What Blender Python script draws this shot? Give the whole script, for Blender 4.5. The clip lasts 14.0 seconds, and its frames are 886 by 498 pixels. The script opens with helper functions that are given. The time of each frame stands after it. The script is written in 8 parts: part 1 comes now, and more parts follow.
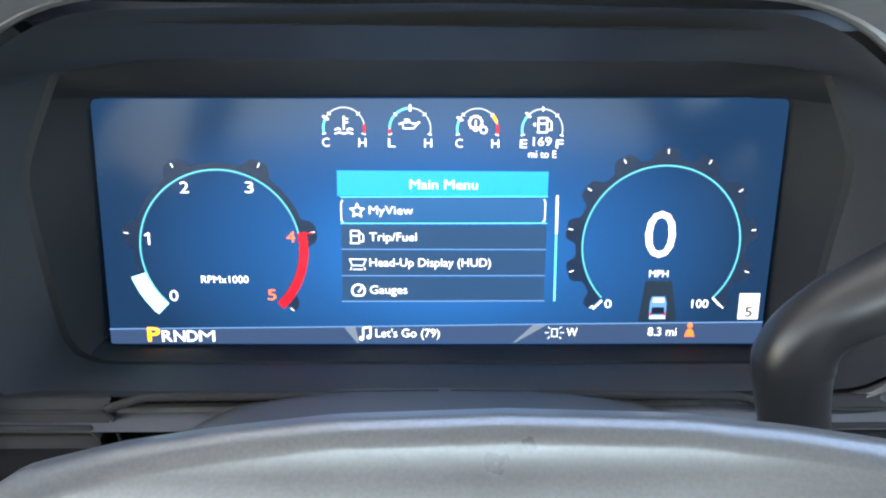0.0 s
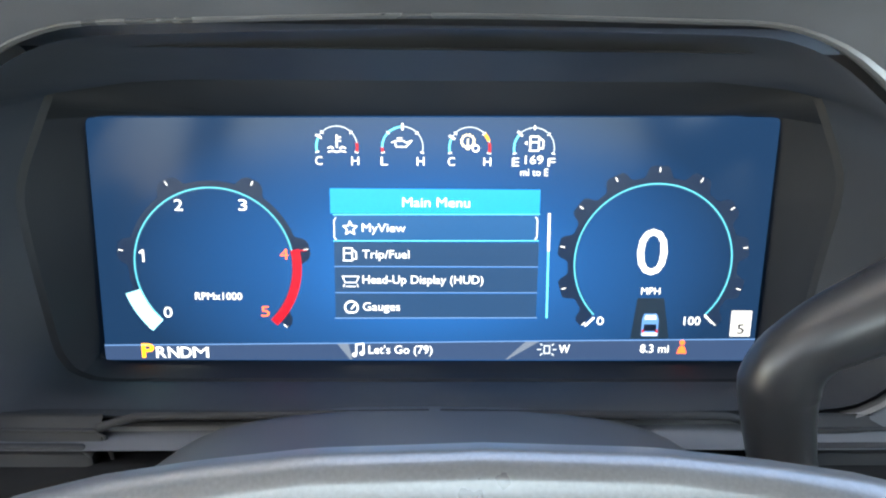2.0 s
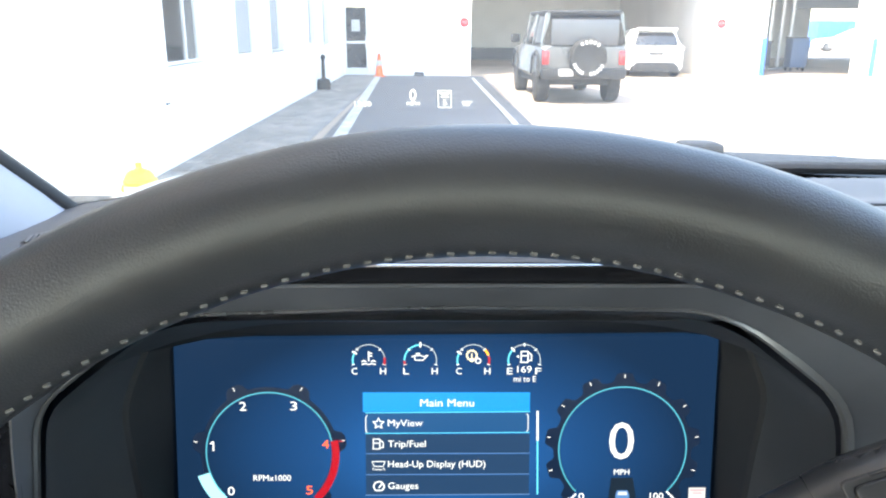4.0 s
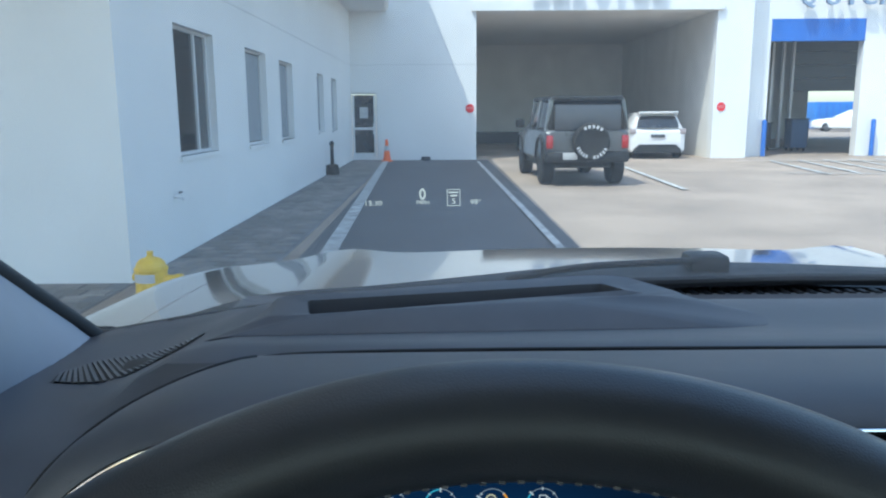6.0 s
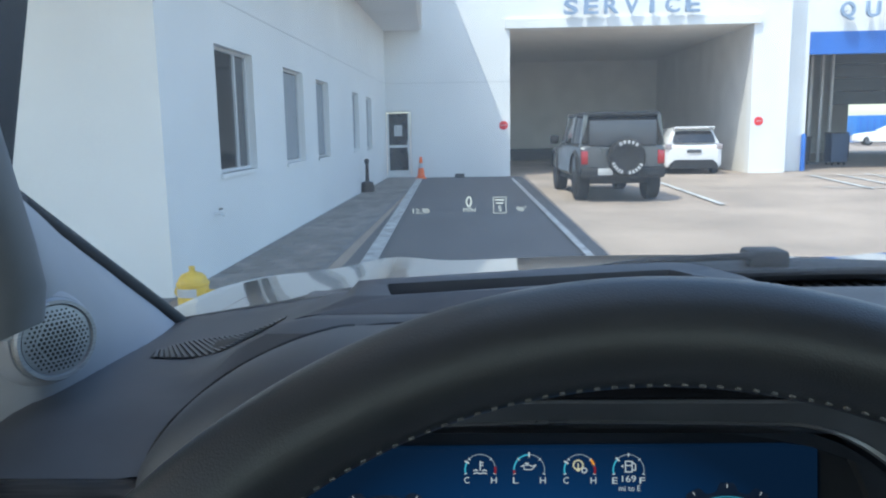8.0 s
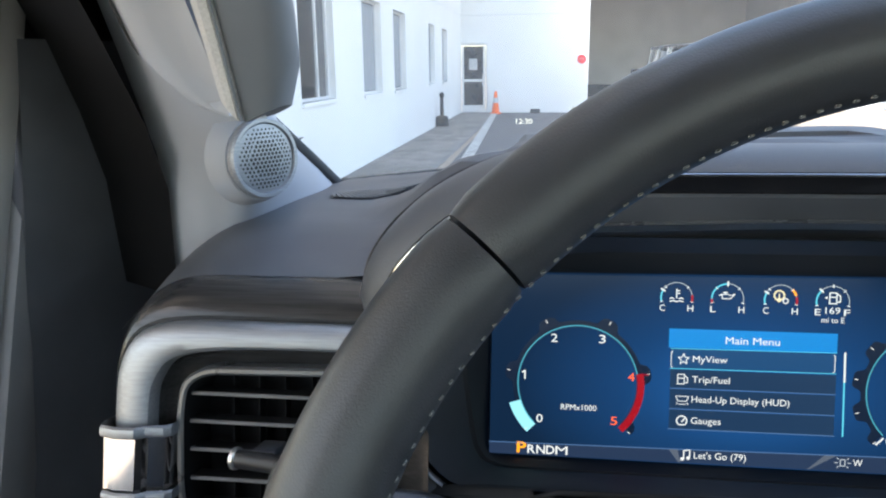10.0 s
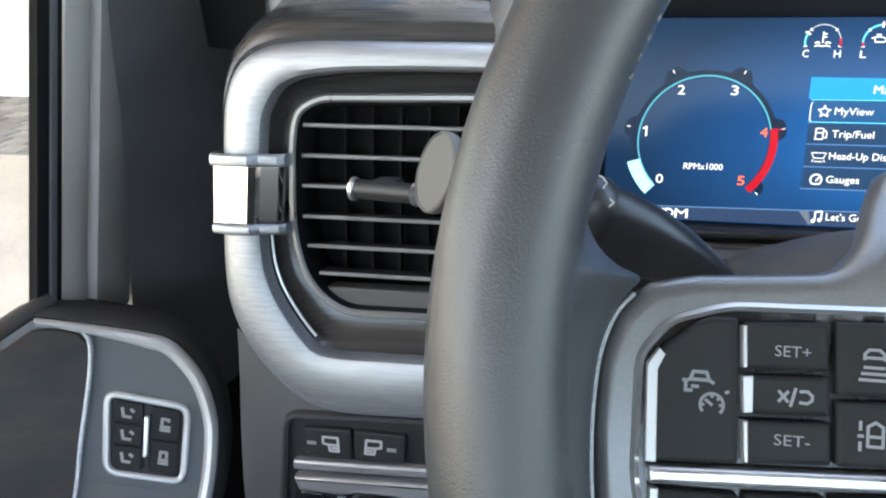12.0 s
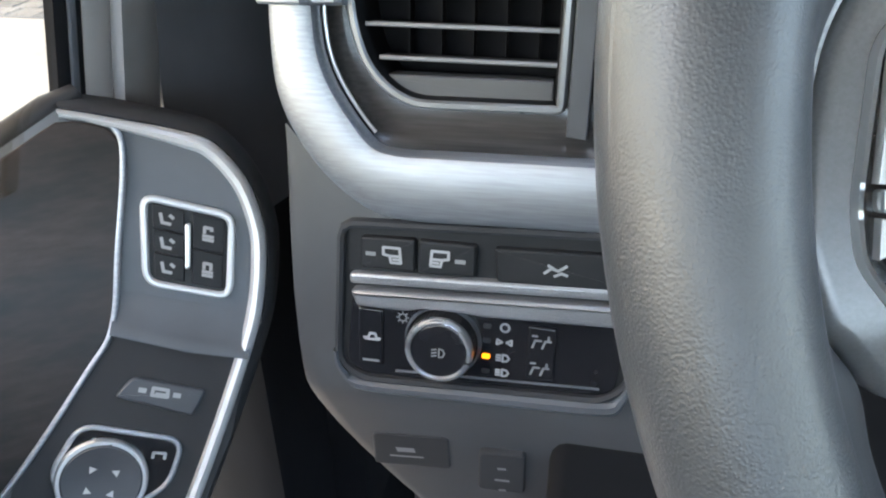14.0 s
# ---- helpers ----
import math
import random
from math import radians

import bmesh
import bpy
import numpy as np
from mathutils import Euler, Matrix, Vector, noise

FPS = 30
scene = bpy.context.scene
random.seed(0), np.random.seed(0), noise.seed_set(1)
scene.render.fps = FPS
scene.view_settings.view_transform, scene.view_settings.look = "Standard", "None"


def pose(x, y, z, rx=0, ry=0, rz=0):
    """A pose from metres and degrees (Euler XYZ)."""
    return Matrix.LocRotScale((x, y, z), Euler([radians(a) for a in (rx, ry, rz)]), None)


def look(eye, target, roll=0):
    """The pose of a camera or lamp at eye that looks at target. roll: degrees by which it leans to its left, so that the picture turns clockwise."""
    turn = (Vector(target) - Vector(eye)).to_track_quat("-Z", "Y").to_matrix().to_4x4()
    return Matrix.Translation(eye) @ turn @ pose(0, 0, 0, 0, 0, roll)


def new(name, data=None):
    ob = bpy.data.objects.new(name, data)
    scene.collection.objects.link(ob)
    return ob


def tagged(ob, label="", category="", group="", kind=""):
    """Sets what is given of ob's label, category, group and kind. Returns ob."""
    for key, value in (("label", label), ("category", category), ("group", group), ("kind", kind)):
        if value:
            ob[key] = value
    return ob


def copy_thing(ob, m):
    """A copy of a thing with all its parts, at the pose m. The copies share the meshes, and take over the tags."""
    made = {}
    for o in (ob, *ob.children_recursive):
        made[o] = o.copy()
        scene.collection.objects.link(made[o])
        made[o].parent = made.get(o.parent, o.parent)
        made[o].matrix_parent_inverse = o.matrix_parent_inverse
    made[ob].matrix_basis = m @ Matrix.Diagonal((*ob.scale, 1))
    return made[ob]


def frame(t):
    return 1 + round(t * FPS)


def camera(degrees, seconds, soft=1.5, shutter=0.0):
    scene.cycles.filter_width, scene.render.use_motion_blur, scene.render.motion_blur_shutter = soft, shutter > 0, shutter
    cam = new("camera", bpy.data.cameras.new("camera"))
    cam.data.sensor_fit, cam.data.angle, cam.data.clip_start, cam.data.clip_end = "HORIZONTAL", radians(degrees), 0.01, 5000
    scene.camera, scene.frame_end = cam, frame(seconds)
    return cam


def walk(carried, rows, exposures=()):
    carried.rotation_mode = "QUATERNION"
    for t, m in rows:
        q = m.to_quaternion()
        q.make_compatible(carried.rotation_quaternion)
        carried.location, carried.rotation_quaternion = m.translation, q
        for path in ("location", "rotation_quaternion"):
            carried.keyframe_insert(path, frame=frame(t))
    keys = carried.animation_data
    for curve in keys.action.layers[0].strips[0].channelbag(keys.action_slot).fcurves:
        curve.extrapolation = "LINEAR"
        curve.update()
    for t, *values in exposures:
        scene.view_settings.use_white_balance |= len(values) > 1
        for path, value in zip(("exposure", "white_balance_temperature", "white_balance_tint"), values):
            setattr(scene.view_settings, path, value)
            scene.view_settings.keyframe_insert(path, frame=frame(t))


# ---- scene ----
cam = camera(60.85, 14.0, soft=2.1)
PATH = [
    (0.0, pose(-0.0087, -0.3065, 0.1184, 67.134, -0.831, -1.463)),
    (0.5, pose(-0.0056, -0.3004, 0.1154, 66.948, -0.773, -1.232)),
    (1.0, pose(-0.0039, -0.2973, 0.1144, 66.961, -0.742, -1.160)),
    (1.5, pose(-0.0054, -0.2965, 0.1167, 66.973, -0.835, -1.252)),
    (2.0, pose(-0.0040, -0.3059, 0.1242, 67.485, -0.806, -1.195)),
    (2.5, pose(-0.0045, -0.3262, 0.1418, 68.406, -0.828, -1.072)),
    (3.0, pose(-0.0067, -0.3510, 0.1657, 70.106, -0.831, -1.106)),
    (3.5, pose(-0.0094, -0.3620, 0.1910, 71.644, -0.775, -1.239)),
    (4.0, pose(-0.0060, -0.3662, 0.2140, 73.543, -0.275, -0.593)),
    (4.2, pose(-0.0085, -0.3684, 0.2220, 74.450, -0.396, -0.623)),
    (6.3, pose(-0.0119, -0.3767, 0.2540, 80.195, 0.696, 0.078)),
    (6.5, pose(-0.0111, -0.3786, 0.2528, 80.532, 0.888, 0.285)),
    (7.0, pose(-0.0157, -0.3857, 0.2489, 81.104, 0.855, 0.791)),
    (7.2, pose(-0.0196, -0.3881, 0.2457, 81.279, 0.888, 0.961)),
    (9.3, pose(-0.0924, -0.4148, 0.2011, 78.822, 0.804, 5.738)),
    (9.5, pose(-0.0994, -0.4159, 0.1929, 78.231, 0.789, 6.289)),
    (10.0, pose(-0.1162, -0.4176, 0.1708, 76.389, 0.736, 7.712)),
    (10.5, pose(-0.1343, -0.4220, 0.1525, 74.298, 0.809, 8.747)),
    (11.0, pose(-0.1487, -0.4246, 0.1331, 72.041, 0.724, 9.546)),
    (11.5, pose(-0.1610, -0.4231, 0.1085, 70.181, 0.651, 9.627)),
    (12.0, pose(-0.1665, -0.4210, 0.0895, 68.073, 0.599, 9.668)),
    (12.5, pose(-0.1702, -0.4185, 0.0716, 66.045, 0.550, 9.685)),
    (13.0, pose(-0.1823, -0.4156, 0.0548, 64.042, 0.346, 9.487)),
    (13.5, pose(-0.1913, -0.4039, 0.0422, 61.140, 0.490, 10.285)),
    (14.0, pose(-0.1950, -0.3995, 0.0355, 58.870, 0.750, 11.470)),
]
EXPOSURES = [(0.0, 4.16, 7200, 7), (2.5, 4.18, 7350, 7), (3.5, 3.95, 7350, 7), (4.2, 3.25, 7200, 6), (6.0, 1.52, 5800, -2), (7.2, 1.52, 5800, -2), (9.3, 2.15, 6750, 7), (10.5, 3.06, 7050, 7), (12.0, 3.68, 7250, 7), (14.0, 4.1, 7350, 7)]
walk(cam, PATH, EXPOSURES)

# ---- light ----
SUN_WAY = Vector((1.05, 1.0, -2.65)).normalized()
sky_world = bpy.data.worlds.new("sky")
scene.world = sky_world
sky_world.use_nodes = True
_n = sky_world.node_tree.nodes
_sky = _n.new("ShaderNodeTexSky")
_sky.sky_type, _sky.sun_disc = "NISHITA", False
_sky.sun_elevation = math.asin(-SUN_WAY.z)
_sky.sun_rotation = math.atan2(-SUN_WAY.x, -SUN_WAY.y)
_sky.dust_density = 1.5
_n["Background"].inputs[1].default_value = 0.15
sky_world.node_tree.links.new(_sky.outputs[0], _n["Background"].inputs[0])
_sun = bpy.data.lights.new("sun", "SUN")
_sun.energy, _sun.angle, _sun.color = 1.4, radians(0.5), (1.0, 0.95, 0.87)
sun = new("sun", _sun)
sun.rotation_euler = SUN_WAY.to_track_quat("-Z", "Y").to_euler()
sun.location = (-8, -8, 20)


# ---- materials ----
def mat(name, color, rough=0.5, metal=0.0, grain=0.0, grain_size=0.001, bump=0.0, bump_size=0.001, wear=0.0,
        wear_size=0.05, emit=0.0, coat=0.0, spec=0.5, stretch=(1, 1, 1), aniso=False):
    """A node material: base colour varied at a fine and a coarse scale, roughness varied, fine relief."""
    m = bpy.data.materials.new(name)
    m.use_nodes = True
    nt = m.node_tree
    N, Lk = nt.nodes, nt.links.new
    b = N["Principled BSDF"]
    b.inputs["Base Color"].default_value = (*color, 1)
    b.inputs["Roughness"].default_value = rough
    b.inputs["Metallic"].default_value = metal
    b.inputs["Specular IOR Level"].default_value = spec
    b.inputs["Coat Weight"].default_value = coat
    b.inputs["Coat Roughness"].default_value = 0.05
    if emit:
        b.inputs["Emission Color"].default_value = (*color, 1)
        b.inputs["Emission Strength"].default_value = emit
        b.inputs["Base Color"].default_value = (color[0] * 0.05, color[1] * 0.05, color[2] * 0.05, 1)
    tc = N.new("ShaderNodeTexCoord")
    mp = N.new("ShaderNodeMapping")
    mp.inputs["Scale"].default_value = stretch
    Lk(tc.outputs["Object"], mp.inputs["Vector"])
    last = None
    for amount, size, detail in ((grain, grain_size, 2), (wear, wear_size, 6)):
        if not amount:
            continue
        nz = N.new("ShaderNodeTexNoise")
        nz.inputs["Scale"].default_value = 1 / size
        nz.inputs["Detail"].default_value = detail
        Lk(mp.outputs[0], nz.inputs["Vector"])
        rng = N.new("ShaderNodeMapRange")
        rng.inputs[1].default_value, rng.inputs[2].default_value = 0.3, 0.7
        rng.inputs[3].default_value, rng.inputs[4].default_value = 1 - amount, 1 + amount
        Lk(nz.outputs["Fac"], rng.inputs[0])
        mul = N.new("ShaderNodeMix")
        mul.data_type, mul.blend_type = "RGBA", "MULTIPLY"
        mul.inputs["Factor"].default_value = 1
        if last is None:
            mul.inputs["A"].default_value = (*color, 1)
        else:
            Lk(last, mul.inputs["A"])
        Lk(rng.outputs[0], mul.inputs["B"])
        last = mul.outputs["Result"]
        if detail == 6 and not emit:
            r2 = N.new("ShaderNodeMapRange")
            r2.inputs[3].default_value, r2.inputs[4].default_value = max(0.03, rough - 0.1), min(1, rough + 0.1)
            Lk(nz.outputs["Fac"], r2.inputs[0])
            Lk(r2.outputs[0], b.inputs["Roughness"])
    if last is not None and not emit:
        Lk(last, b.inputs["Base Color"])
    if bump:
        nz = N.new("ShaderNodeTexNoise")
        nz.inputs["Scale"].default_value = 1 / bump_size
        nz.inputs["Detail"].default_value = 3
        Lk(mp.outputs[0], nz.inputs["Vector"])
        bp = N.new("ShaderNodeBump")
        bp.inputs["Strength"].default_value = bump
        bp.inputs["Distance"].default_value = bump_size * 0.4
        Lk(nz.outputs["Fac"], bp.inputs["Height"])
        Lk(bp.outputs[0], b.inputs["Normal"])
    return m


def tinted_glass():
    """Thin smoked glass: mostly clear, with a faint mirror."""
    m = bpy.data.materials.new("smoked_door_glass")
    m.use_nodes = True
    N, Lk = m.node_tree.nodes, m.node_tree.links.new
    clear, gloss, mix = N.new("ShaderNodeBsdfTransparent"), N.new("ShaderNodeBsdfGlossy"), N.new("ShaderNodeMixShader")
    clear.inputs["Color"].default_value = (0.86, 0.825, 0.78, 1)
    gloss.inputs["Roughness"].default_value = 0.02
    mix.inputs[0].default_value = 0.03
    Lk(clear.outputs[0], mix.inputs[1])
    Lk(gloss.outputs[0], mix.inputs[2])
    Lk(mix.outputs[0], N["Material Output"].inputs["Surface"])
    return m


def dusty_glass():
    """Windscreen glass: clear, a weak mirror, and dust that catches the daylight."""
    m = bpy.data.materials.new("dusty_windscreen_glass")
    m.use_nodes = True
    N, Lk = m.node_tree.nodes, m.node_tree.links.new
    clear, gloss, dust = N.new("ShaderNodeBsdfTransparent"), N.new("ShaderNodeBsdfGlossy"), N.new("ShaderNodeBsdfTranslucent")
    film, mirror = N.new("ShaderNodeMixShader"), N.new("ShaderNodeMixShader")
    clear.inputs["Color"].default_value = (0.955, 0.955, 0.945, 1)
    dust.inputs["Color"].default_value = (0.82, 0.80, 0.76, 1)
    gloss.inputs["Roughness"].default_value = 0.02
    mirror.inputs[0].default_value = 0.025
    tc, no, amount = N.new("ShaderNodeTexCoord"), N.new("ShaderNodeTexNoise"), N.new("ShaderNodeMapRange")
    no.inputs["Scale"].default_value, no.inputs["Detail"].default_value = 9.0, 5.0
    amount.inputs["To Min"].default_value, amount.inputs["To Max"].default_value = 0.035, 0.065
    Lk(tc.outputs["Object"], no.inputs["Vector"])
    Lk(no.outputs["Fac"], amount.inputs["Value"])
    Lk(amount.outputs[0], film.inputs[0])
    Lk(clear.outputs[0], film.inputs[1])
    Lk(dust.outputs[0], film.inputs[2])
    Lk(film.outputs[0], mirror.inputs[1])
    Lk(gloss.outputs[0], mirror.inputs[2])
    Lk(mirror.outputs[0], N["Material Output"].inputs["Surface"])
    return m


DUSTGLASS = dusty_glass()


def leather_mat(name, color, rough, cell=0.0006):
    """Grained leather: small pebbles with creases."""
    m = mat(name, color, rough, wear=0.12, wear_size=0.03)
    nt = m.node_tree
    N, Lk = nt.nodes, nt.links.new
    tc = N.new("ShaderNodeTexCoord")
    vo = N.new("ShaderNodeTexVoronoi")
    vo.feature = "SMOOTH_F1"
    vo.inputs["Scale"].default_value = 1 / cell
    Lk(tc.outputs["Object"], vo.inputs["Vector"])
    bp = N.new("ShaderNodeBump")
    bp.invert = True
    bp.inputs["Strength"].default_value, bp.inputs["Distance"].default_value = 0.30, 0.00026
    Lk(vo.outputs["Distance"], bp.inputs["Height"])
    Lk(bp.outputs[0], N["Principled BSDF"].inputs["Normal"])
    N["Principled BSDF"].inputs["Specular IOR Level"].default_value = 0.75
    return m


LEATHER = leather_mat("black_leather", (0.0375, 0.0405, 0.0465), 0.40, 0.0005)
PAD = leather_mat("soft_dash_skin", (0.078, 0.081, 0.091), 0.55, 0.0006)
PLASTIC = mat("black_plastic", (0.053, 0.057, 0.065), 0.45, bump=0.25, bump_size=0.0006, wear=0.15, wear_size=0.04)
GREYPLASTIC = mat("charcoal_plastic", (0.083, 0.09, 0.101), 0.42, bump=0.25, bump_size=0.0006, wear=0.12, wear_size=0.04)
GLOSS = mat("gloss_black", (0.012, 0.012, 0.014), 0.12, wear=0.2, wear_size=0.03)
SATIN = mat("satin_silver", (0.375, 0.392, 0.418), 0.52, 0.85, grain=0.12, grain_size=0.0012, wear=0.06, wear_size=0.05, stretch=(0.06, 1, 1))
DARKSATIN = mat("dark_satin", (0.30, 0.305, 0.315), 0.34, 0.6, grain=0.1, grain_size=0.0008, wear=0.06, wear_size=0.04)
CHROME = mat("chrome", (0.8, 0.8, 0.81), 0.07, 1.0, wear=0.04, wear_size=0.02)
WOOD = mat("dark_wood_veneer", (0.036, 0.035, 0.036), 0.2, grain=0.3, grain_size=0.0016, wear=0.3, wear_size=0.02, stretch=(0.05, 1, 1))
FABRIC = mat("grey_headliner_cloth", (0.5, 0.5, 0.5), 0.9, grain=0.12, grain_size=0.0012, bump=0.5, bump_size=0.0009, wear=0.05, wear_size=0.08)
PILLAR = mat("light_grey_trim", (0.335, 0.352, 0.385), 0.6, bump=0.2, bump_size=0.0008, wear=0.05, wear_size=0.06)
HANDLE = mat("grey_handle_vinyl", (0.182, 0.194, 0.215), 0.6, bump=0.25, bump_size=0.0007, wear=0.08, wear_size=0.05)
KEYBLACK = mat("black_switch_key", (0.013, 0.0135, 0.015), 0.55, spec=0.3, bump=0.2, bump_size=0.0005, wear=0.15, wear_size=0.02)
BRIGHT = mat("bright_silver", (0.68, 0.68, 0.68), 0.3, 0.9, wear=0.05, wear_size=0.02)
SLATGREY = mat("grey_slat_edge", (0.2, 0.2, 0.205), 0.38, 0.3, wear=0.1, wear_size=0.02)
RIMGREY = mat("dark_vent_rim", (0.2, 0.203, 0.21), 0.3, 0.5, wear=0.08, wear_size=0.04)
KNURL = mat("knurled_black", (0.035, 0.035, 0.037), 0.35, 0.3, bump=0.9, bump_size=0.0005)
DISCGREY = mat("grey_rubber_disc", (0.10, 0.10, 0.098), 0.55, bump=0.2, bump_size=0.0004, wear=0.08, wear_size=0.008)
HUBGREY = mat("hub_satin", (0.175, 0.177, 0.183), 0.3, 0.42, grain=0.08, grain_size=0.0008, wear=0.06, wear_size=0.04)
SURROUND = mat("charcoal_surround", (0.042, 0.045, 0.051), 0.6, bump=0.25, bump_size=0.0006, wear=0.12, wear_size=0.05, spec=0.4)
MATT = mat("matt_black_plastic", (0.03, 0.031, 0.034), 0.75, bump=0.3, bump_size=0.0005, wear=0.15, wear_size=0.05, spec=0.3)
# Near-black; stands in for shade in the vent, cavity and footwell.
DEEP = mat("deep_black", (0.007, 0.007, 0.008), 0.9, wear=0.2, wear_size=0.03, spec=0.2)
FLANGE = mat("grey_panel_flange", (0.19, 0.192, 0.197), 0.5, bump=0.2, bump_size=0.0006, wear=0.1, wear_size=0.05)
POSTGREY = mat("grey_window_post", (0.34, 0.335, 0.325), 0.5, bump=0.2, bump_size=0.0006, wear=0.08, wear_size=0.05)
SAILBLACK = mat("black_corner_trim", (0.075, 0.079, 0.090), 0.5, bump=0.25, bump_size=0.0006, wear=0.15, wear_size=0.05, spec=0.3)
HUBPAD = mat("grey_airbag_skin", (0.27, 0.273, 0.28), 0.5, bump=0.25, bump_size=0.0006, wear=0.1, wear_size=0.04)
PALESILVER = mat("silver_paint", (0.55, 0.555, 0.56), 0.36, 0.35, wear=0.06, wear_size=0.03, spec=0.7)
DOORWOOD = mat("mottled_dark_veneer", (0.017, 0.0110, 0.0088), 0.36, wear=0.9, wear_size=0.022, grain=0.25, grain_size=0.003, spec=0.3, stretch=(0.3, 1, 1))
LEVERBLACK = mat("satin_black_lever", (0.03, 0.03, 0.032), 0.3, bump=0.1, bump_size=0.0006, wear=0.1, wear_size=0.04)
SHROUDGREY = mat("dusty_shroud_plastic", (0.065, 0.067, 0.072), 0.55, bump=0.2, bump_size=0.0006, wear=0.2, wear_size=0.02)
LOWERGREY = mat("dark_grey_lower_dash", (0.06, 0.061, 0.064), 0.48, bump=0.25, bump_size=0.0006, wear=0.12, wear_size=0.05)
RUBBER = mat("black_rubber", (0.015, 0.015, 0.016), 0.6, wear=0.2, wear_size=0.03)
WHITEPRINT = mat("white_print", (0.5, 0.5, 0.5), 0.5)
FACEGREY = mat("cool_grey_binnacle_plastic", (0.085, 0.091, 0.104), 0.5, bump=0.25, bump_size=0.0006, wear=0.15, wear_size=0.04)
SYMBOL = mat("soft_white_symbol", (0.33, 0.34, 0.35), 0.5)
PALEPRINT = mat("pale_print", (0.25, 0.26, 0.28), 0.5)
DIMPRINT = mat("dim_grey_print", (0.2, 0.205, 0.21), 0.5)
GREYPRINT = mat("grey_print", (0.3, 0.3, 0.3), 0.5)
STITCH = mat("grey_thread", (0.2, 0.2, 0.2), 0.8)
AMBER = mat("amber_lamp", (1.0, 0.24, 0.01), 0.4, emit=0.28)

STUCCO = mat("white_stucco", (0.78, 0.78, 0.77), 0.85, grain=0.04, grain_size=0.03, bump=0.4, bump_size=0.02, wear=0.05, wear_size=1.5)
# Tan for ground in sun, dark for ground in shade: light put into colour.
ASPHALT = mat("tan_asphalt", (0.33, 0.268, 0.215), 0.9, grain=0.25, grain_size=0.02, bump=0.5, bump_size=0.02, wear=0.2, wear_size=1.6)
DARKASPHALT = mat("dark_asphalt", (0.115, 0.115, 0.118), 0.9, grain=0.25, grain_size=0.02, bump=0.5, bump_size=0.02, wear=0.18, wear_size=1.2)
CONCRETE = mat("grey_concrete", (0.20, 0.195, 0.19), 0.85, grain=0.12, grain_size=0.03, bump=0.4, bump_size=0.015, wear=0.25, wear_size=0.5)
FORECOURT = mat("pale_concrete", (0.48, 0.425, 0.36), 0.85, grain=0.1, grain_size=0.03, bump=0.4, bump_size=0.015, wear=0.15, wear_size=0.9)
LINEPAINT = mat("white_line_paint", (0.46, 0.46, 0.44), 0.8, wear=0.4, wear_size=0.25, grain=0.1, grain_size=0.03)
BLUEPAINT = mat("blue_paint", (0.03, 0.14, 0.5), 0.45, wear=0.12, wear_size=0.4)
ALU = mat("white_aluminium", (0.7, 0.71, 0.72), 0.4, 0.2, wear=0.06, wear_size=0.2)
DARKGLASS = mat("dark_window_glass", (0.02, 0.022, 0.025), 0.04, spec=0.8, wear=0.1, wear_size=0.3)
YELLOW = mat("yellow_paint", (0.75, 0.5, 0.06), 0.5, wear=0.18, wear_size=0.05)
ORANGE = mat("orange_plastic", (0.9, 0.16, 0.03), 0.5, wear=0.08, wear_size=0.1)
RED = mat("red_sign_paint", (0.7, 0.02, 0.03), 0.45, wear=0.08, wear_size=0.1)
SOFTPANE = mat("dusty_vinyl_pane", (0.075, 0.08, 0.09), 0.35, wear=0.15, wear_size=0.2)
CARGREY = mat("grey_car_paint", (0.11, 0.12, 0.13), 0.3, 0.4, coat=0.6, wear=0.05, wear_size=0.4)
CARWHITE = mat("white_car_paint", (0.8, 0.8, 0.8), 0.25, coat=0.6, wear=0.03, wear_size=0.4)
HOODPAINT = mat("dark_grey_hood_paint", (0.16, 0.165, 0.17), 0.07, 0.6, coat=1.0, wear=0.1, wear_size=0.5)
TYRE = mat("tyre_rubber", (0.02, 0.02, 0.02), 0.85, grain=0.2, grain_size=0.02, wear=0.2, wear_size=0.1)
LAMPGREY = mat("smoked_lamp", (0.35, 0.30, 0.30), 0.15, coat=0.5, wear=0.1, wear_size=0.05)
TAIL = mat("red_tail_lamp", (0.36, 0.008, 0.014), 0.15, coat=0.5, wear=0.1, wear_size=0.05)


# ---- mesh helpers ----
def part(name, bm, material, parent=None, label="", smooth=True):
    """Links a bmesh as one mesh object, under a thing or a part where one is given."""
    bmesh.ops.recalc_face_normals(bm, faces=bm.faces)
    me = bpy.data.meshes.new(name)
    bm.to_mesh(me)
    bm.free()
    me.materials.append(material)
    if smooth:
        me.shade_smooth()
        me.set_sharp_from_angle(angle=radians(32))
    ob = new(name, me)
    if parent is not None:
        ob.parent = parent
    if label:
        tagged(ob, label)
    return ob


def thing(name, m, label, category, group="", kind=""):
    ob = new(name)
    ob.matrix_world = m
    ob.empty_display_size = 0.02
    return tagged(ob, label, category, group, kind)


def box(bm, lo, hi, bevel=0.0, seg=2):
    """An upright box between two corners, its edges rounded."""
    c = [(a + b) / 2 for a, b in zip(lo, hi)]
    d = [b - a for a, b in zip(lo, hi)]
    made = bmesh.ops.create_cube(bm, size=1.0, matrix=Matrix.LocRotScale(c, None, d))
    if bevel:
        edges = list({e for v in made["verts"] for e in v.link_edges})
        bmesh.ops.bevel(bm, geom=edges, offset=bevel, segments=seg, profile=0.5, affect="EDGES")
    return bm


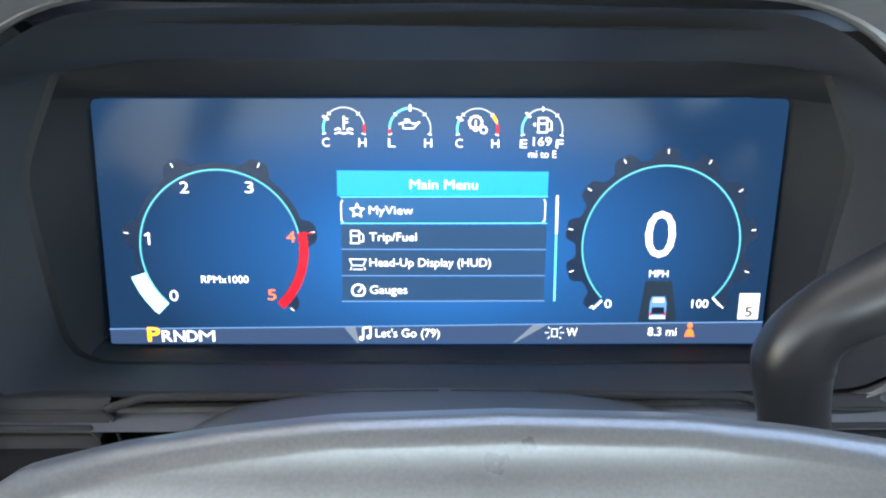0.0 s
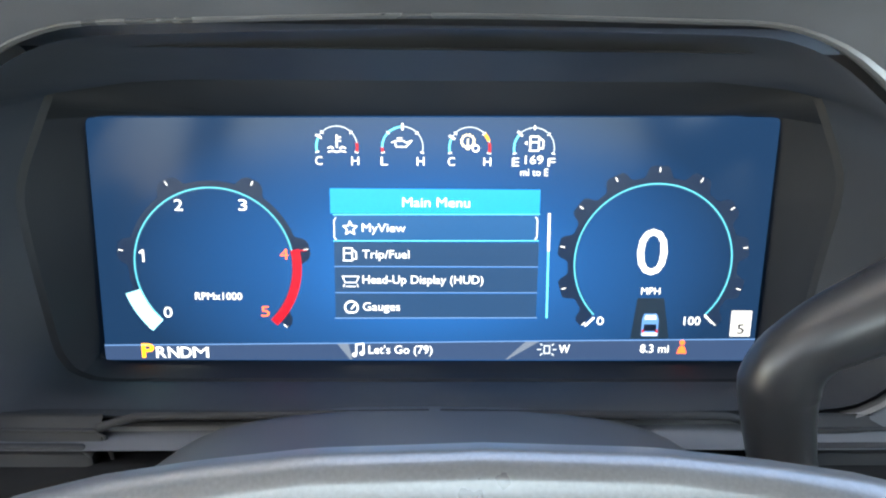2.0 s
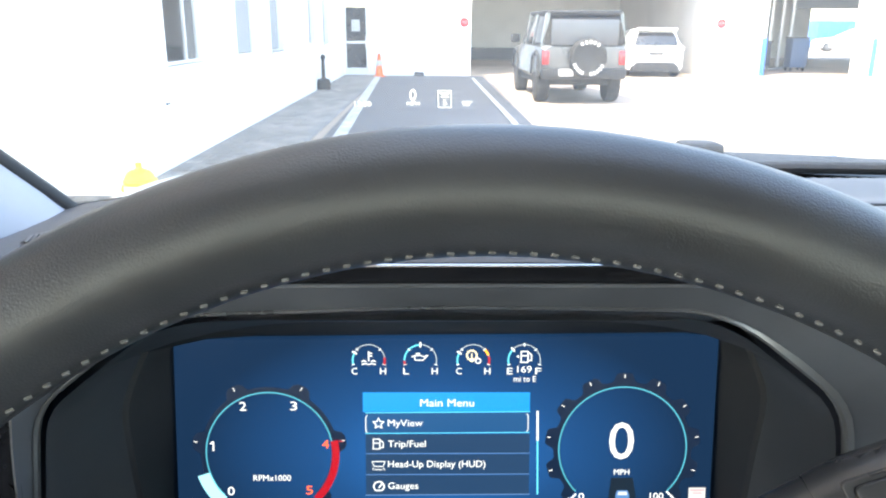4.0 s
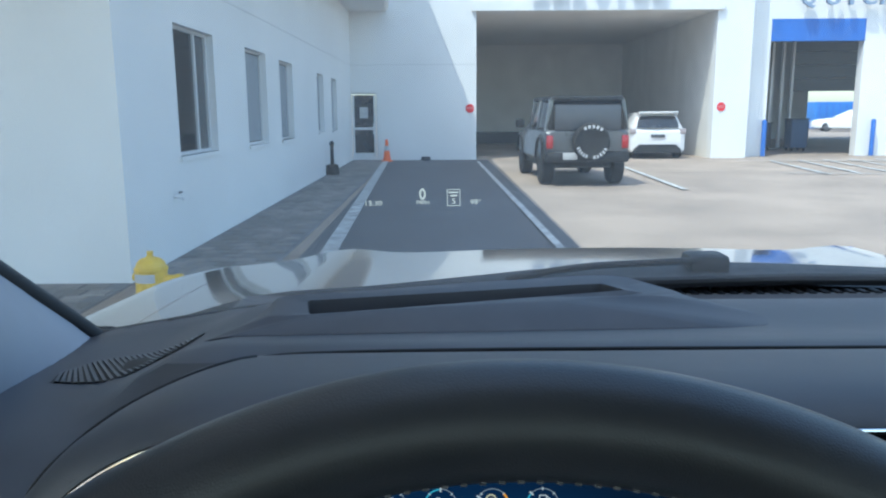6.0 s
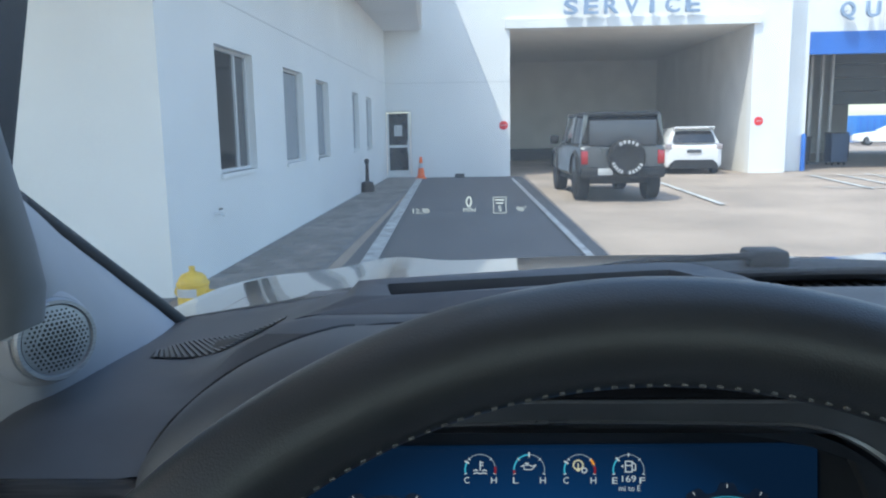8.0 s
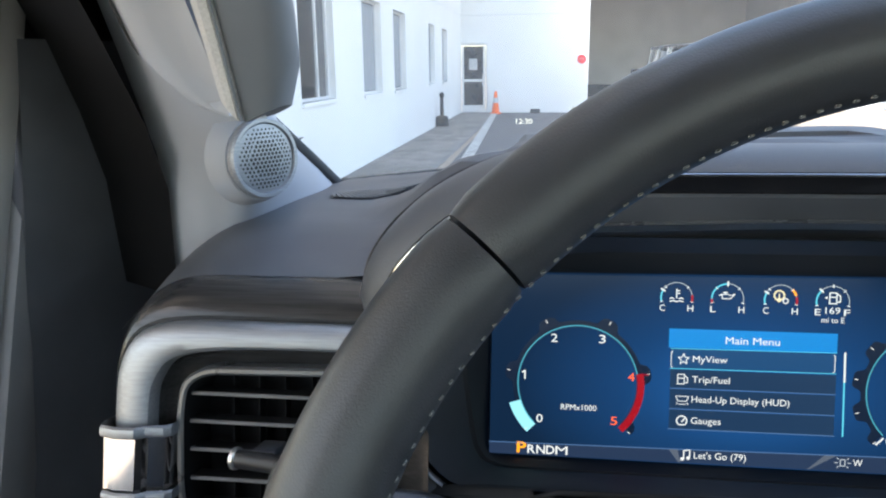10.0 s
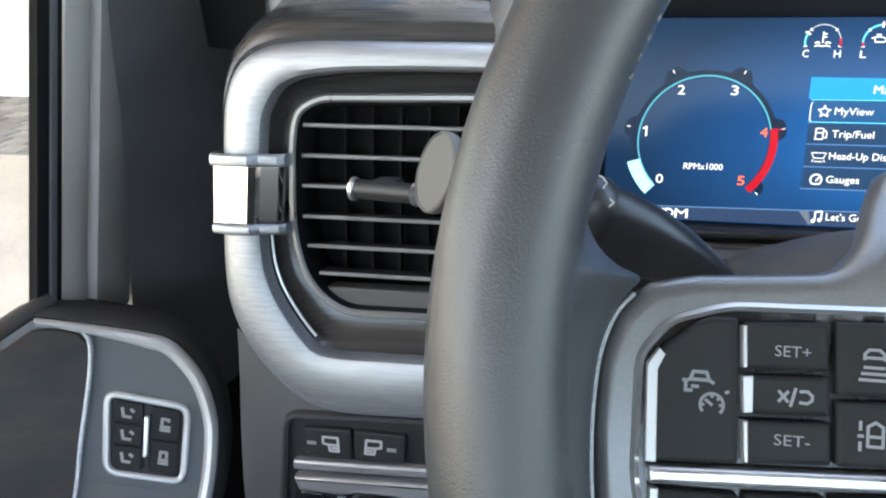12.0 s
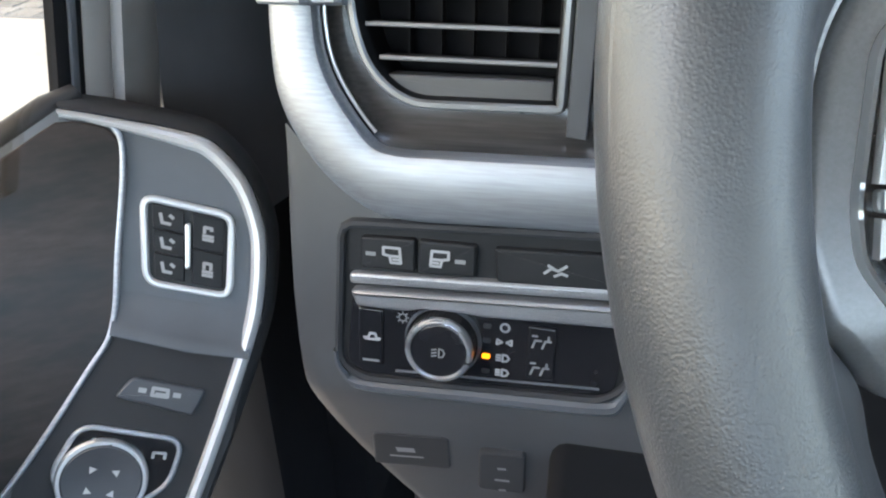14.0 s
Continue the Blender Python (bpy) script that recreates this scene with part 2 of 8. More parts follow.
def rounded(points, r, n=5):
    """A closed outline with its corners rounded to the radius r (one, or one for each corner)."""
    out = []
    k = len(points)
    for i in range(k):
        p0, p1, p2 = (Vector(points[j % k]) for j in (i - 1, i, i + 1))
        rr = r[i] if isinstance(r, (list, tuple)) else r
        a, b = (p0 - p1), (p2 - p1)
        la, lb = a.length, b.length
        if rr <= 0 or la < 1e-9 or lb < 1e-9:
            out.append(tuple(p1))
            continue
        cut = min(rr, la * 0.48, lb * 0.48)
        s, e = p1 + a * (cut / la), p1 + b * (cut / lb)
        for j in range(n + 1):
            t = j / n
            out.append(tuple(s * (1 - t) ** 2 + p1 * 2 * t * (1 - t) + e * t * t))
    return out


def resample(points, n, closed=True):
    """n points evenly along a polyline."""
    pts = [Vector(p) for p in points]
    if closed:
        pts.append(pts[0])
    lens = [0.0]
    for a, b in zip(pts, pts[1:]):
        lens.append(lens[-1] + (b - a).length)
    out, j = [], 0
    for i in range(n):
        s = lens[-1] * i / (n if closed else n - 1)
        while j < len(lens) - 2 and lens[j + 1] < s:
            j += 1
        d = lens[j + 1] - lens[j]
        out.append(pts[j].lerp(pts[j + 1], (s - lens[j]) / d if d else 0))
    return out


def smooth_line(points, n):
    """A smooth curve through the points (Catmull-Rom), n steps for each stretch."""
    P = [Vector(p) for p in points]
    P = [P[0] * 2 - P[1]] + P + [P[-1] * 2 - P[-2]]
    out = []
    for i in range(1, len(P) - 2):
        a, b, c, d = P[i - 1:i + 3]
        for j in range(n):
            t = j / n
            out.append(0.5 * (2 * b + (c - a) * t + (2 * a - 5 * b + 4 * c - d) * t * t + (3 * b - a - 3 * c + d) * t ** 3))
    out.append(P[-2])
    return out


def loft(bm, rings, closed=True, cap=False):
    """Faces between rings of equally many points."""
    vs = [[bm.verts.new(p) for p in ring] for ring in rings]
    k = len(vs[0])
    for a, b in zip(vs, vs[1:]):
        for i in range(k if closed else k - 1):
            j = (i + 1) % k
            bm.faces.new((a[i], a[j], b[j], b[i]))
    if cap:
        bm.faces.new(vs[0])
        bm.faces.new(list(reversed(vs[-1])))
    return vs


def inset(points, d):
    """An outline moved inwards by d (outwards where d is negative), counter-clockwise or not."""
    k = len(points)
    area = sum(points[i][0] * points[(i + 1) % k][1] - points[(i + 1) % k][0] * points[i][1] for i in range(k))
    sign = 1 if area > 0 else -1
    out = []
    for i in range(k):
        p0, p1, p2 = (Vector(points[j % k][:2]) for j in (i - 1, i, i + 1))
        u, v = (p1 - p0), (p2 - p1)
        if u.length < 1e-9:
            u = v
        if v.length < 1e-9:
            v = u
        u, v = u.normalized(), v.normalized()
        nrm = Vector((-u.y - v.y, u.x + v.x))
        if nrm.length < 1e-6:
            nrm = Vector((-u.y, u.x))
        nrm.normalize()
        out.append(tuple(p1 + nrm * (sign * d)))
    return out


def plate(bm, outline, z0, z1, edge=0.0, seg=3):
    """A plate between two heights over an outline in the plane, its upper edge rounded."""
    rings = [[(x, y, z0) for x, y in outline]]
    if edge:
        for i in range(seg + 1):
            a = math.pi / 2 * i / seg
            rings.append([(x, y, z1 - edge + edge * math.sin(a)) for x, y in inset(outline, edge * (1 - math.cos(a)))])
        rings.append([(x, y, z1) for x, y in inset(outline, edge * 1.12)])
    else:
        rings.append([(x, y, z1) for x, y in outline])
    loft(bm, rings, cap=True)
    return bm


def strip(bm, outer, inner, profile, closed=False):
    """A band between two lines of the plane; profile: rows of (share of the way in, height)."""
    n = len(outer)
    rings = []
    for s, h in profile:
        rings.append([(a[0] + (b[0] - a[0]) * s, a[1] + (b[1] - a[1]) * s, h) for a, b in zip(outer, inner)])
    loft(bm, rings, closed=closed)
    return bm


def tube(bm, path, radii, sides=20, flat=1.0, cap=True):
    """A round bar along a path; radii: one for all, or one for each point."""
    P = [Vector(p) for p in path]
    up = Vector((0, 0, 1))
    rings = []
    for i, p in enumerate(P):
        d = (P[min(i + 1, len(P) - 1)] - P[max(i - 1, 0)]).normalized()
        if i == 0:
            side = d.cross(up)
            if side.length < 0.1:
                side = d.cross(Vector((1, 0, 0)))
            side.normalize()
        else:
            side = (side - d * side.dot(d)).normalized()
        other = d.cross(side)
        r = radii[i] if isinstance(radii, (list, tuple)) else radii
        rings.append([p + side * (r * math.cos(a)) + other * (r * flat * math.sin(a)) for a in (2 * math.pi * j / sides for j in range(sides))])
    loft(bm, rings, cap=cap)
    return bm


def lathe(bm, profile, m=None, sides=32, cap=True):
    """A turned body round the local z axis; profile: rows of (radius, height)."""
    m = m or Matrix()
    rings = [[m @ Vector((r * math.cos(a), r * math.sin(a), h)) for a in (2 * math.pi * j / sides for j in range(sides))] for r, h in profile]
    loft(bm, rings, cap=cap)
    return bm


def arc_band(bm, cx, cy, r0, r1, a0, a1, z, n=40):
    """A flat band along an arc, angles in degrees counter-clockwise from the right."""
    a = [radians(a0 + (a1 - a0) * i / n) for i in range(n + 1)]
    loft(bm, [[(cx + r * math.cos(t), cy + r * math.sin(t), z) for t in a] for r in (r0, r1)], closed=False)
    return bm


def flat(bm, points, z):
    bm.faces.new([bm.verts.new((x, y, z)) for x, y in points])
    return bm


def line2(bm, pts, w, z, closed=False):
    """A flat line of width w through points of the plane."""
    if closed:
        pts = list(pts) + [pts[0]]
    for (x0, y0), (x1, y1) in zip(pts, pts[1:]):
        d = Vector((x1 - x0, y1 - y0))
        if d.length < 1e-9:
            continue
        d.normalize()
        q = Vector((-d.y, d.x)) * (w / 2)
        e = d * (w * 0.25)
        flat(bm, [(x0 - e.x + q.x, y0 - e.y + q.y), (x0 - e.x - q.x, y0 - e.y - q.y), (x1 + e.x - q.x, y1 + e.y - q.y), (x1 + e.x + q.x, y1 + e.y + q.y)], z)
    return bm


def text(name, words, x, y, z, size, material, parent, align="LEFT", width=0.0, depth=0.0, bold=0.0, label=""):
    """Raised lettering in the plane of its parent; width: the line's length, if it is to fill one."""
    cu = bpy.data.curves.new(name, "FONT")
    cu.body, cu.size, cu.align_x, cu.align_y = words, size, align, "CENTER"
    cu.offset, cu.extrude, cu.resolution_u = bold, depth, 3
    tmp = bpy.data.objects.new(name, cu)
    scene.collection.objects.link(tmp)
    me = bpy.data.meshes.new_from_object(tmp.evaluated_get(bpy.context.evaluated_depsgraph_get()))
    bpy.data.objects.remove(tmp)
    xs = [v.co.x for v in me.vertices]
    sx = width / (max(xs) - min(xs)) if width else 1.0
    x_mid = (max(xs) + min(xs)) / 2
    for v in me.vertices:
        if width and align == "CENTER":
            v.co.x = (v.co.x - x_mid) * sx
        elif width:
            v.co.x = (v.co.x - min(xs)) * sx
    me.transform(Matrix.Translation((x, y, z)))
    me.materials.clear()
    me.materials.append(material)
    ob = new(name, me)
    ob.parent = parent
    if label:
        tagged(ob, label)
    return ob


DISP = pose(0, 0, 0, 80.63, 0, 0)
FACE = pose(0, -0.092, 0, 79.8, 0, 0)
WHEEL = pose(0.0067, -0.2771, 0.0091, 65.07, 0, 0)

# ---- outside: ground and buildings ----
ZG = -1.304
GAP_X = 1.12
WALL_Y = 24.2
SIDE_X = -2.87


def structure(name, bm, material, label, category):
    return tagged(part(name, bm, material, None, label, smooth=False), label, category, "", "structure")


bm = bmesh.new()
flat(bm, [(-600, -600), (600, -600), (600, 600), (-600, 600)], ZG)
structure("ground", bm, ASPHALT, "tan asphalt yard in front of the workshop", "ground")

bm = bmesh.new()
# Dark sheet ends at the building's shadow edge: shade put into the colour.
flat(bm, [(-1.5, 0.5), (1.62, 0.5), (1.5, WALL_Y), (-1.7, WALL_Y)], ZG + 0.004)
structure("parking_lane", bm, DARKASPHALT, "parking lane beside the white building, its shade put into dark asphalt", "road")
bm = bmesh.new()
box(bm, (SIDE_X, 6.4, ZG - 0.2), (-1.72, WALL_Y, ZG + 0.02), 0.01)
box(bm, (-9, 3.0, ZG - 0.2), (SIDE_X, 6.6, ZG + 0.015), 0.01)
walkway = structure("pavement", bm, CONCRETE, "grey block-paved walkway along the building", "pavement")
PAVER = mat("grey_paver", (0.235, 0.215, 0.195), 0.9, grain=0.2, grain_size=0.02, wear=0.2, wear_size=0.35)
rnd = random.Random(11)
pv, pf = [], []
for x0, x1, y0, y1, flip in ((SIDE_X + 0.01, -1.75, 6.7, 23.9, 0), (-8.0, -2.9, 4.34, 6.38, 1)):
    nx, ny = int((x1 - x0) / 0.225), int((y1 - y0) / 0.225)
    for i in range(nx):
        for j in range(ny):
            cx, cy = x0 + (x1 - x0) * (i + 0.5 + 0.5 * (j % 2)) / (nx + 0.5), y0 + (y1 - y0) * (j + 0.5) / ny
            h, a, b = ZG + 0.026 + rnd.uniform(-0.003, 0.003), 0.105 * rnd.uniform(0.94, 1.0), 0.105 * rnd.uniform(0.94, 1.0)
            n = len(pv)
            tip = rnd.uniform(-0.002, 0.002)
            pv += [(cx - a, cy - b, ZG), (cx + a, cy - b, ZG), (cx + a, cy + b, ZG), (cx - a, cy + b, ZG), (cx - a + 0.008, cy - b + 0.008, h), (cx + a - 0.008, cy - b + 0.008, h + tip), (cx + a - 0.008, cy + b - 0.008, h), (cx - a + 0.008, cy + b - 0.008, h - tip)]
            pf += [(n + 4, n + 5, n + 6, n + 7)] + [(n + k, n + (k + 1) % 4, n + 4 + (k + 1) % 4, n + 4 + k) for k in range(4)]
me = bpy.data.meshes.new("pavers")
me.from_pydata(pv, [], pf)
_pn = PAVER.node_tree.nodes
_geo, _hue = _pn.new("ShaderNodeNewGeometry"), _pn.new("ShaderNodeHueSaturation")
_rng = _pn.new("ShaderNodeMapRange")
_rng.inputs[3].default_value, _rng.inputs[4].default_value = 0.75, 1.25
_old = _pn["Principled BSDF"].inputs["Base Color"].links[0].from_socket
PAVER.node_tree.links.new(_geo.outputs["Random Per Island"], _rng.inputs[0])
PAVER.node_tree.links.new(_rng.outputs[0], _hue.inputs["Value"])
PAVER.node_tree.links.new(_old, _hue.inputs["Color"])
PAVER.node_tree.links.new(_hue.outputs[0], _pn["Principled BSDF"].inputs["Base Color"])
me.materials.append(PAVER)
pavers = tagged(new("pavers", me), "weathered grey concrete paving blocks", kind="stuff")
pavers.parent = walkway


# Pale ground carried far out of view as a reflector for the cabin.
bm = bmesh.new()
flat(bm, [(-40, -40), (-1.35, -40), (-1.35, 2.4), (-2.9, 4.3), (-40, 4.3)], ZG + 0.019)
structure("forecourt", bm, FORECOURT, "pale concrete forecourt beside the truck, widened to bounce light into the cabin", "pavement")


def ground_line(a, b, w0, w1):
    bm = bmesh.new()
    a, b = Vector(a), Vector(b)
    d = (b - a).normalized()
    q = Vector((-d.y, d.x))
    flat(bm, [a + q * w0 / 2, a - q * w0 / 2, b - q * w1 / 2, b + q * w1 / 2], ZG + 0.026)
    return structure("painted_line", bm, LINEPAINT, "worn white painted parking line", "road marking")


ground_line((-1.15, 4.0), (-1.76, 23.6), 0.19, 0.19)
ground_line((1.40, 4.0), (1.13, 23.0), 0.1, 0.1)
ground_line((4.75, 14.3), (5.05, 21.5), 0.13, 0.13)
for i in range(7):
    ground_line((9.2 + i * 0.9, 17.5 + i * 0.35), (9.9 + i * 0.9, 22.4 + i * 0.2), 0.12, 0.12)
ground_line((8.3, 18.0), (16.5, 16.3), 0.12, 0.12)
ground_line((8.9, 22.6), (17.5, 21.5), 0.12, 0.12)


def wall_with_holes(name, xs, zs, y0, y1, holes, material, label, turn=None):
    """A thick wall over the rectangle xs, zs between y0 and y1, with rectangular openings right through it."""
    cx = sorted({xs[0], xs[1], *[h[0] for h in holes], *[h[1] for h in holes]})
    cz = sorted({zs[0], zs[1], *[h[2] for h in holes], *[h[3] for h in holes]})
    bm = bmesh.new()
    for a, b in zip(cx, cx[1:]):
        for c, d in zip(cz, cz[1:]):
            mx, mz = (a + b) / 2, (c + d) / 2
            if not any(h[0] < mx < h[1] and h[2] < mz < h[3] for h in holes):
                box(bm, (a, y0, c), (b, y1, d))
    bmesh.ops.remove_doubles(bm, verts=bm.verts, dist=1e-5)
    inner = [f for f in bm.faces if all(len(e.link_faces) > 2 for e in f.edges)]
    if turn is not None:
        bmesh.ops.transform(bm, matrix=turn, verts=bm.verts)
    return structure(name, bm, material, label, "wall")


# side wing: wall along the walkway, seen with five windows
SIDE_TURN = Matrix(((0, -1, 0, 0), (1, 0, 0, 0), (0, 0, 1, 0), (0, 0, 0, 1)))
WINDOWS = [(7.98, 9.42, -0.22, 1.21), (11.0, 12.32, -0.24, 1.195), (13.36, 14.56, -0.245, 1.17), (17.5, 18.46, -0.22, 1.14), (19.78, 20.82, -0.235, 1.12)]
wall_with_holes("wall_side", (6.43, WALL_Y), (ZG, 7.2), -SIDE_X, -SIDE_X + 0.25, WINDOWS, STUCCO,
                "smooth white stucco side wall with five windows", SIDE_TURN)
bm = bmesh.new()
box(bm, (-12.0, 6.43, ZG), (SIDE_X - 0.25, 6.68, 7.2))
structure("wall_wing", bm, STUCCO, "white stucco end wall of the side wing in shade", "wall")
bm = bmesh.new()
box(bm, (SIDE_X - 0.012, 6.5, 1.705), (SIDE_X + 0.003, WALL_Y, 1.72))
box(bm, (SIDE_X, WALL_Y - 0.003, 1.705), (GAP_X, WALL_Y + 0.01, 1.72))
structure("trim", bm, mat("stucco_joint", (0.55, 0.55, 0.55), 0.85, wear=0.1, wear_size=0.4), "thin reveal joint along the stucco wall", "trim")
# upper storey overhanging the walkway; unseen near end added to shade wing and truck
bm = bmesh.new()
outline = [(SIDE_X - 0.2, WALL_Y + 0.1), (SIDE_X - 0.2, 6.5), (-12.0, 6.5), (-12.0, -2.0), (-0.75, -2.0), (-0.80, 9.0), (-1.25, 18.5), (-1.62, WALL_Y + 0.1)]
rings = [[(x, y, z) for x, y in inset(outline, d)] for d, z in ((0.16, 3.34), (0.05, 3.39), (0.0, 3.5))]
# Unseen roof line, sloped to set where its shadow falls on the lane.
rings.append([(x, y, (1.61 - x) / 0.396 + ZG if x > -2 else 7.2) for x, y in outline])
loft(bm, rings, cap=True)
structure("upper_storey", bm, STUCCO, "white stucco upper storey overhanging the walkway with a rounded lower edge, extended unseen to cast shade", "wall")

for w in WINDOWS:
    win = thing("window", pose(SIDE_X - 0.09, (w[0] + w[1]) / 2, w[2], 90, 0, 90), "tall aluminium-framed window in the white side wall", "window", "side wall windows", "structure")
    hw, hh = (w[1] - w[0]) / 2, w[3] - w[2]
    bm = bmesh.new()
    o = [(-hw, 0), (hw, 0), (hw, hh), (-hw, hh)]
    strip(bm, o, inset(o, 0.05), ((0, -0.05), (0, 0.0), (1, 0.0), (1, -0.05)), closed=True)
    part("window_frame", bm, ALU, win, smooth=False)
    if w[0] < 10:
        bm = bmesh.new()
        plate(bm, [(0.24, 0.03), (0.29, 0.03), (0.29, hh - 0.03), (0.24, hh - 0.03)], -0.045, -0.005)
        part("mullion", bm, ALU, win, smooth=False)
    bm = bmesh.new()
    plate(bm, inset(o, 0.03), -0.04, -0.03)
    part("pane", bm, DARKGLASS, win, smooth=False)
    if w[0] > 10:
        bm = bmesh.new()
        plate(bm, [(-hw + 0.05, 0.05), (hw - 0.05, 0.05), (hw - 0.05, hh - 0.05), (-hw + 0.05, hh - 0.05)], -0.028, -0.024)
        part("blind", bm, mat("grey_roller_blind", (0.3, 0.32, 0.34), 0.8, wear=0.08, wear_size=0.2, grain=0.06, grain_size=0.02), win, "drawn grey roller blind", smooth=False)
    bm = bmesh.new()
    plate(bm, [(-hw - 0.03, -0.05), (hw + 0.03, -0.05), (hw + 0.03, 0.0), (-hw - 0.03, 0.0)], -0.05, 0.12)
    part("window_sill", bm, STUCCO, win, smooth=False)

# far wall with the service bay, and the next bay set back
GX0, GX1, GZ = 1.13, 8.72, 3.34
wall_with_holes("wall_service", (SIDE_X - 0.25, 9.85), (ZG, 7.2), WALL_Y, WALL_Y + 0.4,
                [(GX0, GX1, ZG, GZ), (-2.93, -2.03, ZG, 0.85)], STUCCO, "white stucco workshop front with a wide drive-in opening")
BX0, BX1, BZ, BAY_Y = 10.75, 13.8, 3.12, 24.95
wall_with_holes("wall_bay", (9.85, 22.0), (ZG, 6.6), BAY_Y, BAY_Y + 0.35, [(BX0, BX1, ZG, BZ), (15.6, 21.6, ZG, BZ)], STUCCO,
                "white stucco front of the quick service bays, set back")
bm = bmesh.new()
box(bm, (9.62, WALL_Y + 0.4, ZG), (9.85, BAY_Y + 0.3, 7.2))
structure("wall_return", bm, STUCCO, "white stucco return between two workshop fronts", "wall")
bm = bmesh.new()
box(bm, (GX0 - 0.15, WALL_Y - 0.12, GZ - 0.02), (GX1 + 0.15, WALL_Y, GZ + 0.28), 0.01)
structure("lintel", bm, STUCCO, "projecting white band above the drive-in opening", "trim")
# inside the drive-through
INSIDE = mat("shaded_workshop_wall", (0.74, 0.72, 0.68), 0.85, wear=0.08, wear_size=0.8)
for x0, y0, x1, y1 in ((GX0 - 0.25, WALL_Y + 0.4, GX0, 37), (GX1, WALL_Y + 0.4, GX1 + 0.25, 37), (GX0, 36.8, GX1, 37)):
    bm = bmesh.new()
    box(bm, (x0, y0, ZG), (x1, y1, 3.5))
    structure("wall_inside", bm, INSIDE, "grey painted wall of the drive-in bay", "wall")
bm = bmesh.new()
box(bm, (GX0 - 0.2, WALL_Y + 0.4, GZ), (GX1 + 0.2, 37, GZ + 0.2))
structure("ceiling", bm, INSIDE, "plain ceiling of the drive-in bay", "ceiling")
bm = bmesh.new()
box(bm, (GX0, 36.5, ZG), (GX1, 36.8, ZG + 0.55))
structure("plinth", bm, DARKASPHALT, "dark plinth at the foot of the bay wall", "trim")
# inside the quick bay
bm = bmesh.new()
box(bm, (10.0, BAY_Y + 0.35, ZG), (10.2, 40, 4.0))
box(bm, (25.0, BAY_Y + 0.35, ZG), (25.2, 40, 4.0))
box(bm, (10.0, BAY_Y + 0.35, 4.0), (25.2, 40, 4.2))
box(bm, (10.2, 40, ZG), (19.3, 40.2, 4.0))
box(bm, (23.4, 40, ZG), (25.0, 40.2, 4.0))
box(bm, (19.3, 40, 1.5), (23.4, 40.2, 4.0))
structure("wall_workshop", bm, mat("workshop_wall", (0.55, 0.55, 0.53), 0.8, wear=0.15, wear_size=0.8), "dim workshop interior walls and roof", "wall")
bm = bmesh.new()
box(bm, (BX0, BAY_Y - 0.02, 2.42), (BX1, BAY_Y + 0.2, BZ))
structure("bay_header", bm, BLUEPAINT, "bright blue painted header over the bay", "trim")

for x0, words, size, z, y in ((3.0, "SERVICE", 0.62, 3.88, WALL_Y), (11.75, "QUICK", 0.66, 3.72, BAY_Y)):
    LETTER = mat("letter_face", (0.25, 0.33, 0.45), 0.5, wear=0.1, wear_size=0.1)
    x = x0
    for ch in words:
        sign = thing("sign_letter", pose(x, y - 0.28, z, 90, 0, 0), "raised grey-blue metal letter on the wall", "sign letter", "wall lettering")
        text("letter", ch, 0, 0, 0, size, LETTER, sign, "CENTER", width=0.44 if ch != "I" else 0.13, depth=0.06, bold=0.012)
        bm = bmesh.new()
        box(bm, (-0.02, -0.02, -0.28), (0.02, 0.02, 0.0))
        part("standoff", bm, ALU, sign, smooth=False)
        x += 0.62 if words == "SERVICE" else (0.78 if ch == "Q" else 0.58)

# ---- truck cabin: large forms ----


def hood_z(x, y):
    u = (x - 0.37) / 1.0
    return -0.075 - 0.05 * u * u - 0.03 * max(0, y - 0.9) ** 2 + 0.02 * math.exp(-((abs(x - 0.37) - 0.62) / 0.1) ** 2)


truck = thing("truck_hood", pose(0, 0, 0), "glossy dark grey truck hood reflecting the building", "hood")
bm = bmesh.new()
rings = []
for j in range(25):
    y = 0.52 + 1.05 * j / 24
    hw = 1.19 - 0.1 * (j / 24) ** 2 - 0.25 * max(0, (j - 18) / 6) ** 3
    ring = []
    for i in range(49):
        x = 0.37 + hw * (i / 24 - 1)
        z = hood_z(x, y)
        edge = max(0, abs(i / 24 - 1) - 0.90) / 0.10
        ring.append((x, y, z - 0.05 * edge ** 2 - (0.12 * max(0, (j - 22) / 2) ** 2)))
    rings.append(ring)
loft(bm, [r[5:44] for r in rings], closed=False)
part("hood_panel", bm, HOODPAINT, truck)
for lo, hi in ((0, 5), (44, 49)):
    bm = bmesh.new()
    loft(bm, [[(x + (-0.004 if lo == 0 else 0.004), y, z - 0.001) for x, y, z in (r[lo:hi] + [r[hi]] if lo == 0 else [r[lo - 1]] + r[lo:hi])] for r in rings], closed=False)
    part("fender", bm, HOODPAINT, truck)
cowl = thing("windscreen_cowl", pose(0, 0, 0), "black plastic cowl with slots below the windscreen", "cowl")
CREST = smooth_line([(-0.42, 0.41, 0.0), (-0.33, 0.45, 0.02), (-0.22, 0.47, 0.047), (-0.10, 0.49, 0.052), (0.05, 0.49, 0.066), (0.10, 0.485, 0.072), (0.20, 0.48, 0.078), (0.30, 0.48, 0.080), (0.50, 0.48, 0.072), (0.9, 0.46, 0.05), (1.15, 0.42, 0.0)], 4)
bm = bmesh.new()
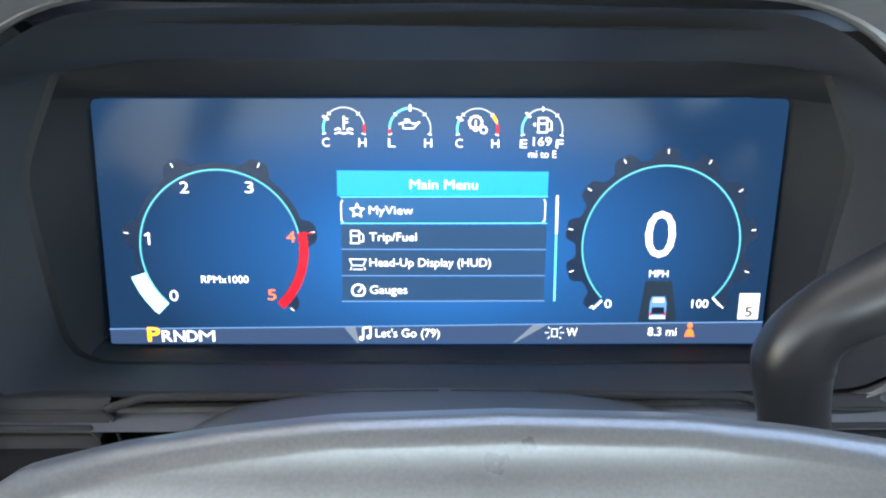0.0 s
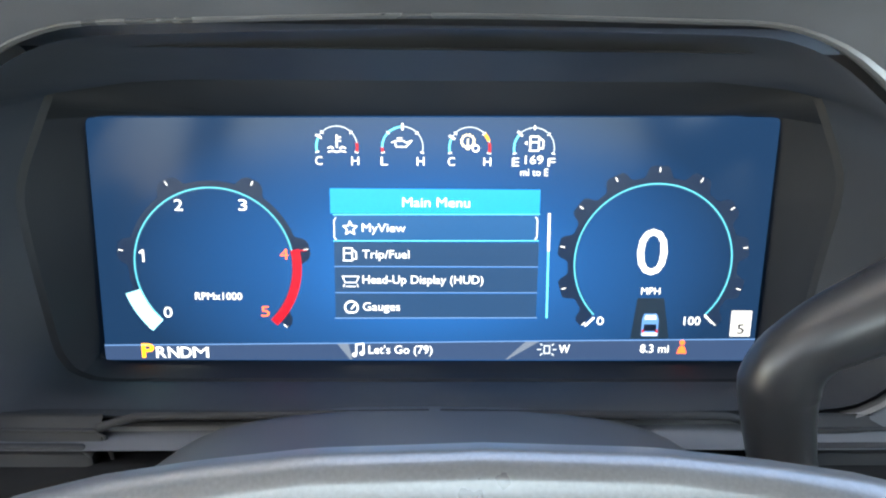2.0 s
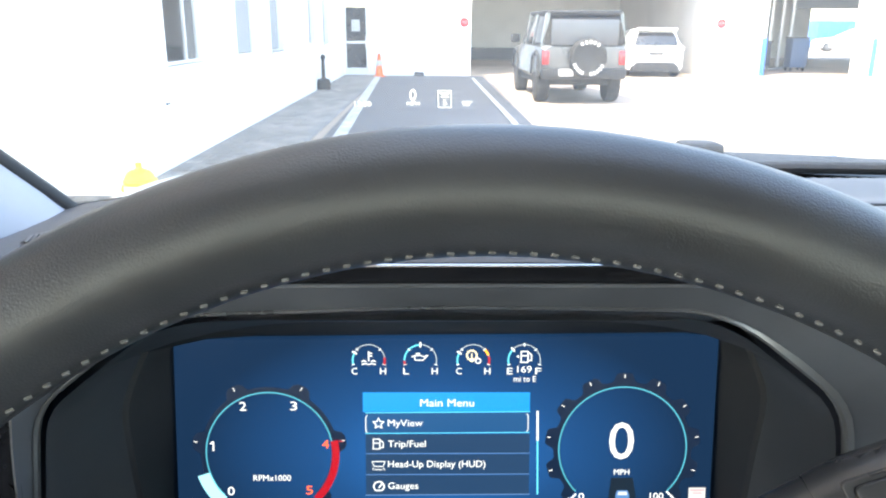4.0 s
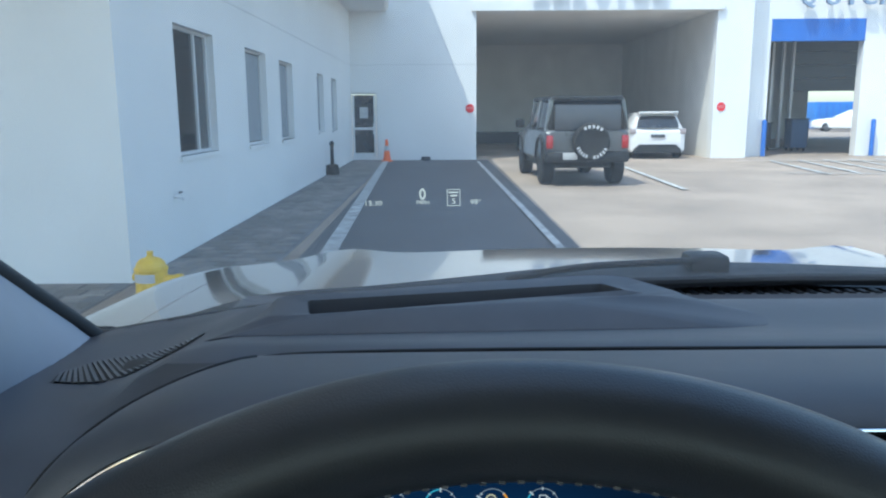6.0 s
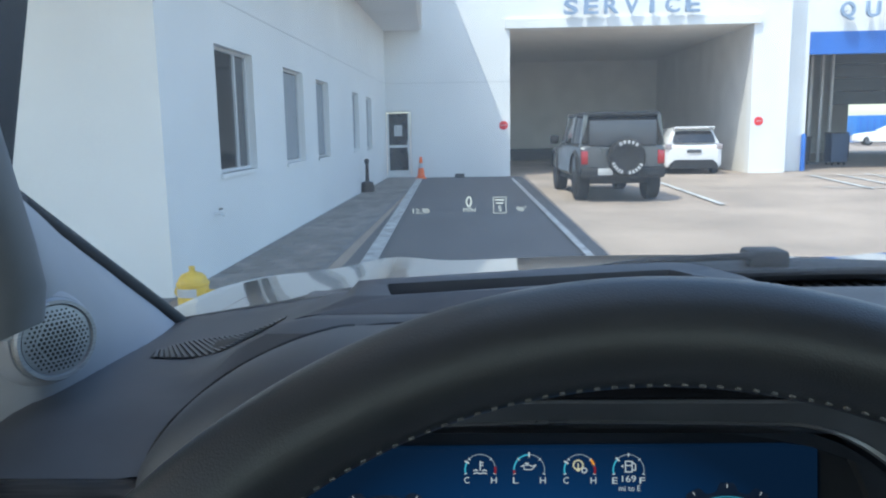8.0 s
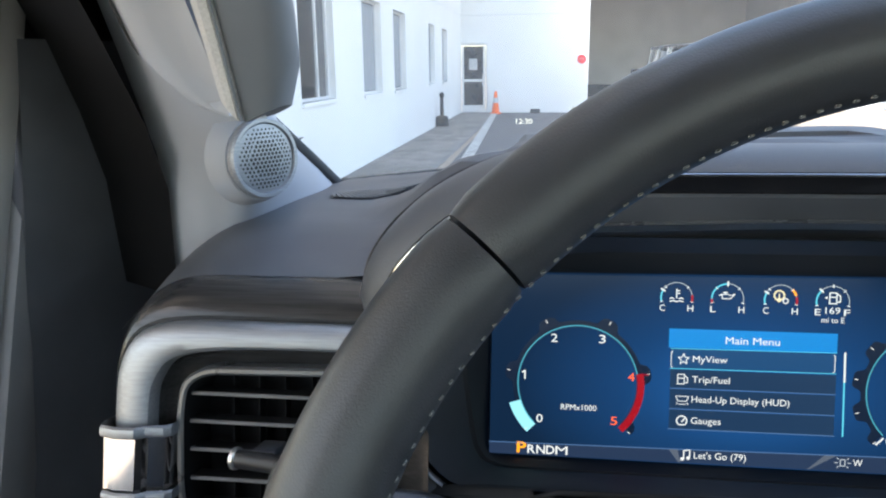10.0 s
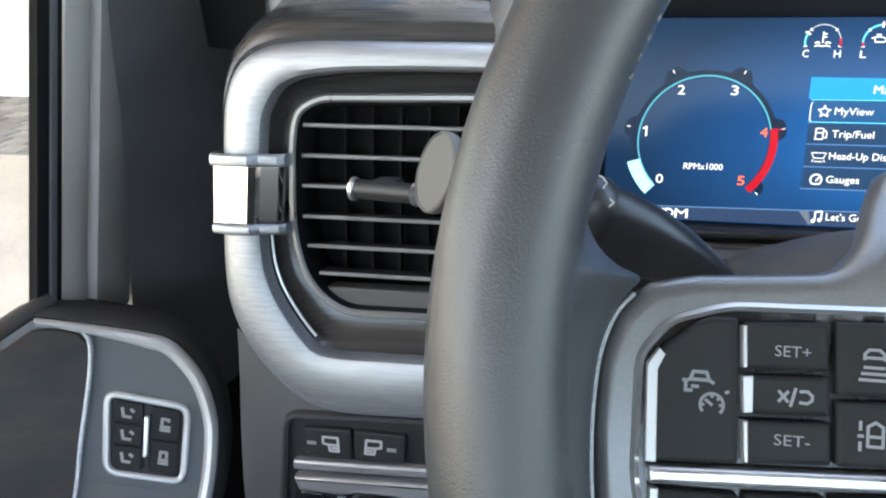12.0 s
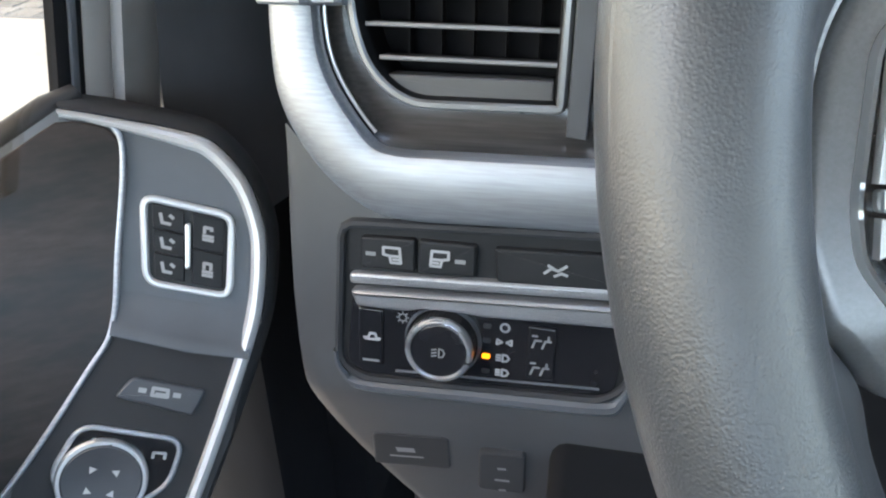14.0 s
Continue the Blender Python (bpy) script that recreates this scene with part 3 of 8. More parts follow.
loft(bm, [[(p.x, p.y - 0.06, p.z - 0.012) for p in CREST], [(p.x, p.y - 0.02, p.z - 0.004) for p in CREST], [(p.x, p.y, p.z) for p in CREST], [(p.x, p.y + 0.02, p.z - 0.006) for p in CREST], [(p.x, p.y + 0.07, p.z - 0.12) for p in CREST]], closed=False)
part("cowl_panel", bm, RUBBER, cowl)
bm = bmesh.new()
box(bm, (0.266, 0.45, 0.07), (0.312, 0.49, 0.0925), 0.006)
part("wiper_pivot", bm, RUBBER, cowl)
bm = bmesh.new()
tube(bm, smooth_line([(0.06, 0.45, 0.068), (0.14, 0.45, 0.081), (0.22, 0.45, 0.0855), (0.29, 0.455, 0.087)], 5), 0.004, 10)
part("wiper_arm", bm, RUBBER, cowl)
for i in range(26):
    bm = bmesh.new()
    x = 0.24 + i * 0.014
    box(bm, (x, 0.405, 0.058), (x + 0.008, 0.43, 0.0615), 0.001)
    part("cowl_slot", bm, KEYBLACK, cowl)


# ---- dashboard ----
dash = thing("dashboard", pose(0, 0, 0), "black soft-touch dashboard with a hooded binnacle and defroster grille", "dashboard")

# binnacle hood: a section that follows the bright trim line from the passenger side over the dials and down on the door side
TRIM_LINE = [(1.05, 0.1245), (0.6, 0.1245), (0.3, 0.1245), (0.16, 0.1245), (0.05, 0.1245), (-0.05, 0.1243), (-0.10, 0.1236), (-0.125, 0.1203), (-0.145, 0.1125),
             (-0.164, 0.1005), (-0.178, 0.087), (-0.186, 0.0765), (-0.190, 0.066), (-0.193, 0.045), (-0.195, 0.01), (-0.196, -0.03)]
TRIM = smooth_line([(x, z, 0) for x, z in TRIM_LINE], 5)


def along_trim(rows):
    """Rings along the trim line; rows of (distance outwards, y), one point of the section each."""
    rings = []
    for i, p in enumerate(TRIM):
        d = (TRIM[min(i + 1, len(TRIM) - 1)] - TRIM[max(i - 1, 0)]).normalized()
        out = Vector((d.y, -d.x))
        if out.y < 0 and p.x > -0.15:
            out = -out
        if p.x <= -0.15 and out.x > 0:
            out = -out
        side = min(1.0, max(0.0, (-0.10 - p.x) / 0.09))
        rings.append([(p.x + out.x * (o + side * e), y + side * back, p.y + out.y * (o + side * e)) for o, y, e, back in rows])
    return rings


bm = bmesh.new()
loft(bm, along_trim([(0.0015, -0.0868, 0, 0), (0.0045, -0.0835, 0.003, 0), (0.0085, -0.072, 0.006, 0), (0.010, -0.056, 0.006, 0), (0.0085, -0.035, 0.006, 0),
                     (0.003, 0.005, 0.006, 0), (-0.002, 0.026, 0.004, 0)]), closed=False)
part("binnacle_hood", bm, PAD, dash)
bm = bmesh.new()
loft(bm, along_trim([(0.0012, -0.0866, 0, 0), (0.0008, -0.0877, 0, 0), (0.0001, -0.0879, 0, 0), (-0.0004, -0.0872, 0, 0)]), closed=False)
part("trim_strip", bm, CHROME, dash, "thin bright trim strip round the binnacle")

BEZEL = rounded([(-0.1862, -0.014), (-0.1768, 0.056), (-0.1225, 0.0990), (0.0, 0.1032), (0.116, 0.1015), (0.1722, 0.0575), (0.1825, -0.012), (0.161, -0.0395), (-0.163, -0.0440)],
                [0.024, 0.014, 0.022, 0.03, 0.024, 0.016, 0.022, 0.030, 0.026], 6)
BEZ = resample(BEZEL, 120)


def ring_at(points, y):
    return [(p[0], y, p[1]) for p in points]


# face between the trim line and the bezel: a hood-shaped plate, open in the middle
outer = resample([(p.x, p.y) for p in reversed(TRIM) if p.x < 0.3] + [(0.3, 0.1245), (0.3, -0.046), (-0.197, -0.046)], 200)


def matched(inner, outline):
    """For each point of the inner ring the point of the outline in the same direction from the middle."""
    out = []
    for p in inner:
        a = math.atan2(p[1] - 0.03, p[0])
        out.append(min(outline, key=lambda q: abs((math.atan2(q[1] - 0.03, q[0]) - a + math.pi) % (2 * math.pi) - math.pi)))
    return out


outer_fine = resample([tuple(p) for p in outer], 900)
OUT = matched(BEZ, outer_fine)
bm = bmesh.new()
in_a = matched(BEZ, resample(inset([tuple(p) for p in outer], 0.0086), 900))
in_b = matched(BEZ, resample(inset([tuple(p) for p in outer], 0.0098), 900))
rim_in = [a if q.y > -0.01 and q.x < 0.28 else q for a, q in zip(in_a, OUT)]
rim_in2 = [a if q.y > -0.01 and q.x < 0.28 else q for a, q in zip(in_b, OUT)]
mid = [p.lerp(q, 0.5) for p, q in zip(BEZ, rim_in)]
loft(bm, [[(p.x, -0.0800, p.y) for p in rim_in], [(p.x, -0.0832, p.y) for p in rim_in], [(p.x, -0.0838, p.y) for p in rim_in2], [(p.x, -0.0800, p.y) for p in mid], [(p[0], -0.0765, p[1]) for p in [b.lerp(q, 0.12) for b, q in zip(BEZ, OUT)]],
          [(p[0], -0.0745, p[1]) for p in [b.lerp(q, 0.02) for b, q in zip(BEZ, OUT)]]])
part("binnacle_face", bm, FACEGREY, dash)
bm = bmesh.new()
loft(bm, along_trim([(-0.0002, -0.0868, 0, 0), (-0.0030, -0.0846, 0, 0), (-0.0065, -0.0828, 0, 0), (-0.0105, -0.0815, 0, 0)]), closed=False)
part("gloss_band", bm, GLOSS, dash, "gloss black band under the bright strip")
bm = bmesh.new()
e0 = [b.lerp(q, 0.025) for b, q in zip(BEZ, OUT)]
e1 = BEZ
e2 = [Vector(p) for p in inset([tuple(p) for p in BEZ], 0.0010)]
loft(bm, [ring_at(e0, -0.0742), ring_at(e0, -0.0757), ring_at(e1, -0.0762), ring_at(e2, -0.0748), ring_at(e2, -0.072)])
part("bezel_edge", bm, RIMGREY, dash, "thin grey edge of the binnacle opening")
# funnel from the bezel to the screen
SCREEN = resample(rounded([(-0.148, -0.0548), (-0.1470, 0.0538), (0.149, 0.0565), (0.1485, -0.0548)], 0.006, 6), 120)
s_fine = resample([tuple(p) for p in SCREEN], 900)
f1 = [Vector(p) for p in inset([tuple(p) for p in BEZ], 0.004)]
SC = matched(BEZ, s_fine)
th = radians(9.37)


def screen_depth(p, back):
    return (p.x, p.y * math.sin(th) - back * math.cos(th), p.y * math.cos(th) + back * math.sin(th))


hexring = resample(rounded([(-0.1440, 0.0690), (-0.1632, 0.0265), (-0.1590, -0.0080), (-0.1520, -0.0520), (0.1510, -0.0520), (0.1560, -0.0080), (0.1632, 0.0325), (0.1460, 0.0705)], [0.004, 0.010, 0.03, 0.016, 0.016, 0.03, 0.010, 0.004], 5), 120)
HEX = matched(BEZ, resample([tuple(p) for p in hexring], 900))
HEX2 = [Vector((p.x * 0.985, p.y * 0.985)) for p in HEX]
bm = bmesh.new()
loft(bm, [ring_at(f1, -0.0735), [(p.x * 0.985, -0.066, p.y * 0.985) for p in f1], [screen_depth(p, 0.0300) for p in HEX]])
part("recess_surround", bm, SURROUND, dash, "charcoal surround sloping to the screen")
bm = bmesh.new()
loft(bm, [[screen_depth(p, 0.0300) for p in HEX], [screen_depth(p, 0.0285) for p in HEX2],
          [screen_depth(p, 0.001) for p in [Vector((q.x * 1.012, q.y * 1.02)) for q in SC]], [screen_depth(p, -0.004) for p in SC]])
part("screen_recess", bm, MATT, dash, "matt black recess round the screen")

# pad behind the hood up to the windscreen
def blend(a, b, x):
    t = min(1.0, max(0.0, (x - a) / (b - a)))
    return t * t * (3 - 2 * t)


def pad_z(x, y):
    k = blend(0.015, 0.05, y)
    s = blend(-0.206 - 0.029 * k, -0.180 + 0.03 * k, x)
    left = 0.073 + 0.009 * blend(0.24, 0.05, y) - 0.0155 * blend(0.01, -0.066, y) - (0.030 - 0.008 * blend(0.0, 0.12, y)) * max(0.0, (-0.285 - x) / 0.055) ** 2
    right = 0.1205 - 0.02 * blend(0.03, 0.16, y) - 0.06 * blend(0.2, 0.45, y)
    glass = 0.243 + 0.7 * (x + 0.30) if x < -0.22 else (0.30 + 0.45 * (x + 0.22) if x < -0.1 else 0.355 + 0.2 * min(0.2, x + 0.1))
    return left * (1 - s) + right * s - 1.6 * max(0.0, y - glass - 0.006)


bm = bmesh.new()
rows = []
for j in range(29):
    y = -0.0585 + 0.5 * (j / 28) ** 1.25
    row = []
    for i in range(57):
        x = -0.342 + 1.40 * (i / 56) ** 1.5
        row.append((x, y, pad_z(x, y) - 0.03 * blend(0.034, 0.018, y) * blend(-0.199, -0.180, x)))
    rows.append(row)
loft(bm, rows, closed=False)
part("dash_top", bm, PAD, dash)

bm = bmesh.new()
tube(bm, smooth_line([(-0.1329, 0.0125, 0.1200), (-0.110, 0.0215, 0.1212), (-0.0859, 0.0263, 0.1218), (-0.0152, 0.0304, 0.1218), (0.0857, 0.0312, 0.1218), (0.2332, 0.0300, 0.1218), (0.60, 0.0300, 0.1218), (1.0, 0.03, 0.1218)], 6), 0.0013, 8)
part("pad_seam", bm, RUBBER, dash, "dark seam across the dash top")

HOOD_ROWS = ((-0.0868, 0.0015), (-0.0835, 0.0045), (-0.072, 0.0085), (-0.056, 0.010), (-0.035, 0.0085), (0.005, 0.003), (0.026, -0.002))
seam = []
for i, p in enumerate(TRIM):
    if p.x > -0.108 or p.y < 0.045:
        continue
    k = min(1.0, (-0.108 - p.x) / 0.075)
    y = 0.022 - 0.082 * k ** 0.8
    off = [a[1] + (b[1] - a[1]) * (y - a[0]) / (b[0] - a[0]) for a, b in zip(HOOD_ROWS, HOOD_ROWS[1:]) if a[0] <= y <= b[0]][0]
    side = min(1.0, max(0.0, (-0.10 - p.x) / 0.09))
    d = (TRIM[min(i + 1, len(TRIM) - 1)] - TRIM[max(i - 1, 0)]).normalized()
    out = Vector((d.y, -d.x))
    if (out.y < 0 and p.x > -0.15) or (p.x <= -0.15 and out.x > 0):
        out = -out
    seam.append((p.x + out.x * (off + side * 0.006), y, p.y + out.y * (off + side * 0.006)))
bm = bmesh.new()
tube(bm, seam, 0.0012, 8)
part("hood_seam", bm, RUBBER, dash, "dark seam along the binnacle hood")

# projector housing for the head-up display, with its slot
def by_angle(ring, outline, cx, cy):
    """For each point of the ring the point of the outline in the same direction from (cx, cy)."""
    fine = resample(outline, 900)
    return [min(fine, key=lambda q: abs((math.atan2(q.y - cy, q.x - cx) - math.atan2(p.y - cy, p.x - cx) + math.pi) % (2 * math.pi) - math.pi)) for p in ring]


FOOT = resample(rounded([(-0.170, 0.098), (-0.138, 0.190), (0.0, 0.225), (0.125, 0.250), (0.150, 0.236), (0.190, 0.206), (0.228, 0.188), (0.226, 0.146), (0.190, 0.138), (0.07, 0.131), (-0.08, 0.118)],
                        [0.006, 0.008, 0, 0.012, 0.01, 0.02, 0.014, 0.016, 0, 0, 0], 5), 140)
TOP = rounded([(-0.128, 0.121), (-0.132, 0.166), (0.020, 0.207), (0.112, 0.2285), (0.134, 0.2250), (0.172, 0.198), (0.160, 0.180)], [0.004, 0.003, 0, 0.004, 0.008, 0.014, 0.012], 4)
SLOT = rounded([(-0.1035, 0.1290), (-0.1105, 0.1600), (0.1140, 0.2080), (0.1295, 0.1905)], 0.0025, 3)
tops, slots = by_angle(FOOT, TOP, 0.01, 0.168), by_angle(FOOT, SLOT, 0.01, 0.168)


def top_z(p):
    return 0.1165 + 0.0045 * blend(0.12, 0.22, p.y - 0.2 * (p.x - 0.0)) - 0.004 * blend(0.13, 0.175, p.x)


bm = bmesh.new()
levels = [[(p.x, p.y, pad_z(p.x, p.y) - 0.004) for p in FOOT], [(p.x, p.y, pad_z(p.x, p.y) + 0.0004) for p in FOOT]]
for k in (0.5, 0.92):
    levels.append([(a.x + (b.x - a.x) * k, a.y + (b.y - a.y) * k, pad_z(a.x, a.y) + 0.0004 + (top_z(b) - pad_z(a.x, a.y)) * (k + 0.06 * math.sin(math.pi * k))) for a, b in zip(FOOT, tops)])
levels.append([(b.x, b.y, top_z(b)) for b in tops])
levels.append([(b.x + (c.x - b.x) * 0.6, b.y + (c.y - b.y) * 0.6, top_z(b) - 0.0006) for b, c in zip(tops, slots)])
levels.append([(c.x, c.y, top_z(c) - 0.0012) for c in slots])
levels.append([(c.x, c.y, 0.085) for c in slots])
loft(bm, levels)
part("projector_housing", bm, PAD, dash, "raised housing of the head-up display")
bm = bmesh.new()
bm.faces.new([bm.verts.new((p[0], p[1], 0.088)) for p in SLOT])
part("projector_slot", bm, GLOSS, dash, "dark glass in the projector slot")

# defroster grille in the corner of the pad
grille = thing("defroster_grille", pose(0, 0, 0), "slatted black defroster grille in the dash top", "vent")
front = resample(smooth_line([(-0.268, 0.094, 0), (-0.240, 0.092, 0), (-0.216, 0.108, 0), (-0.204, 0.146, 0), (-0.193, 0.178, 0)], 5), 30, False)
back = resample(smooth_line([(-0.272, 0.112, 0), (-0.261, 0.141, 0), (-0.244, 0.157, 0), (-0.226, 0.168, 0), (-0.192, 0.184, 0)], 5), 30, False)
for i in range(28):
    a, b = front[i + 1], back[i + 1]
    pts = [a.lerp(b, t) for t in (0, 0.33, 0.66, 1)]
    bm = bmesh.new()
    d = (b - a).normalized()
    q = Vector((-d.y, d.x)) * 0.0011
    loft(bm, [[(p.x + q.x, p.y + q.y, pad_z(p.x, p.y) - 0.002) for p in pts], [(p.x + q.x, p.y + q.y, pad_z(p.x, p.y) + 0.0016) for p in pts],
              [(p.x - q.x, p.y - q.y, pad_z(p.x, p.y) + 0.0016) for p in pts], [(p.x - q.x, p.y - q.y, pad_z(p.x, p.y) - 0.002) for p in pts]], closed=False)
    part("slat", bm, GREYPLASTIC, grille, smooth=False)
bm = bmesh.new()
loft(bm, [[(p.x, p.y, pad_z(p.x, p.y) + 0.0005) for p in front], [(p.x, p.y, pad_z(p.x, p.y) + 0.0005) for p in back]], closed=False)
part("grille_floor", bm, RUBBER, grille)

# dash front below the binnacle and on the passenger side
# lower_dash is near-black, shade under the ledge put into its colour.
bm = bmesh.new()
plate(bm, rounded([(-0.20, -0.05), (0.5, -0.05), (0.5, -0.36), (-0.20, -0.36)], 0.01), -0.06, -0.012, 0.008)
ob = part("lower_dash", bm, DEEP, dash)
ob.matrix_local = FACE
bm = bmesh.new()
box(bm, (0.28, -0.075, -0.36), (1.05, 0.0, 0.123), 0.01)
part("passenger_dash", bm, PLASTIC, dash)
# ledge under the screen with its cut-out over the column
for sx in (-1, 1):
    far = -0.197 if sx < 0 else 0.30
    bm = bmesh.new()
    tube(bm, [(far, -0.0790, -0.0405), (sx * 0.165, -0.0790, -0.0405), (sx * 0.1215, -0.0790, -0.0408), (sx * 0.1185, -0.0790, -0.0430), (sx * 0.1165, -0.0790, -0.0560)], 0.0008, 10)
    part("ledge_bead", bm, MATT, dash)
    bm = bmesh.new()
    tube(bm, [(sx * 0.1205, -0.0785, -0.0400), (sx * 0.1070, -0.0770, -0.0362), (sx * 0.002, -0.0768, -0.0350)], 0.0016, 10)
    part("ledge_lip", bm, MATT, dash)
    bm = bmesh.new()
    tube(bm, [(far, -0.0822, -0.0455), (sx * 0.165, -0.0822, -0.0455), (sx * 0.1255, -0.0822, -0.0458), (sx * 0.1225, -0.0822, -0.0490)], 0.0014, 12)
    part("ledge_bead", bm, MATT, dash)
    bm = bmesh.new()
    box(bm, (0.1215 if sx > 0 else -0.197, -0.0838, -0.16), (0.30 if sx > 0 else -0.1215, -0.05, -0.0475), 0.003)
    part("knee_panel", bm, MATT, dash)
bm = bmesh.new()
loft(bm, [[(x, y, z) for x in (-0.19, -0.122, 0.122, 0.19)] for y, z in ((-0.012, -0.056), (-0.045, -0.047), (-0.076, -0.0365))], closed=False)
part("lower_shelf", bm, MATT, dash)
for x0, x1 in ((-0.197, -0.1195), (0.1195, 0.30)):
    bm = bmesh.new()
    loft(bm, [[(x, y, z) for x in (x0, x1)] for y, z in ((-0.075, -0.0365), (-0.0785, -0.0400), (-0.0805, -0.0460))], closed=False)
    part("ledge_face", bm, MATT, dash)
# Near-black board behind the ledge; the cavity's shade is its colour.
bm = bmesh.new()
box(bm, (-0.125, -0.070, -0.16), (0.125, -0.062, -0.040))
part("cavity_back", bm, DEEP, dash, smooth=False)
rnd = random.Random(5)
bm = bmesh.new()
for k in range(60):
    x, y = rnd.uniform(-0.17, 0.17), rnd.uniform(-0.074, -0.046)
    z = -0.047 + (y + 0.045) / -0.031 * 0.0105 + 0.0003
    s, a = rnd.uniform(0.00012, 0.00032), rnd.uniform(0, 3)
    flat(bm, [(x + s * math.cos(a + q), y + s * math.sin(a + q)) for q in (0, 1.3, 2.9, 4.4)], z)
tagged(part("dust", bm, WHITEPRINT, dash, "pale dust specks on the ledge", smooth=False), kind="stuff")


def quad(x0, y0, x1, y1):
    return [(x0, y0), (x1, y0), (x1, y1), (x0, y1)]


# ---- left end of the dash: body, air vent, switch panel ----
bm = bmesh.new()
plate(bm, rounded([(-0.193, 0.056), (-0.296, 0.056), (-0.322, 0.048), (-0.333, 0.03), (-0.337, 0.0), (-0.338, -0.06), (-0.334, -0.10), (-0.318, -0.13), (-0.193, -0.13)], 0.01, 4), -0.20, -0.032, 0.006)
ob = part("dash_end", bm, GREYPLASTIC, dash)
ob.matrix_local = FACE
TUCK = FACE @ pose(0, -0.226, -0.004, 28, 0, 0)
rows = []
for y, xl, xr in ((-0.090, -0.3285, -0.3275), (-0.100, -0.3295, -0.319), (-0.110, -0.3305, -0.307), (-0.118, -0.331, -0.292), (-0.125, -0.3315, -0.278), (-0.1285, -0.3318, -0.12), (-0.15, -0.332, -0.12), (-0.175, -0.3318, -0.12), (-0.20, -0.3305, -0.12),
                  (-0.215, -0.329, -0.12), (-0.222, -0.3278, -0.12), (-0.228, -0.3262, -0.12), (-0.236, -0.3238, -0.12), (-0.255, -0.317, -0.12), (-0.28, -0.306, -0.12), (-0.31, -0.291, -0.12), (-0.34, -0.274, -0.12)):
    drop = max(0.0, -0.222 - y)
    z = -0.004 - 0.53 * drop * drop / (drop + 0.008)
    w = xr - xl
    rows.append([(xr, y, z), (xl + w * 0.6, y, z), (xl + w * 0.3, y, z), (xl + min(w * 0.2, 0.012), y, z - 0.0002), (xl + min(w * 0.1, 0.006), y, z - 0.0012), (xl + min(w * 0.04, 0.0022), y, z - 0.0036), (xl, y, z - 0.0085), (xl + 0.001, y, z - 0.03), (xl + 0.004, y, z - 0.20)])
bm = bmesh.new()
loft(bm, rows, closed=False)
ob = part("dash_lower_end", bm, LOWERGREY, dash)
ob.matrix_local = FACE

vent = thing("air_vent", FACE, "dash air vent in a brushed silver frame with a bright clip", "vent")
OUTER = resample(smooth_line([(-0.196, 0.051, 0), (-0.24, 0.051, 0), (-0.292, 0.0505, 0), (-0.316, 0.0445, 0), (-0.3265, 0.030, 0), (-0.330, 0.007, 0), (-0.332, -0.055, 0), (-0.328, -0.083, 0), (-0.314, -0.1065, 0),
                              (-0.294, -0.124, 0), (-0.274, -0.130, 0), (-0.235, -0.1295, 0), (-0.17, -0.128, 0)], 6), 90, False)
INNER = resample(smooth_line([(-0.196, 0.038, 0), (-0.24, 0.038, 0), (-0.275, 0.0365, 0), (-0.296, 0.032, 0), (-0.305, 0.022, 0), (-0.3085, 0.008, 0), (-0.310, -0.039, 0), (-0.3055, -0.066, 0), (-0.2885, -0.092, 0),
                              (-0.277, -0.0975, 0), (-0.255, -0.0975, 0), (-0.225, -0.097, 0), (-0.17, -0.096, 0)], 6), 90, False)
bm = bmesh.new()
strip(bm, OUTER, INNER, ((0, -0.012), (0.0, -0.003), (0.05, 0.0006), (0.16, 0.0034), (0.34, 0.0054), (0.6, 0.0063), (0.84, 0.0060), (0.95, 0.0046), (1, 0.0012), (1.01, -0.012)))
part("frame", bm, SATIN, vent, "brushed silver frame")
bm = bmesh.new()
tube(bm, [(p.x + 0.0016, p.y + (0.0012 if p.y < -0.05 else 0.0), -0.0042) for p in INNER[40:60]], 0.0009, 8)
part("inner_bead", bm, BRIGHT, vent, "thin bright bead inside the frame")
# dark veneer that rolls from the frame up to the pad
roll_out = []
for i, p in enumerate(OUTER):
    d = (OUTER[min(i + 1, 89)] - OUTER[max(i - 1, 0)]).normalized()
    q = Vector((d.y, -d.x)) * (1 if d.x < 0 or d.y < 0 else 1)
    k = blend(40, 20, i)
    roll_out.append((p.x + (-abs(q.x)) * 0.012 * k, p.y + abs(q.y) * (0.0207 if i < 30 else 0.006) * k))
bm = bmesh.new()
strip(bm, [(p.x, p.y) for p in OUTER[:46]], roll_out[:46], ((0, -0.003), (0.12, -0.0018), (0.3, -0.0025), (0.5, -0.005), (0.7, -0.0095), (0.88, -0.0155), (1, -0.0215), (1.02, -0.03)))
part("veneer_roll", bm, WOOD, vent, "glossy dark wood veneer over the vent")
# veneer between the frame and the vent
VOUT = rounded([(-0.2055, 0.029), (-0.284, 0.0275), (-0.2965, 0.020), (-0.2992, 0.003), (-0.2992, -0.041), (-0.292, -0.065), (-0.274, -0.080), (-0.2055, -0.079)], [0.004, 0.012, 0.01, 0.01, 0.02, 0.016, 0.016, 0.004], 5)
bm = bmesh.new()
VR = resample(VOUT, 120)
frame_loop = [tuple(p)[:2] for p in INNER] + [(-0.17, 0.0)]
fl = resample(frame_loop, 900)
FM = []
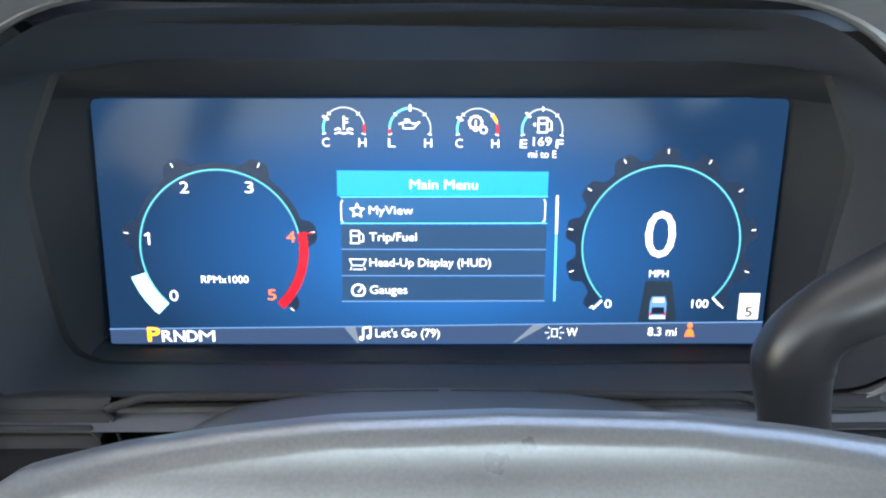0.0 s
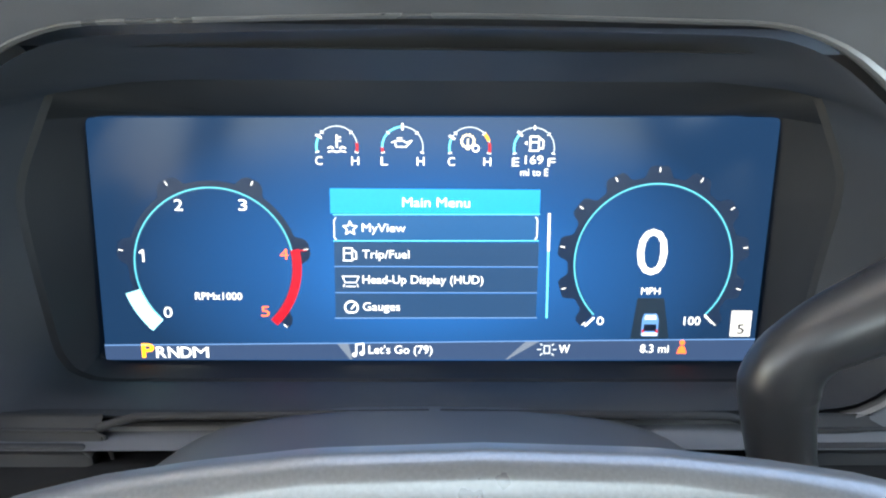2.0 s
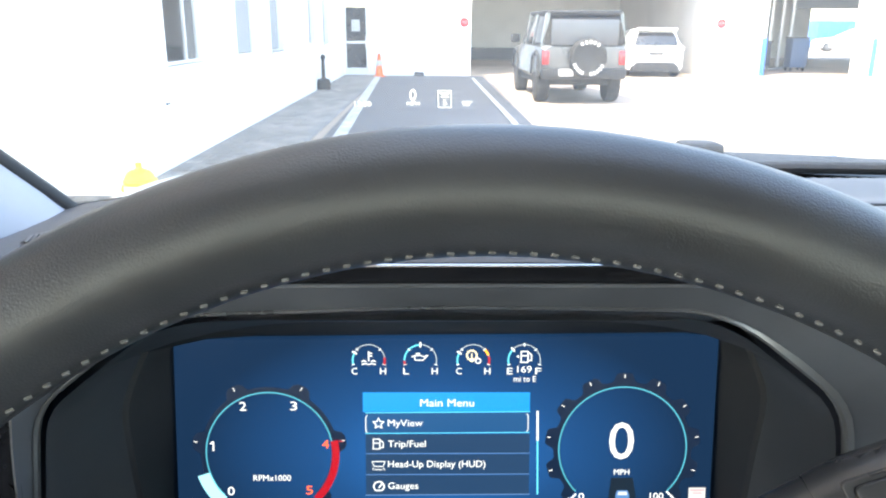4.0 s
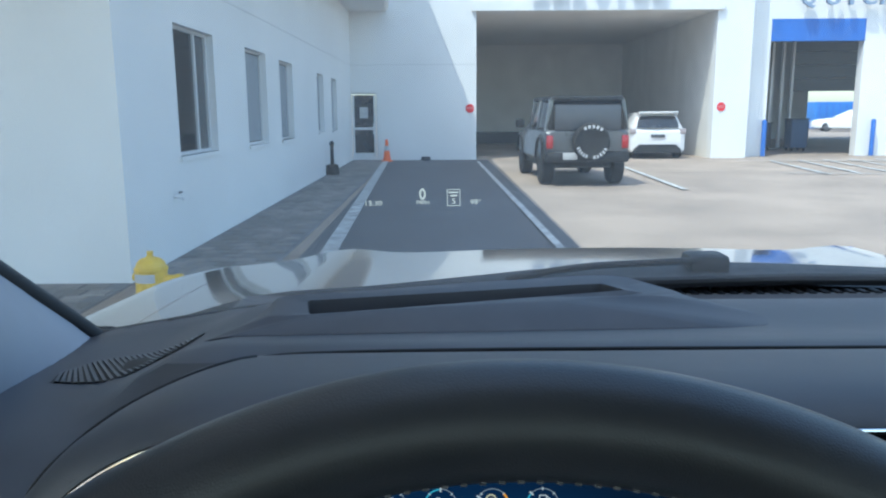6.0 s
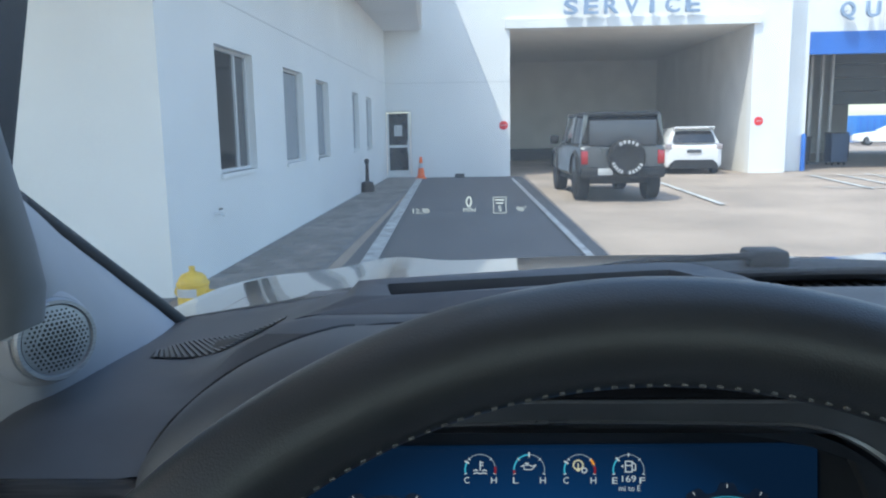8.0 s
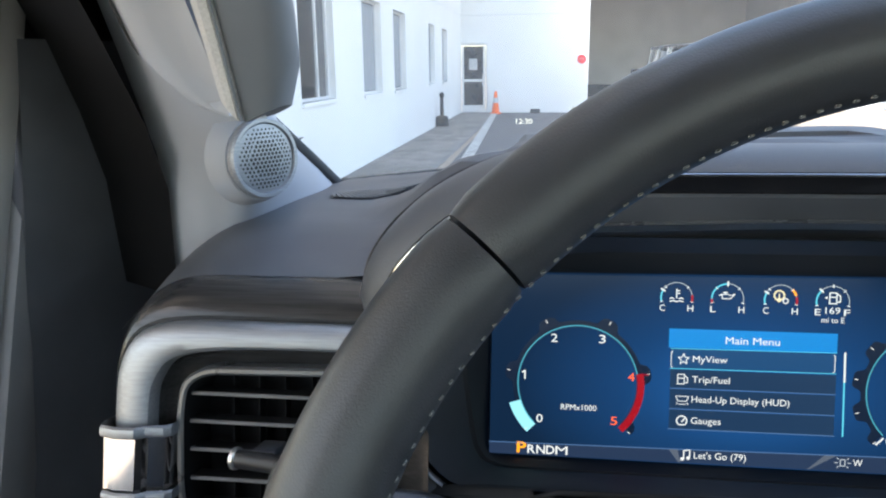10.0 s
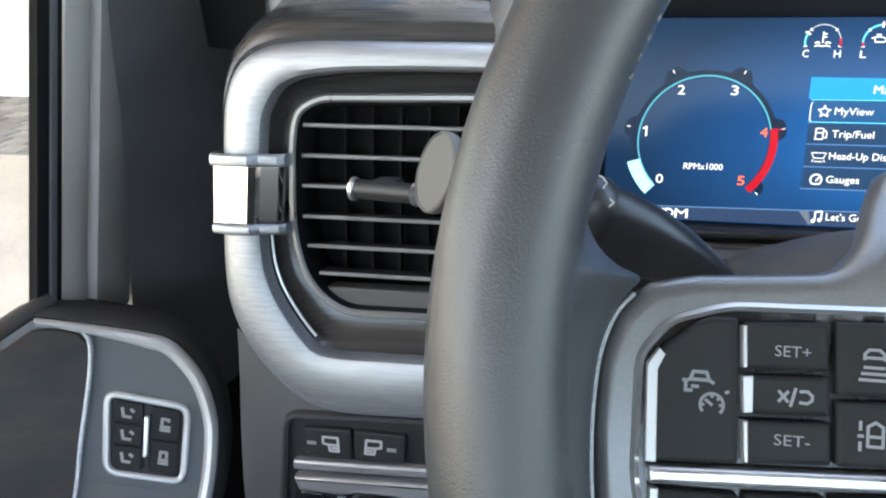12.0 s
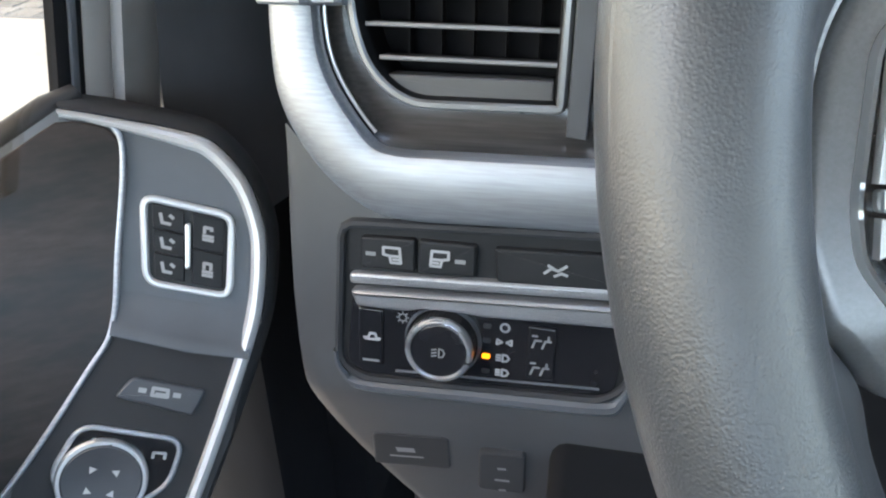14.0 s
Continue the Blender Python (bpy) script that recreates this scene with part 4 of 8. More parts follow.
for p in VR:
    a = math.atan2(p.y + 0.025, p.x + 0.25)
    FM.append(min(fl, key=lambda q: abs((math.atan2(q.y + 0.025, q.x + 0.25) - a + math.pi) % (2 * math.pi) - math.pi)))
loft(bm, [[(p.x, p.y, -0.004) for p in FM], [(p.x + (q.x - p.x) * 0.22, p.y + (q.y - p.y) * 0.22, -0.0095) for p, q in zip(FM, VR)], [(p.x + (q.x - p.x) * 0.6, p.y + (q.y - p.y) * 0.6, -0.0125) for p, q in zip(FM, VR)], [(q.x, q.y, -0.0135) for q in VR]])
part("veneer", bm, WOOD, vent, "dark wood veneer inside the frame")
bm = bmesh.new()
V2 = [tuple(p) for p in VR]
loft(bm, [[(x, y, h) for x, y in inset(V2, d)] for d, h in ((0, -0.016), (0, -0.004), (0.0012, -0.0022), (0.003, -0.0022), (0.0042, -0.0035))])
part("vent_rim", bm, RIMGREY, vent, "satin rim of the vent")
# Funnel, throat and vanes near-black: the vent's inner shade is in the colour.
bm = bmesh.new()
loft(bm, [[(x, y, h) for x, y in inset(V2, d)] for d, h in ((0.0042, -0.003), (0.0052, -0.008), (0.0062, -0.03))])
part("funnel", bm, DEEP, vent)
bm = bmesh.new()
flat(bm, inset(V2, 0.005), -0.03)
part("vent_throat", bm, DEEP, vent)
# Slat bodies are black for the shade between them; only front edges are grey.
for i, b in enumerate((0.0125, -0.002, -0.0165, -0.0315, -0.046, -0.0595)):
    left_end = -0.2935 + (0.0 if b > -0.04 else (0.002 if b > -0.05 else 0.008))
    bm = bmesh.new()
    plate(bm, quad(left_end, b - 0.0006, -0.2105, b + 0.0006), -0.020, -0.0085)
    slat = part("slat", bm, RUBBER, vent, "horizontal slat with a grey front edge", smooth=False)
    bm = bmesh.new()
    tube(bm, [(left_end, b, -0.0080), (-0.2105, b, -0.0080)], 0.00105, 10)
    part("slat_edge", bm, SLATGREY, slat)
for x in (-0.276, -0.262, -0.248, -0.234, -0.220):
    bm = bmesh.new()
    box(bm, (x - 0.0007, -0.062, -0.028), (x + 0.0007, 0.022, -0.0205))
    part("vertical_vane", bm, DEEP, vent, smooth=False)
bm = bmesh.new()
plate(bm, rounded([(-0.282, -0.077), (-0.211, -0.0765), (-0.211, -0.066), (-0.286, -0.0665)], 0.002, 3), -0.02, -0.008, 0.001)
part("lower_lip", bm, LOWERGREY, vent)
bm = bmesh.new()
plate(bm, [(-0.2045, -0.087), (-0.196, -0.088), (-0.196, 0.037), (-0.2045, 0.036)], -0.012, 0.0005, 0.001)
part("end_column", bm, PLASTIC, vent)
# clip across the frame
bm = bmesh.new()
strip(bm, [(-0.3335, -0.0045), (-0.3345, -0.036)], [(-0.299, -0.0035), (-0.301, -0.034)], ((0, -0.012), (0, 0.003), (0.08, 0.009), (0.3, 0.0115), (0.6, 0.0115), (0.68, 0.0095), (0.72, 0.006), (0.96, 0.0045), (1, 0.002), (1, -0.012)))
clip = part("clip", bm, CHROME, vent, "polished chrome clip")
for y0, y1 in ((-0.0065, -0.0005), (-0.0385, -0.0335)):
    bm = bmesh.new()
    ym = (y0 + y1) / 2
    oo = [(-0.3345, y0), (-0.3345, y1)]
    rings = []
    for xx, hh in ((-0.3335, -0.012), (-0.3335, 0.004), (-0.3312, 0.0105), (-0.322, 0.0135), (-0.312, 0.0130), (-0.3085, 0.0085), (-0.300, 0.0065), (-0.2975, 0.0035), (-0.2975, -0.012)):
        rings.append([(xx, y0, hh), (xx, y0 + 0.001, hh + 0.0014), (xx, ym, hh + 0.0018), (xx, y1 - 0.001, hh + 0.0014), (xx, y1, hh)])
    loft(bm, rings, closed=False)
    part("clip_band", bm, SATIN, clip)

# phone holder clipped to the vent
holder = thing("phone_holder", FACE, "black magnetic phone holder clipped into the vent slats", "phone holder")
ARM = [Vector((-0.2635, -0.0152, 0.0060)), Vector((-0.2330, -0.0156, 0.0122))]
along = (ARM[1] - ARM[0]).to_track_quat("Z", "Y").to_matrix().to_4x4()
bm = bmesh.new()
tube(bm, [ARM[0], ARM[0].lerp(ARM[1], 0.5), ARM[1]], 0.0046, 28)
part("knurled_arm", bm, KNURL, holder, "knurled black clamp arm")
for p in ARM:
    bm = bmesh.new()
    lathe(bm, [(0.0, -0.0018), (0.0040, -0.0018), (0.0054, -0.0010), (0.0056, 0.0), (0.0054, 0.0010), (0.0040, 0.0018), (0.0, 0.0018)], Matrix.Translation(p) @ along, 28)
    part("end_cap", bm, BRIGHT, holder, "chrome end cap")
DISC = Matrix.Translation((-0.2106, -0.185, 0.0205)) @ Vector((-0.797, -0.498, 0.342)).to_track_quat("Z", "Y").to_matrix().to_4x4()
bm = bmesh.new()
lathe(bm, [(0.0, -0.0062), (0.0115, -0.0062), (0.0132, -0.0048), (0.0138, -0.003), (0.0138, -0.0006), (0.0134, 0.0), (0.0128, 0.0002), (0.0125, -0.0003), (0.0, -0.0003)], FACE.inverted() @ DISC, 56)
part("magnet_disc", bm, DISCGREY, holder, "round grey magnet disc with a raised rim")
bm = bmesh.new()
back = FACE.inverted() @ DISC @ Vector((0, 0, -0.005))
tube(bm, smooth_line([ARM[1], ARM[1] + Vector((0.006, 0.002, 0.018)), back - Vector((0.002, 0.002, 0.02)), back], 4), 0.0042, 16)
part("stem", bm, PLASTIC, holder)
bm = bmesh.new()
box(bm, (-0.256, -0.019, -0.012), (-0.244, -0.011, 0.005), 0.001)
part("slat_clip", bm, PLASTIC, holder)

# headlamp and switch panel under the vent
panel = thing("switch_panel", FACE, "black switch panel with a headlamp knob and an amber lamp", "switch panel")
o = rounded([(-0.3018, -0.1345), (-0.163, -0.1295), (-0.1680, -0.2005), (-0.1783, -0.2094), (-0.2938, -0.2130), (-0.3051, -0.2051)], [0.006, 0.003, 0.006, 0.008, 0.010, 0.008], 5)
bm = bmesh.new()
on = resample(o, 100)
rings = [[(x, y, h) for x, y in inset([tuple(p) for p in on], d)] for d, h in ((-0.0035, -0.0046), (-0.0024, -0.0008), (-0.0008, 0.0002), (0.0008, -0.0010), (0.0012, -0.008))]
loft(bm, rings)
part("panel_frame", bm, MATT, panel, "black panel frame")
bm = bmesh.new()
plate(bm, inset([tuple(p) for p in on], 0.0005), -0.010, -0.0034)
part("panel_back", bm, KEYBLACK, panel)
lip_out = resample(smooth_line([(-0.3085, -0.199, 0), (-0.3070, -0.2085, 0), (-0.3020, -0.2165, 0), (-0.2925, -0.2215, 0), (-0.235, -0.2205, 0), (-0.177, -0.2190, 0), (-0.168, -0.2120, 0), (-0.1655, -0.203, 0)], 5), 60, False)
lip_in = resample(smooth_line([(-0.3052, -0.199, 0), (-0.3045, -0.2055, 0), (-0.3005, -0.2108, 0), (-0.2925, -0.2138, 0), (-0.235, -0.2120, 0), (-0.180, -0.2100, 0), (-0.172, -0.2065, 0), (-0.1685, -0.200, 0)], 5), 60, False)
bm = bmesh.new()
strip(bm, [(p.x, p.y) for p in lip_out], [(p.x, p.y) for p in lip_in], ((0, -0.006), (0.12, -0.0012), (0.4, 0.0016), (0.75, 0.0018), (0.95, 0.0004), (1, -0.006)))
part("lower_rim", bm, GREYPLASTIC, panel, "charcoal rim along the foot of the panel")
bm = bmesh.new()
plate(bm, rounded([(-0.2985, -0.1568), (-0.165, -0.1520), (-0.165, -0.1575), (-0.2985, -0.1622)], 0.002, 3), -0.008, 0.0012, 0.0016)
part("middle_bar", bm, DARKSATIN, panel, "satin grey divider")
hump = [(-0.254 + 0.0215 * math.cos(radians(a)), -0.188 + 0.0205 * math.sin(radians(a))) for a in range(128, 51, -11)]
bm = bmesh.new()
plate(bm, rounded([(-0.2975, -0.1645), (-0.275, -0.1637), (-0.235, -0.1623), (-0.165, -0.1596), (-0.166, -0.1695), (-0.235, -0.1714)] + [(x, min(y, -0.1705)) for x, y in reversed(hump)] + [(-0.2735, -0.1727), (-0.2945, -0.1722)], 0.0016, 2), -0.008, 0.0040, 0.002)
part("brow", bm, DARKSATIN, panel, "satin grey brow over the knob")
bm = bmesh.new()
plate(bm, rounded([(-0.2985, -0.1700), (-0.169, -0.1660), (-0.173, -0.2045), (-0.180, -0.2078), (-0.2930, -0.2110), (-0.3015, -0.2050)], 0.004, 4), -0.008, -0.0022, 0.0008)
part("knob_plate", bm, GLOSS, panel)
bm = bmesh.new()
tube(bm, [(-0.277, -0.2072, -0.0018), (-0.180, -0.2040, -0.0018)], 0.0006, 8)
part("plate_line", bm, GREYPLASTIC, panel)


def button(parent, pts, z, name="button", material=None, edge=0.0012, r=0.0015, label=""):
    bm = bmesh.new()
    plate(bm, rounded(pts, r, 3), -0.004, z, edge)
    return part(name, bm, material or KEYBLACK, parent, label)


def mark(parent, lines, w, z, material=None, name="symbol"):
    bm = bmesh.new()
    for ln in lines:
        line2(bm, ln, w, z)
    return part(name, bm, material or SYMBOL, parent, smooth=False)


def door_mark(x, y, f):
    """A vehicle door: frame, window and lower panel; f is 1 or -1 for the side it opens to."""
    q = [(-0.0042, 0.0036), (0.0034, 0.0036), (0.0040, -0.0036), (-0.0006, -0.0036), (-0.0012, -0.0004), (-0.0042, 0.0002), (-0.0042, 0.0036)]
    return [[(x + a * f, y + b) for a, b in q], [(x + a * f, y + b) for a, b in ((-0.0010, -0.0004), (0.0036, -0.0004))], [(x + a * f, y + b) for a, b in ((0.0004, -0.0020), (0.0036, -0.0020))]]


button(panel, [(-0.2930, -0.1385), (-0.2674, -0.138), (-0.2674, -0.1539), (-0.2930, -0.1541)], 0.0005)
mark(panel, door_mark(-0.2779, -0.1462, 1), 0.0013, 0.0008)
mark(panel, [[(-0.2900, -0.1463), (-0.2862, -0.1463)]], 0.0020, 0.0008, DIMPRINT, "lamp_window")
button(panel, [(-0.2660, -0.138), (-0.2395, -0.1383), (-0.2395, -0.1535), (-0.2660, -0.1541)], 0.0005)
mark(panel, door_mark(-0.2561, -0.1459, -1), 0.0013, 0.0008)
mark(panel, [[(-0.2485, -0.1463), (-0.2446, -0.1463)]], 0.0020, 0.0008, DIMPRINT, "lamp_window")
button(panel, [(-0.2315, -0.1384), (-0.170, -0.1365), (-0.170, -0.1532), (-0.2296, -0.1546)], 0.0005)
mark(panel, [[(-0.2090, -0.1478), (-0.2060, -0.1452), (-0.2030, -0.1462), (-0.1995, -0.1436)], [(-0.2075, -0.1440), (-0.2052, -0.1452)], [(-0.2045, -0.1488), (-0.2015, -0.1472), (-0.1990, -0.1480)]], 0.0013, 0.0008)
button(panel, quad(-0.2955, -0.2050, -0.2828, -0.1749), -0.0012, "rocker", GLOSS)
mark(panel, [[(-0.2925, -0.1904), (-0.2905, -0.1904), (-0.2893, -0.1880), (-0.2868, -0.1880), (-0.2862, -0.1904), (-0.2845, -0.1904)], [(-0.2918, -0.1910), (-0.2850, -0.1910)]], 0.0013, -0.0008)
mark(panel, [[(-0.2930, -0.2025), (-0.2850, -0.2025)]], 0.0012, -0.0008, DIMPRINT, "rocker_line")
# the knob stands well out of its plate
KNOB = (-0.2540, -0.1880)
bm = bmesh.new()
lathe(bm, [(0.0186, -0.004), (0.0184, -0.0012), (0.0172, 0.0), (0.0166, -0.001)], pose(*KNOB, 0), 48, cap=False)
part("knob_collar", bm, PLASTIC, panel)
bm = bmesh.new()
rings = [[(KNOB[0] + r * (1 + (0.018 if j % 2 else 0.0)) * math.cos(2 * math.pi * j / 96), KNOB[1] + r * (1 + (0.018 if j % 2 else 0.0)) * math.sin(2 * math.pi * j / 96), h) for j in range(96)] for r, h in ((0.0160, -0.004), (0.0158, 0.0055))]
loft(bm, rings)
knob = part("knob", bm, KNURL, panel, "knurled black knob body")
bm = bmesh.new()
lathe(bm, [(0.0156, 0.0050), (0.0160, 0.0062), (0.0158, 0.0088), (0.0149, 0.0102), (0.0137, 0.0102), (0.0131, 0.0090)], pose(*KNOB, 0), 64, cap=False)
part("knob_ring", bm, BRIGHT, knob, "bright silver knob ring")
bm = bmesh.new()
lathe(bm, [(0.0132, 0.0080), (0.0132, 0.0091), (0.0126, 0.0095), (0.0, 0.0093)], pose(*KNOB, 0), 48)
part("knob_face", bm, GLOSS, knob)
kx, ky = KNOB[0], KNOB[1] - 0.0005
mark(knob, [[(kx + 0.0004, ky - 0.0022), (kx + 0.0004, ky + 0.0022), (kx + 0.0022, ky + 0.0018), (kx + 0.0030, ky), (kx + 0.0022, ky - 0.0018), (kx + 0.0004, ky - 0.0022)],
            *[[(kx - 0.0030, ky + d - 0.0003), (kx - 0.0008, ky + d + 0.0002)] for d in (-0.0016, 0.0, 0.0016)]], 0.0008, 0.0098, DIMPRINT)
arc = [(-0.2735 + 0.0018 * math.cos(radians(a)), -0.1782 + 0.0018 * math.sin(radians(a))) for a in range(0, 361, 30)]
mark(panel, [arc] + [[(-0.2735 + 0.0022 * math.cos(radians(a)), -0.1782 + 0.0022 * math.sin(radians(a))), (-0.2735 + 0.0030 * math.cos(radians(a)), -0.1782 + 0.0030 * math.sin(radians(a)))] for a in range(0, 360, 45)], 0.0007, -0.0017, DIMPRINT)
for j, b in enumerate((-0.1778, -0.1853, -0.1936, -0.2014)):
    bm = bmesh.new()
    plate(bm, rounded(quad(-0.2352, b - 0.0012, -0.2314, b + 0.0012), 0.0009, 3), -0.004, -0.0016)
    part("indicator", bm, AMBER if j == 2 else RUBBER, panel, "lit amber indicator lamp" if j == 2 else "")
    c = (-0.2250, b)
    circ = [(c[0] + 0.0020 * math.cos(radians(a)), c[1] + 0.0020 * math.sin(radians(a))) for a in range(0, 361, 30)]
    dee = [(c[0] - 0.0004, c[1] - 0.0018), (c[0] - 0.0004, c[1] + 0.0018), (c[0] + 0.0016, c[1] + 0.0015), (c[0] + 0.0026, c[1]), (c[0] + 0.0016, c[1] - 0.0015), (c[0] - 0.0004, c[1] - 0.0018)]
    rays_ = [[(c[0] - 0.0034, c[1] + dy), (c[0] - 0.0014, c[1] + dy)] for dy in (-0.0013, 0, 0.0013)]
    mark(panel, [circ] if j == 0 else ([[(c[0] - 0.0034, c[1] - 0.0014), (c[0] - 0.0010, c[1]), (c[0] - 0.0034, c[1] + 0.0014), (c[0] - 0.0034, c[1] - 0.0014)], [(c[0] + 0.0034, c[1] - 0.0014), (c[0] + 0.0010, c[1]), (c[0] + 0.0034, c[1] + 0.0014), (c[0] + 0.0034, c[1] - 0.0014)]] if j == 1 else [dee] + rays_), 0.0010, -0.0017)
button(panel, quad(-0.2146, -0.2030, -0.2010, -0.1752), -0.0012, "rocker", GLOSS)
for yy in (-0.1828, -0.1968):
    mark(panel, [[(-0.2120, yy - 0.0030), (-0.2108, yy + 0.0008), (-0.2080, yy + 0.0008)], [(-0.2074, yy - 0.0030), (-0.2062, yy + 0.0008), (-0.2036, yy + 0.0008)], [(-0.2122, yy + 0.0030), (-0.2100, yy + 0.0030)], [(-0.2048, yy + 0.0032), (-0.2048, yy + 0.0008)]], 0.0010, -0.0008, DIMPRINT)
# lower switches
low = thing("lower_switches", TUCK, "two small black switches low on the dash", "switch")
button(low, [(-0.2944, -0.034), (-0.2523, -0.029), (-0.2533, -0.0651), (-0.2983, -0.0713)], 0.002, "switch_plate", MATT, r=0.004)
mark(low, [[(-0.2870, -0.0575), (-0.2685, -0.0548)]], 0.0018, 0.0023, DIMPRINT, "lifted_lid")
mark(low, [[(-0.2815, -0.0490), (-0.2735, -0.0478)]], 0.0050, 0.0023, DIMPRINT)
button(low, [(-0.2362, -0.0344), (-0.2120, -0.0322), (-0.2122, -0.0768), (-0.2385, -0.0784)], 0.005, "rocker", MATT, r=0.004)
for yy, hw in ((-0.0489, 0.0017), (-0.0629, 0.0034), (-0.0754, 0.0014)):
    mark(low, [[(-0.2245 - hw, yy), (-0.2245 + hw, yy + 0.0006)]], 0.0026, 0.0053, DIMPRINT, "rocker_mark")

# ---- steering wheel, column and stalks ----
wheel = thing("steering_wheel", WHEEL, "black leather steering wheel with grey stitching and switch pods", "steering wheel")
RIM, GRIP = 0.1866, 0.0150


def rim_piece(a0, a1, name, label=""):
    n = max(8, int(abs(a1 - a0) / 2))
    rings = []
    for i in range(n + 1):
        a = radians(a0 + (a1 - a0) * i / n)
        end = min(i, n - i)
        g = GRIP * (0.93 if end == 0 else 1.0)
        g *= 1 + 0.05 * math.exp(-(math.sin(a) / 0.35) ** 2)
        rings.append([((RIM + g * math.cos(t)) * math.cos(a), (RIM + g * math.cos(t)) * math.sin(a), g * math.sin(t)) for t in (2 * math.pi * j / 28 for j in range(28))])
    bm = bmesh.new()
    loft(bm, rings, cap=True)
    return part(name, bm, LEATHER, wheel, label)


rim_piece(42.3, 137.7, "rim_top", "black leather top section of the rim")
rim_piece(138.1, 401.9, "rim", "black leather rim")
FRAME_HALF = [(0.0, 0.0635), (-0.03, 0.0626), (-0.05, 0.0605), (-0.067, 0.0580), (-0.082, 0.0545), (-0.0920, 0.0475), (-0.0985, 0.0370), (-0.1040, 0.0265), (-0.110, 0.0205), (-0.125, 0.0193), (-0.142, 0.0182), (-0.153, 0.0155), (-0.160, 0.008),
              (-0.1635, -0.003), (-0.1645, -0.02), (-0.163, -0.040), (-0.157, -0.054), (-0.145, -0.066), (-0.12, -0.073), (-0.085, -0.083), (-0.06, -0.10), (-0.045, -0.13), (0.0, -0.14)]


def hub_z(bm, k=1.0):
    for v in bm.verts:
        v.co.z -= 0.029 * k * blend(0.018, 0.058, v.co.y) * blend(0.13, 0.095, abs(v.co.x)) + 0.5 * max(0.0, -0.054 - v.co.y)
    return bm


INNER_EDGE = [(0.064, -0.1640), (0.052, -0.1690), (0.045, -0.1700), (0.036, -0.1700), (0.029, -0.1682), (0.0235, -0.1650), (0.0195, -0.1605), (0.0168, -0.1550), (0.0130, -0.1575), (0.008, -0.1608),
              (-0.003, -0.1640), (-0.02, -0.1650), (-0.040, -0.1635), (-0.050, -0.1595), (-0.056, -0.1555), (-0.061, -0.1510), (-0.066, -0.1490), (-0.074, -0.1480), (-0.085, -0.1450), (-0.100, -0.1385), (-0.112, -0.1320)]
for sx in (1, -1):
    rings = []
    for p in smooth_line([(x, y, 0) for y, x in INNER_EDGE], 4):
        y, xe = p.y, p.x
        xr = -math.sqrt(RIM * RIM - y * y)
        deep = blend(0.047, 0.022, y) * blend(-0.100, -0.062, y)
        g = GRIP * 1.004 * (1 + 0.05 * math.exp(-(y / RIM / 0.35) ** 2))
        ctrl = [(xr - g * 0.87, g * 0.49), (xr - g * 0.5, g * 0.866), (xr, g), (xr + g * 0.5, g * 0.866), (xr + g * 0.82, g * 0.50)]
        ze = -0.0225 * deep + g * 0.1 * (1 - deep)
        x3, z3 = ctrl[-1]
        xe = max(xe, x3 + 0.0012)
        ctrl += [(x3 + (xe - x3) * 0.45, z3 + (ze - z3) * 0.42), (x3 + (xe - x3) * 0.78, z3 + (ze - z3) * 0.78), (xe, ze)]
        front = [(q.x * sx, y, q.y) for q in resample(smooth_line([(a, b, 0) for a, b in ctrl], 4), 26, False)]
        zb = -0.042 * deep - g * 0.3 * (1 - deep)
        rear = [(xe * sx, y, (ze + zb) / 2), ((xe - 0.002) * sx, y, zb), ((xr + g * 0.3) * sx, y, -g * 0.9), ((xr - g * 0.5) * sx, y, -g * 0.1)]
        rings.append(front + rear)
    bm = bmesh.new()
    loft(bm, rings, cap=True)
    part("spoke_leather", bm, LEATHER, wheel)


def domed(outline, rim):
    """Rings from the outline's edge to its middle; rim: rows of (share of the size, height)."""
    rows = list(rim) + [(rim[-1][0] * k / 12, rim[-1][1]) for k in range(11, 0, -1)]
    return [[(p[0] * k, -0.015 + (p[1] + 0.015) * k, z) for p in outline] for k, z in rows]


frame_pts = FRAME_HALF + [(-x, y) for x, y in FRAME_HALF[-2:0:-1]]
bm = bmesh.new()
fr = [tuple(p) for p in resample(frame_pts, 220)]
plate(bm, fr, -0.032, -0.0235, 0.0042, 5)
hub_z(bm)
part("hub_frame", bm, HUBGREY, wheel, "satin grey hub frame")
bm = bmesh.new()
air = rounded([(0.0, 0.0575), (-0.045, 0.053), (-0.068, 0.045), (-0.084, 0.030), (-0.088, 0.0), (-0.086, -0.045), (-0.07, -0.075), (-0.04, -0.088), (0.04, -0.088), (0.07, -0.075), (0.086, -0.045), (0.088, 0.0), (0.084, 0.030), (0.068, 0.045), (0.045, 0.053)], 0.01, 3)
loft(bm, domed([tuple(p) for p in resample(air, 160)], ((1.0, -0.035), (1.0, -0.022), (0.985, -0.0160), (0.955, -0.0122), (0.90, -0.0103), (0.85, -0.0100))), cap=True)
for v in bm.verts:
    v.co.z -= 0.0125 * blend(0.012, 0.052, v.co.y)
hub_z(bm)
part("airbag_cover", bm, HUBPAD, wheel, "grained charcoal airbag cover")
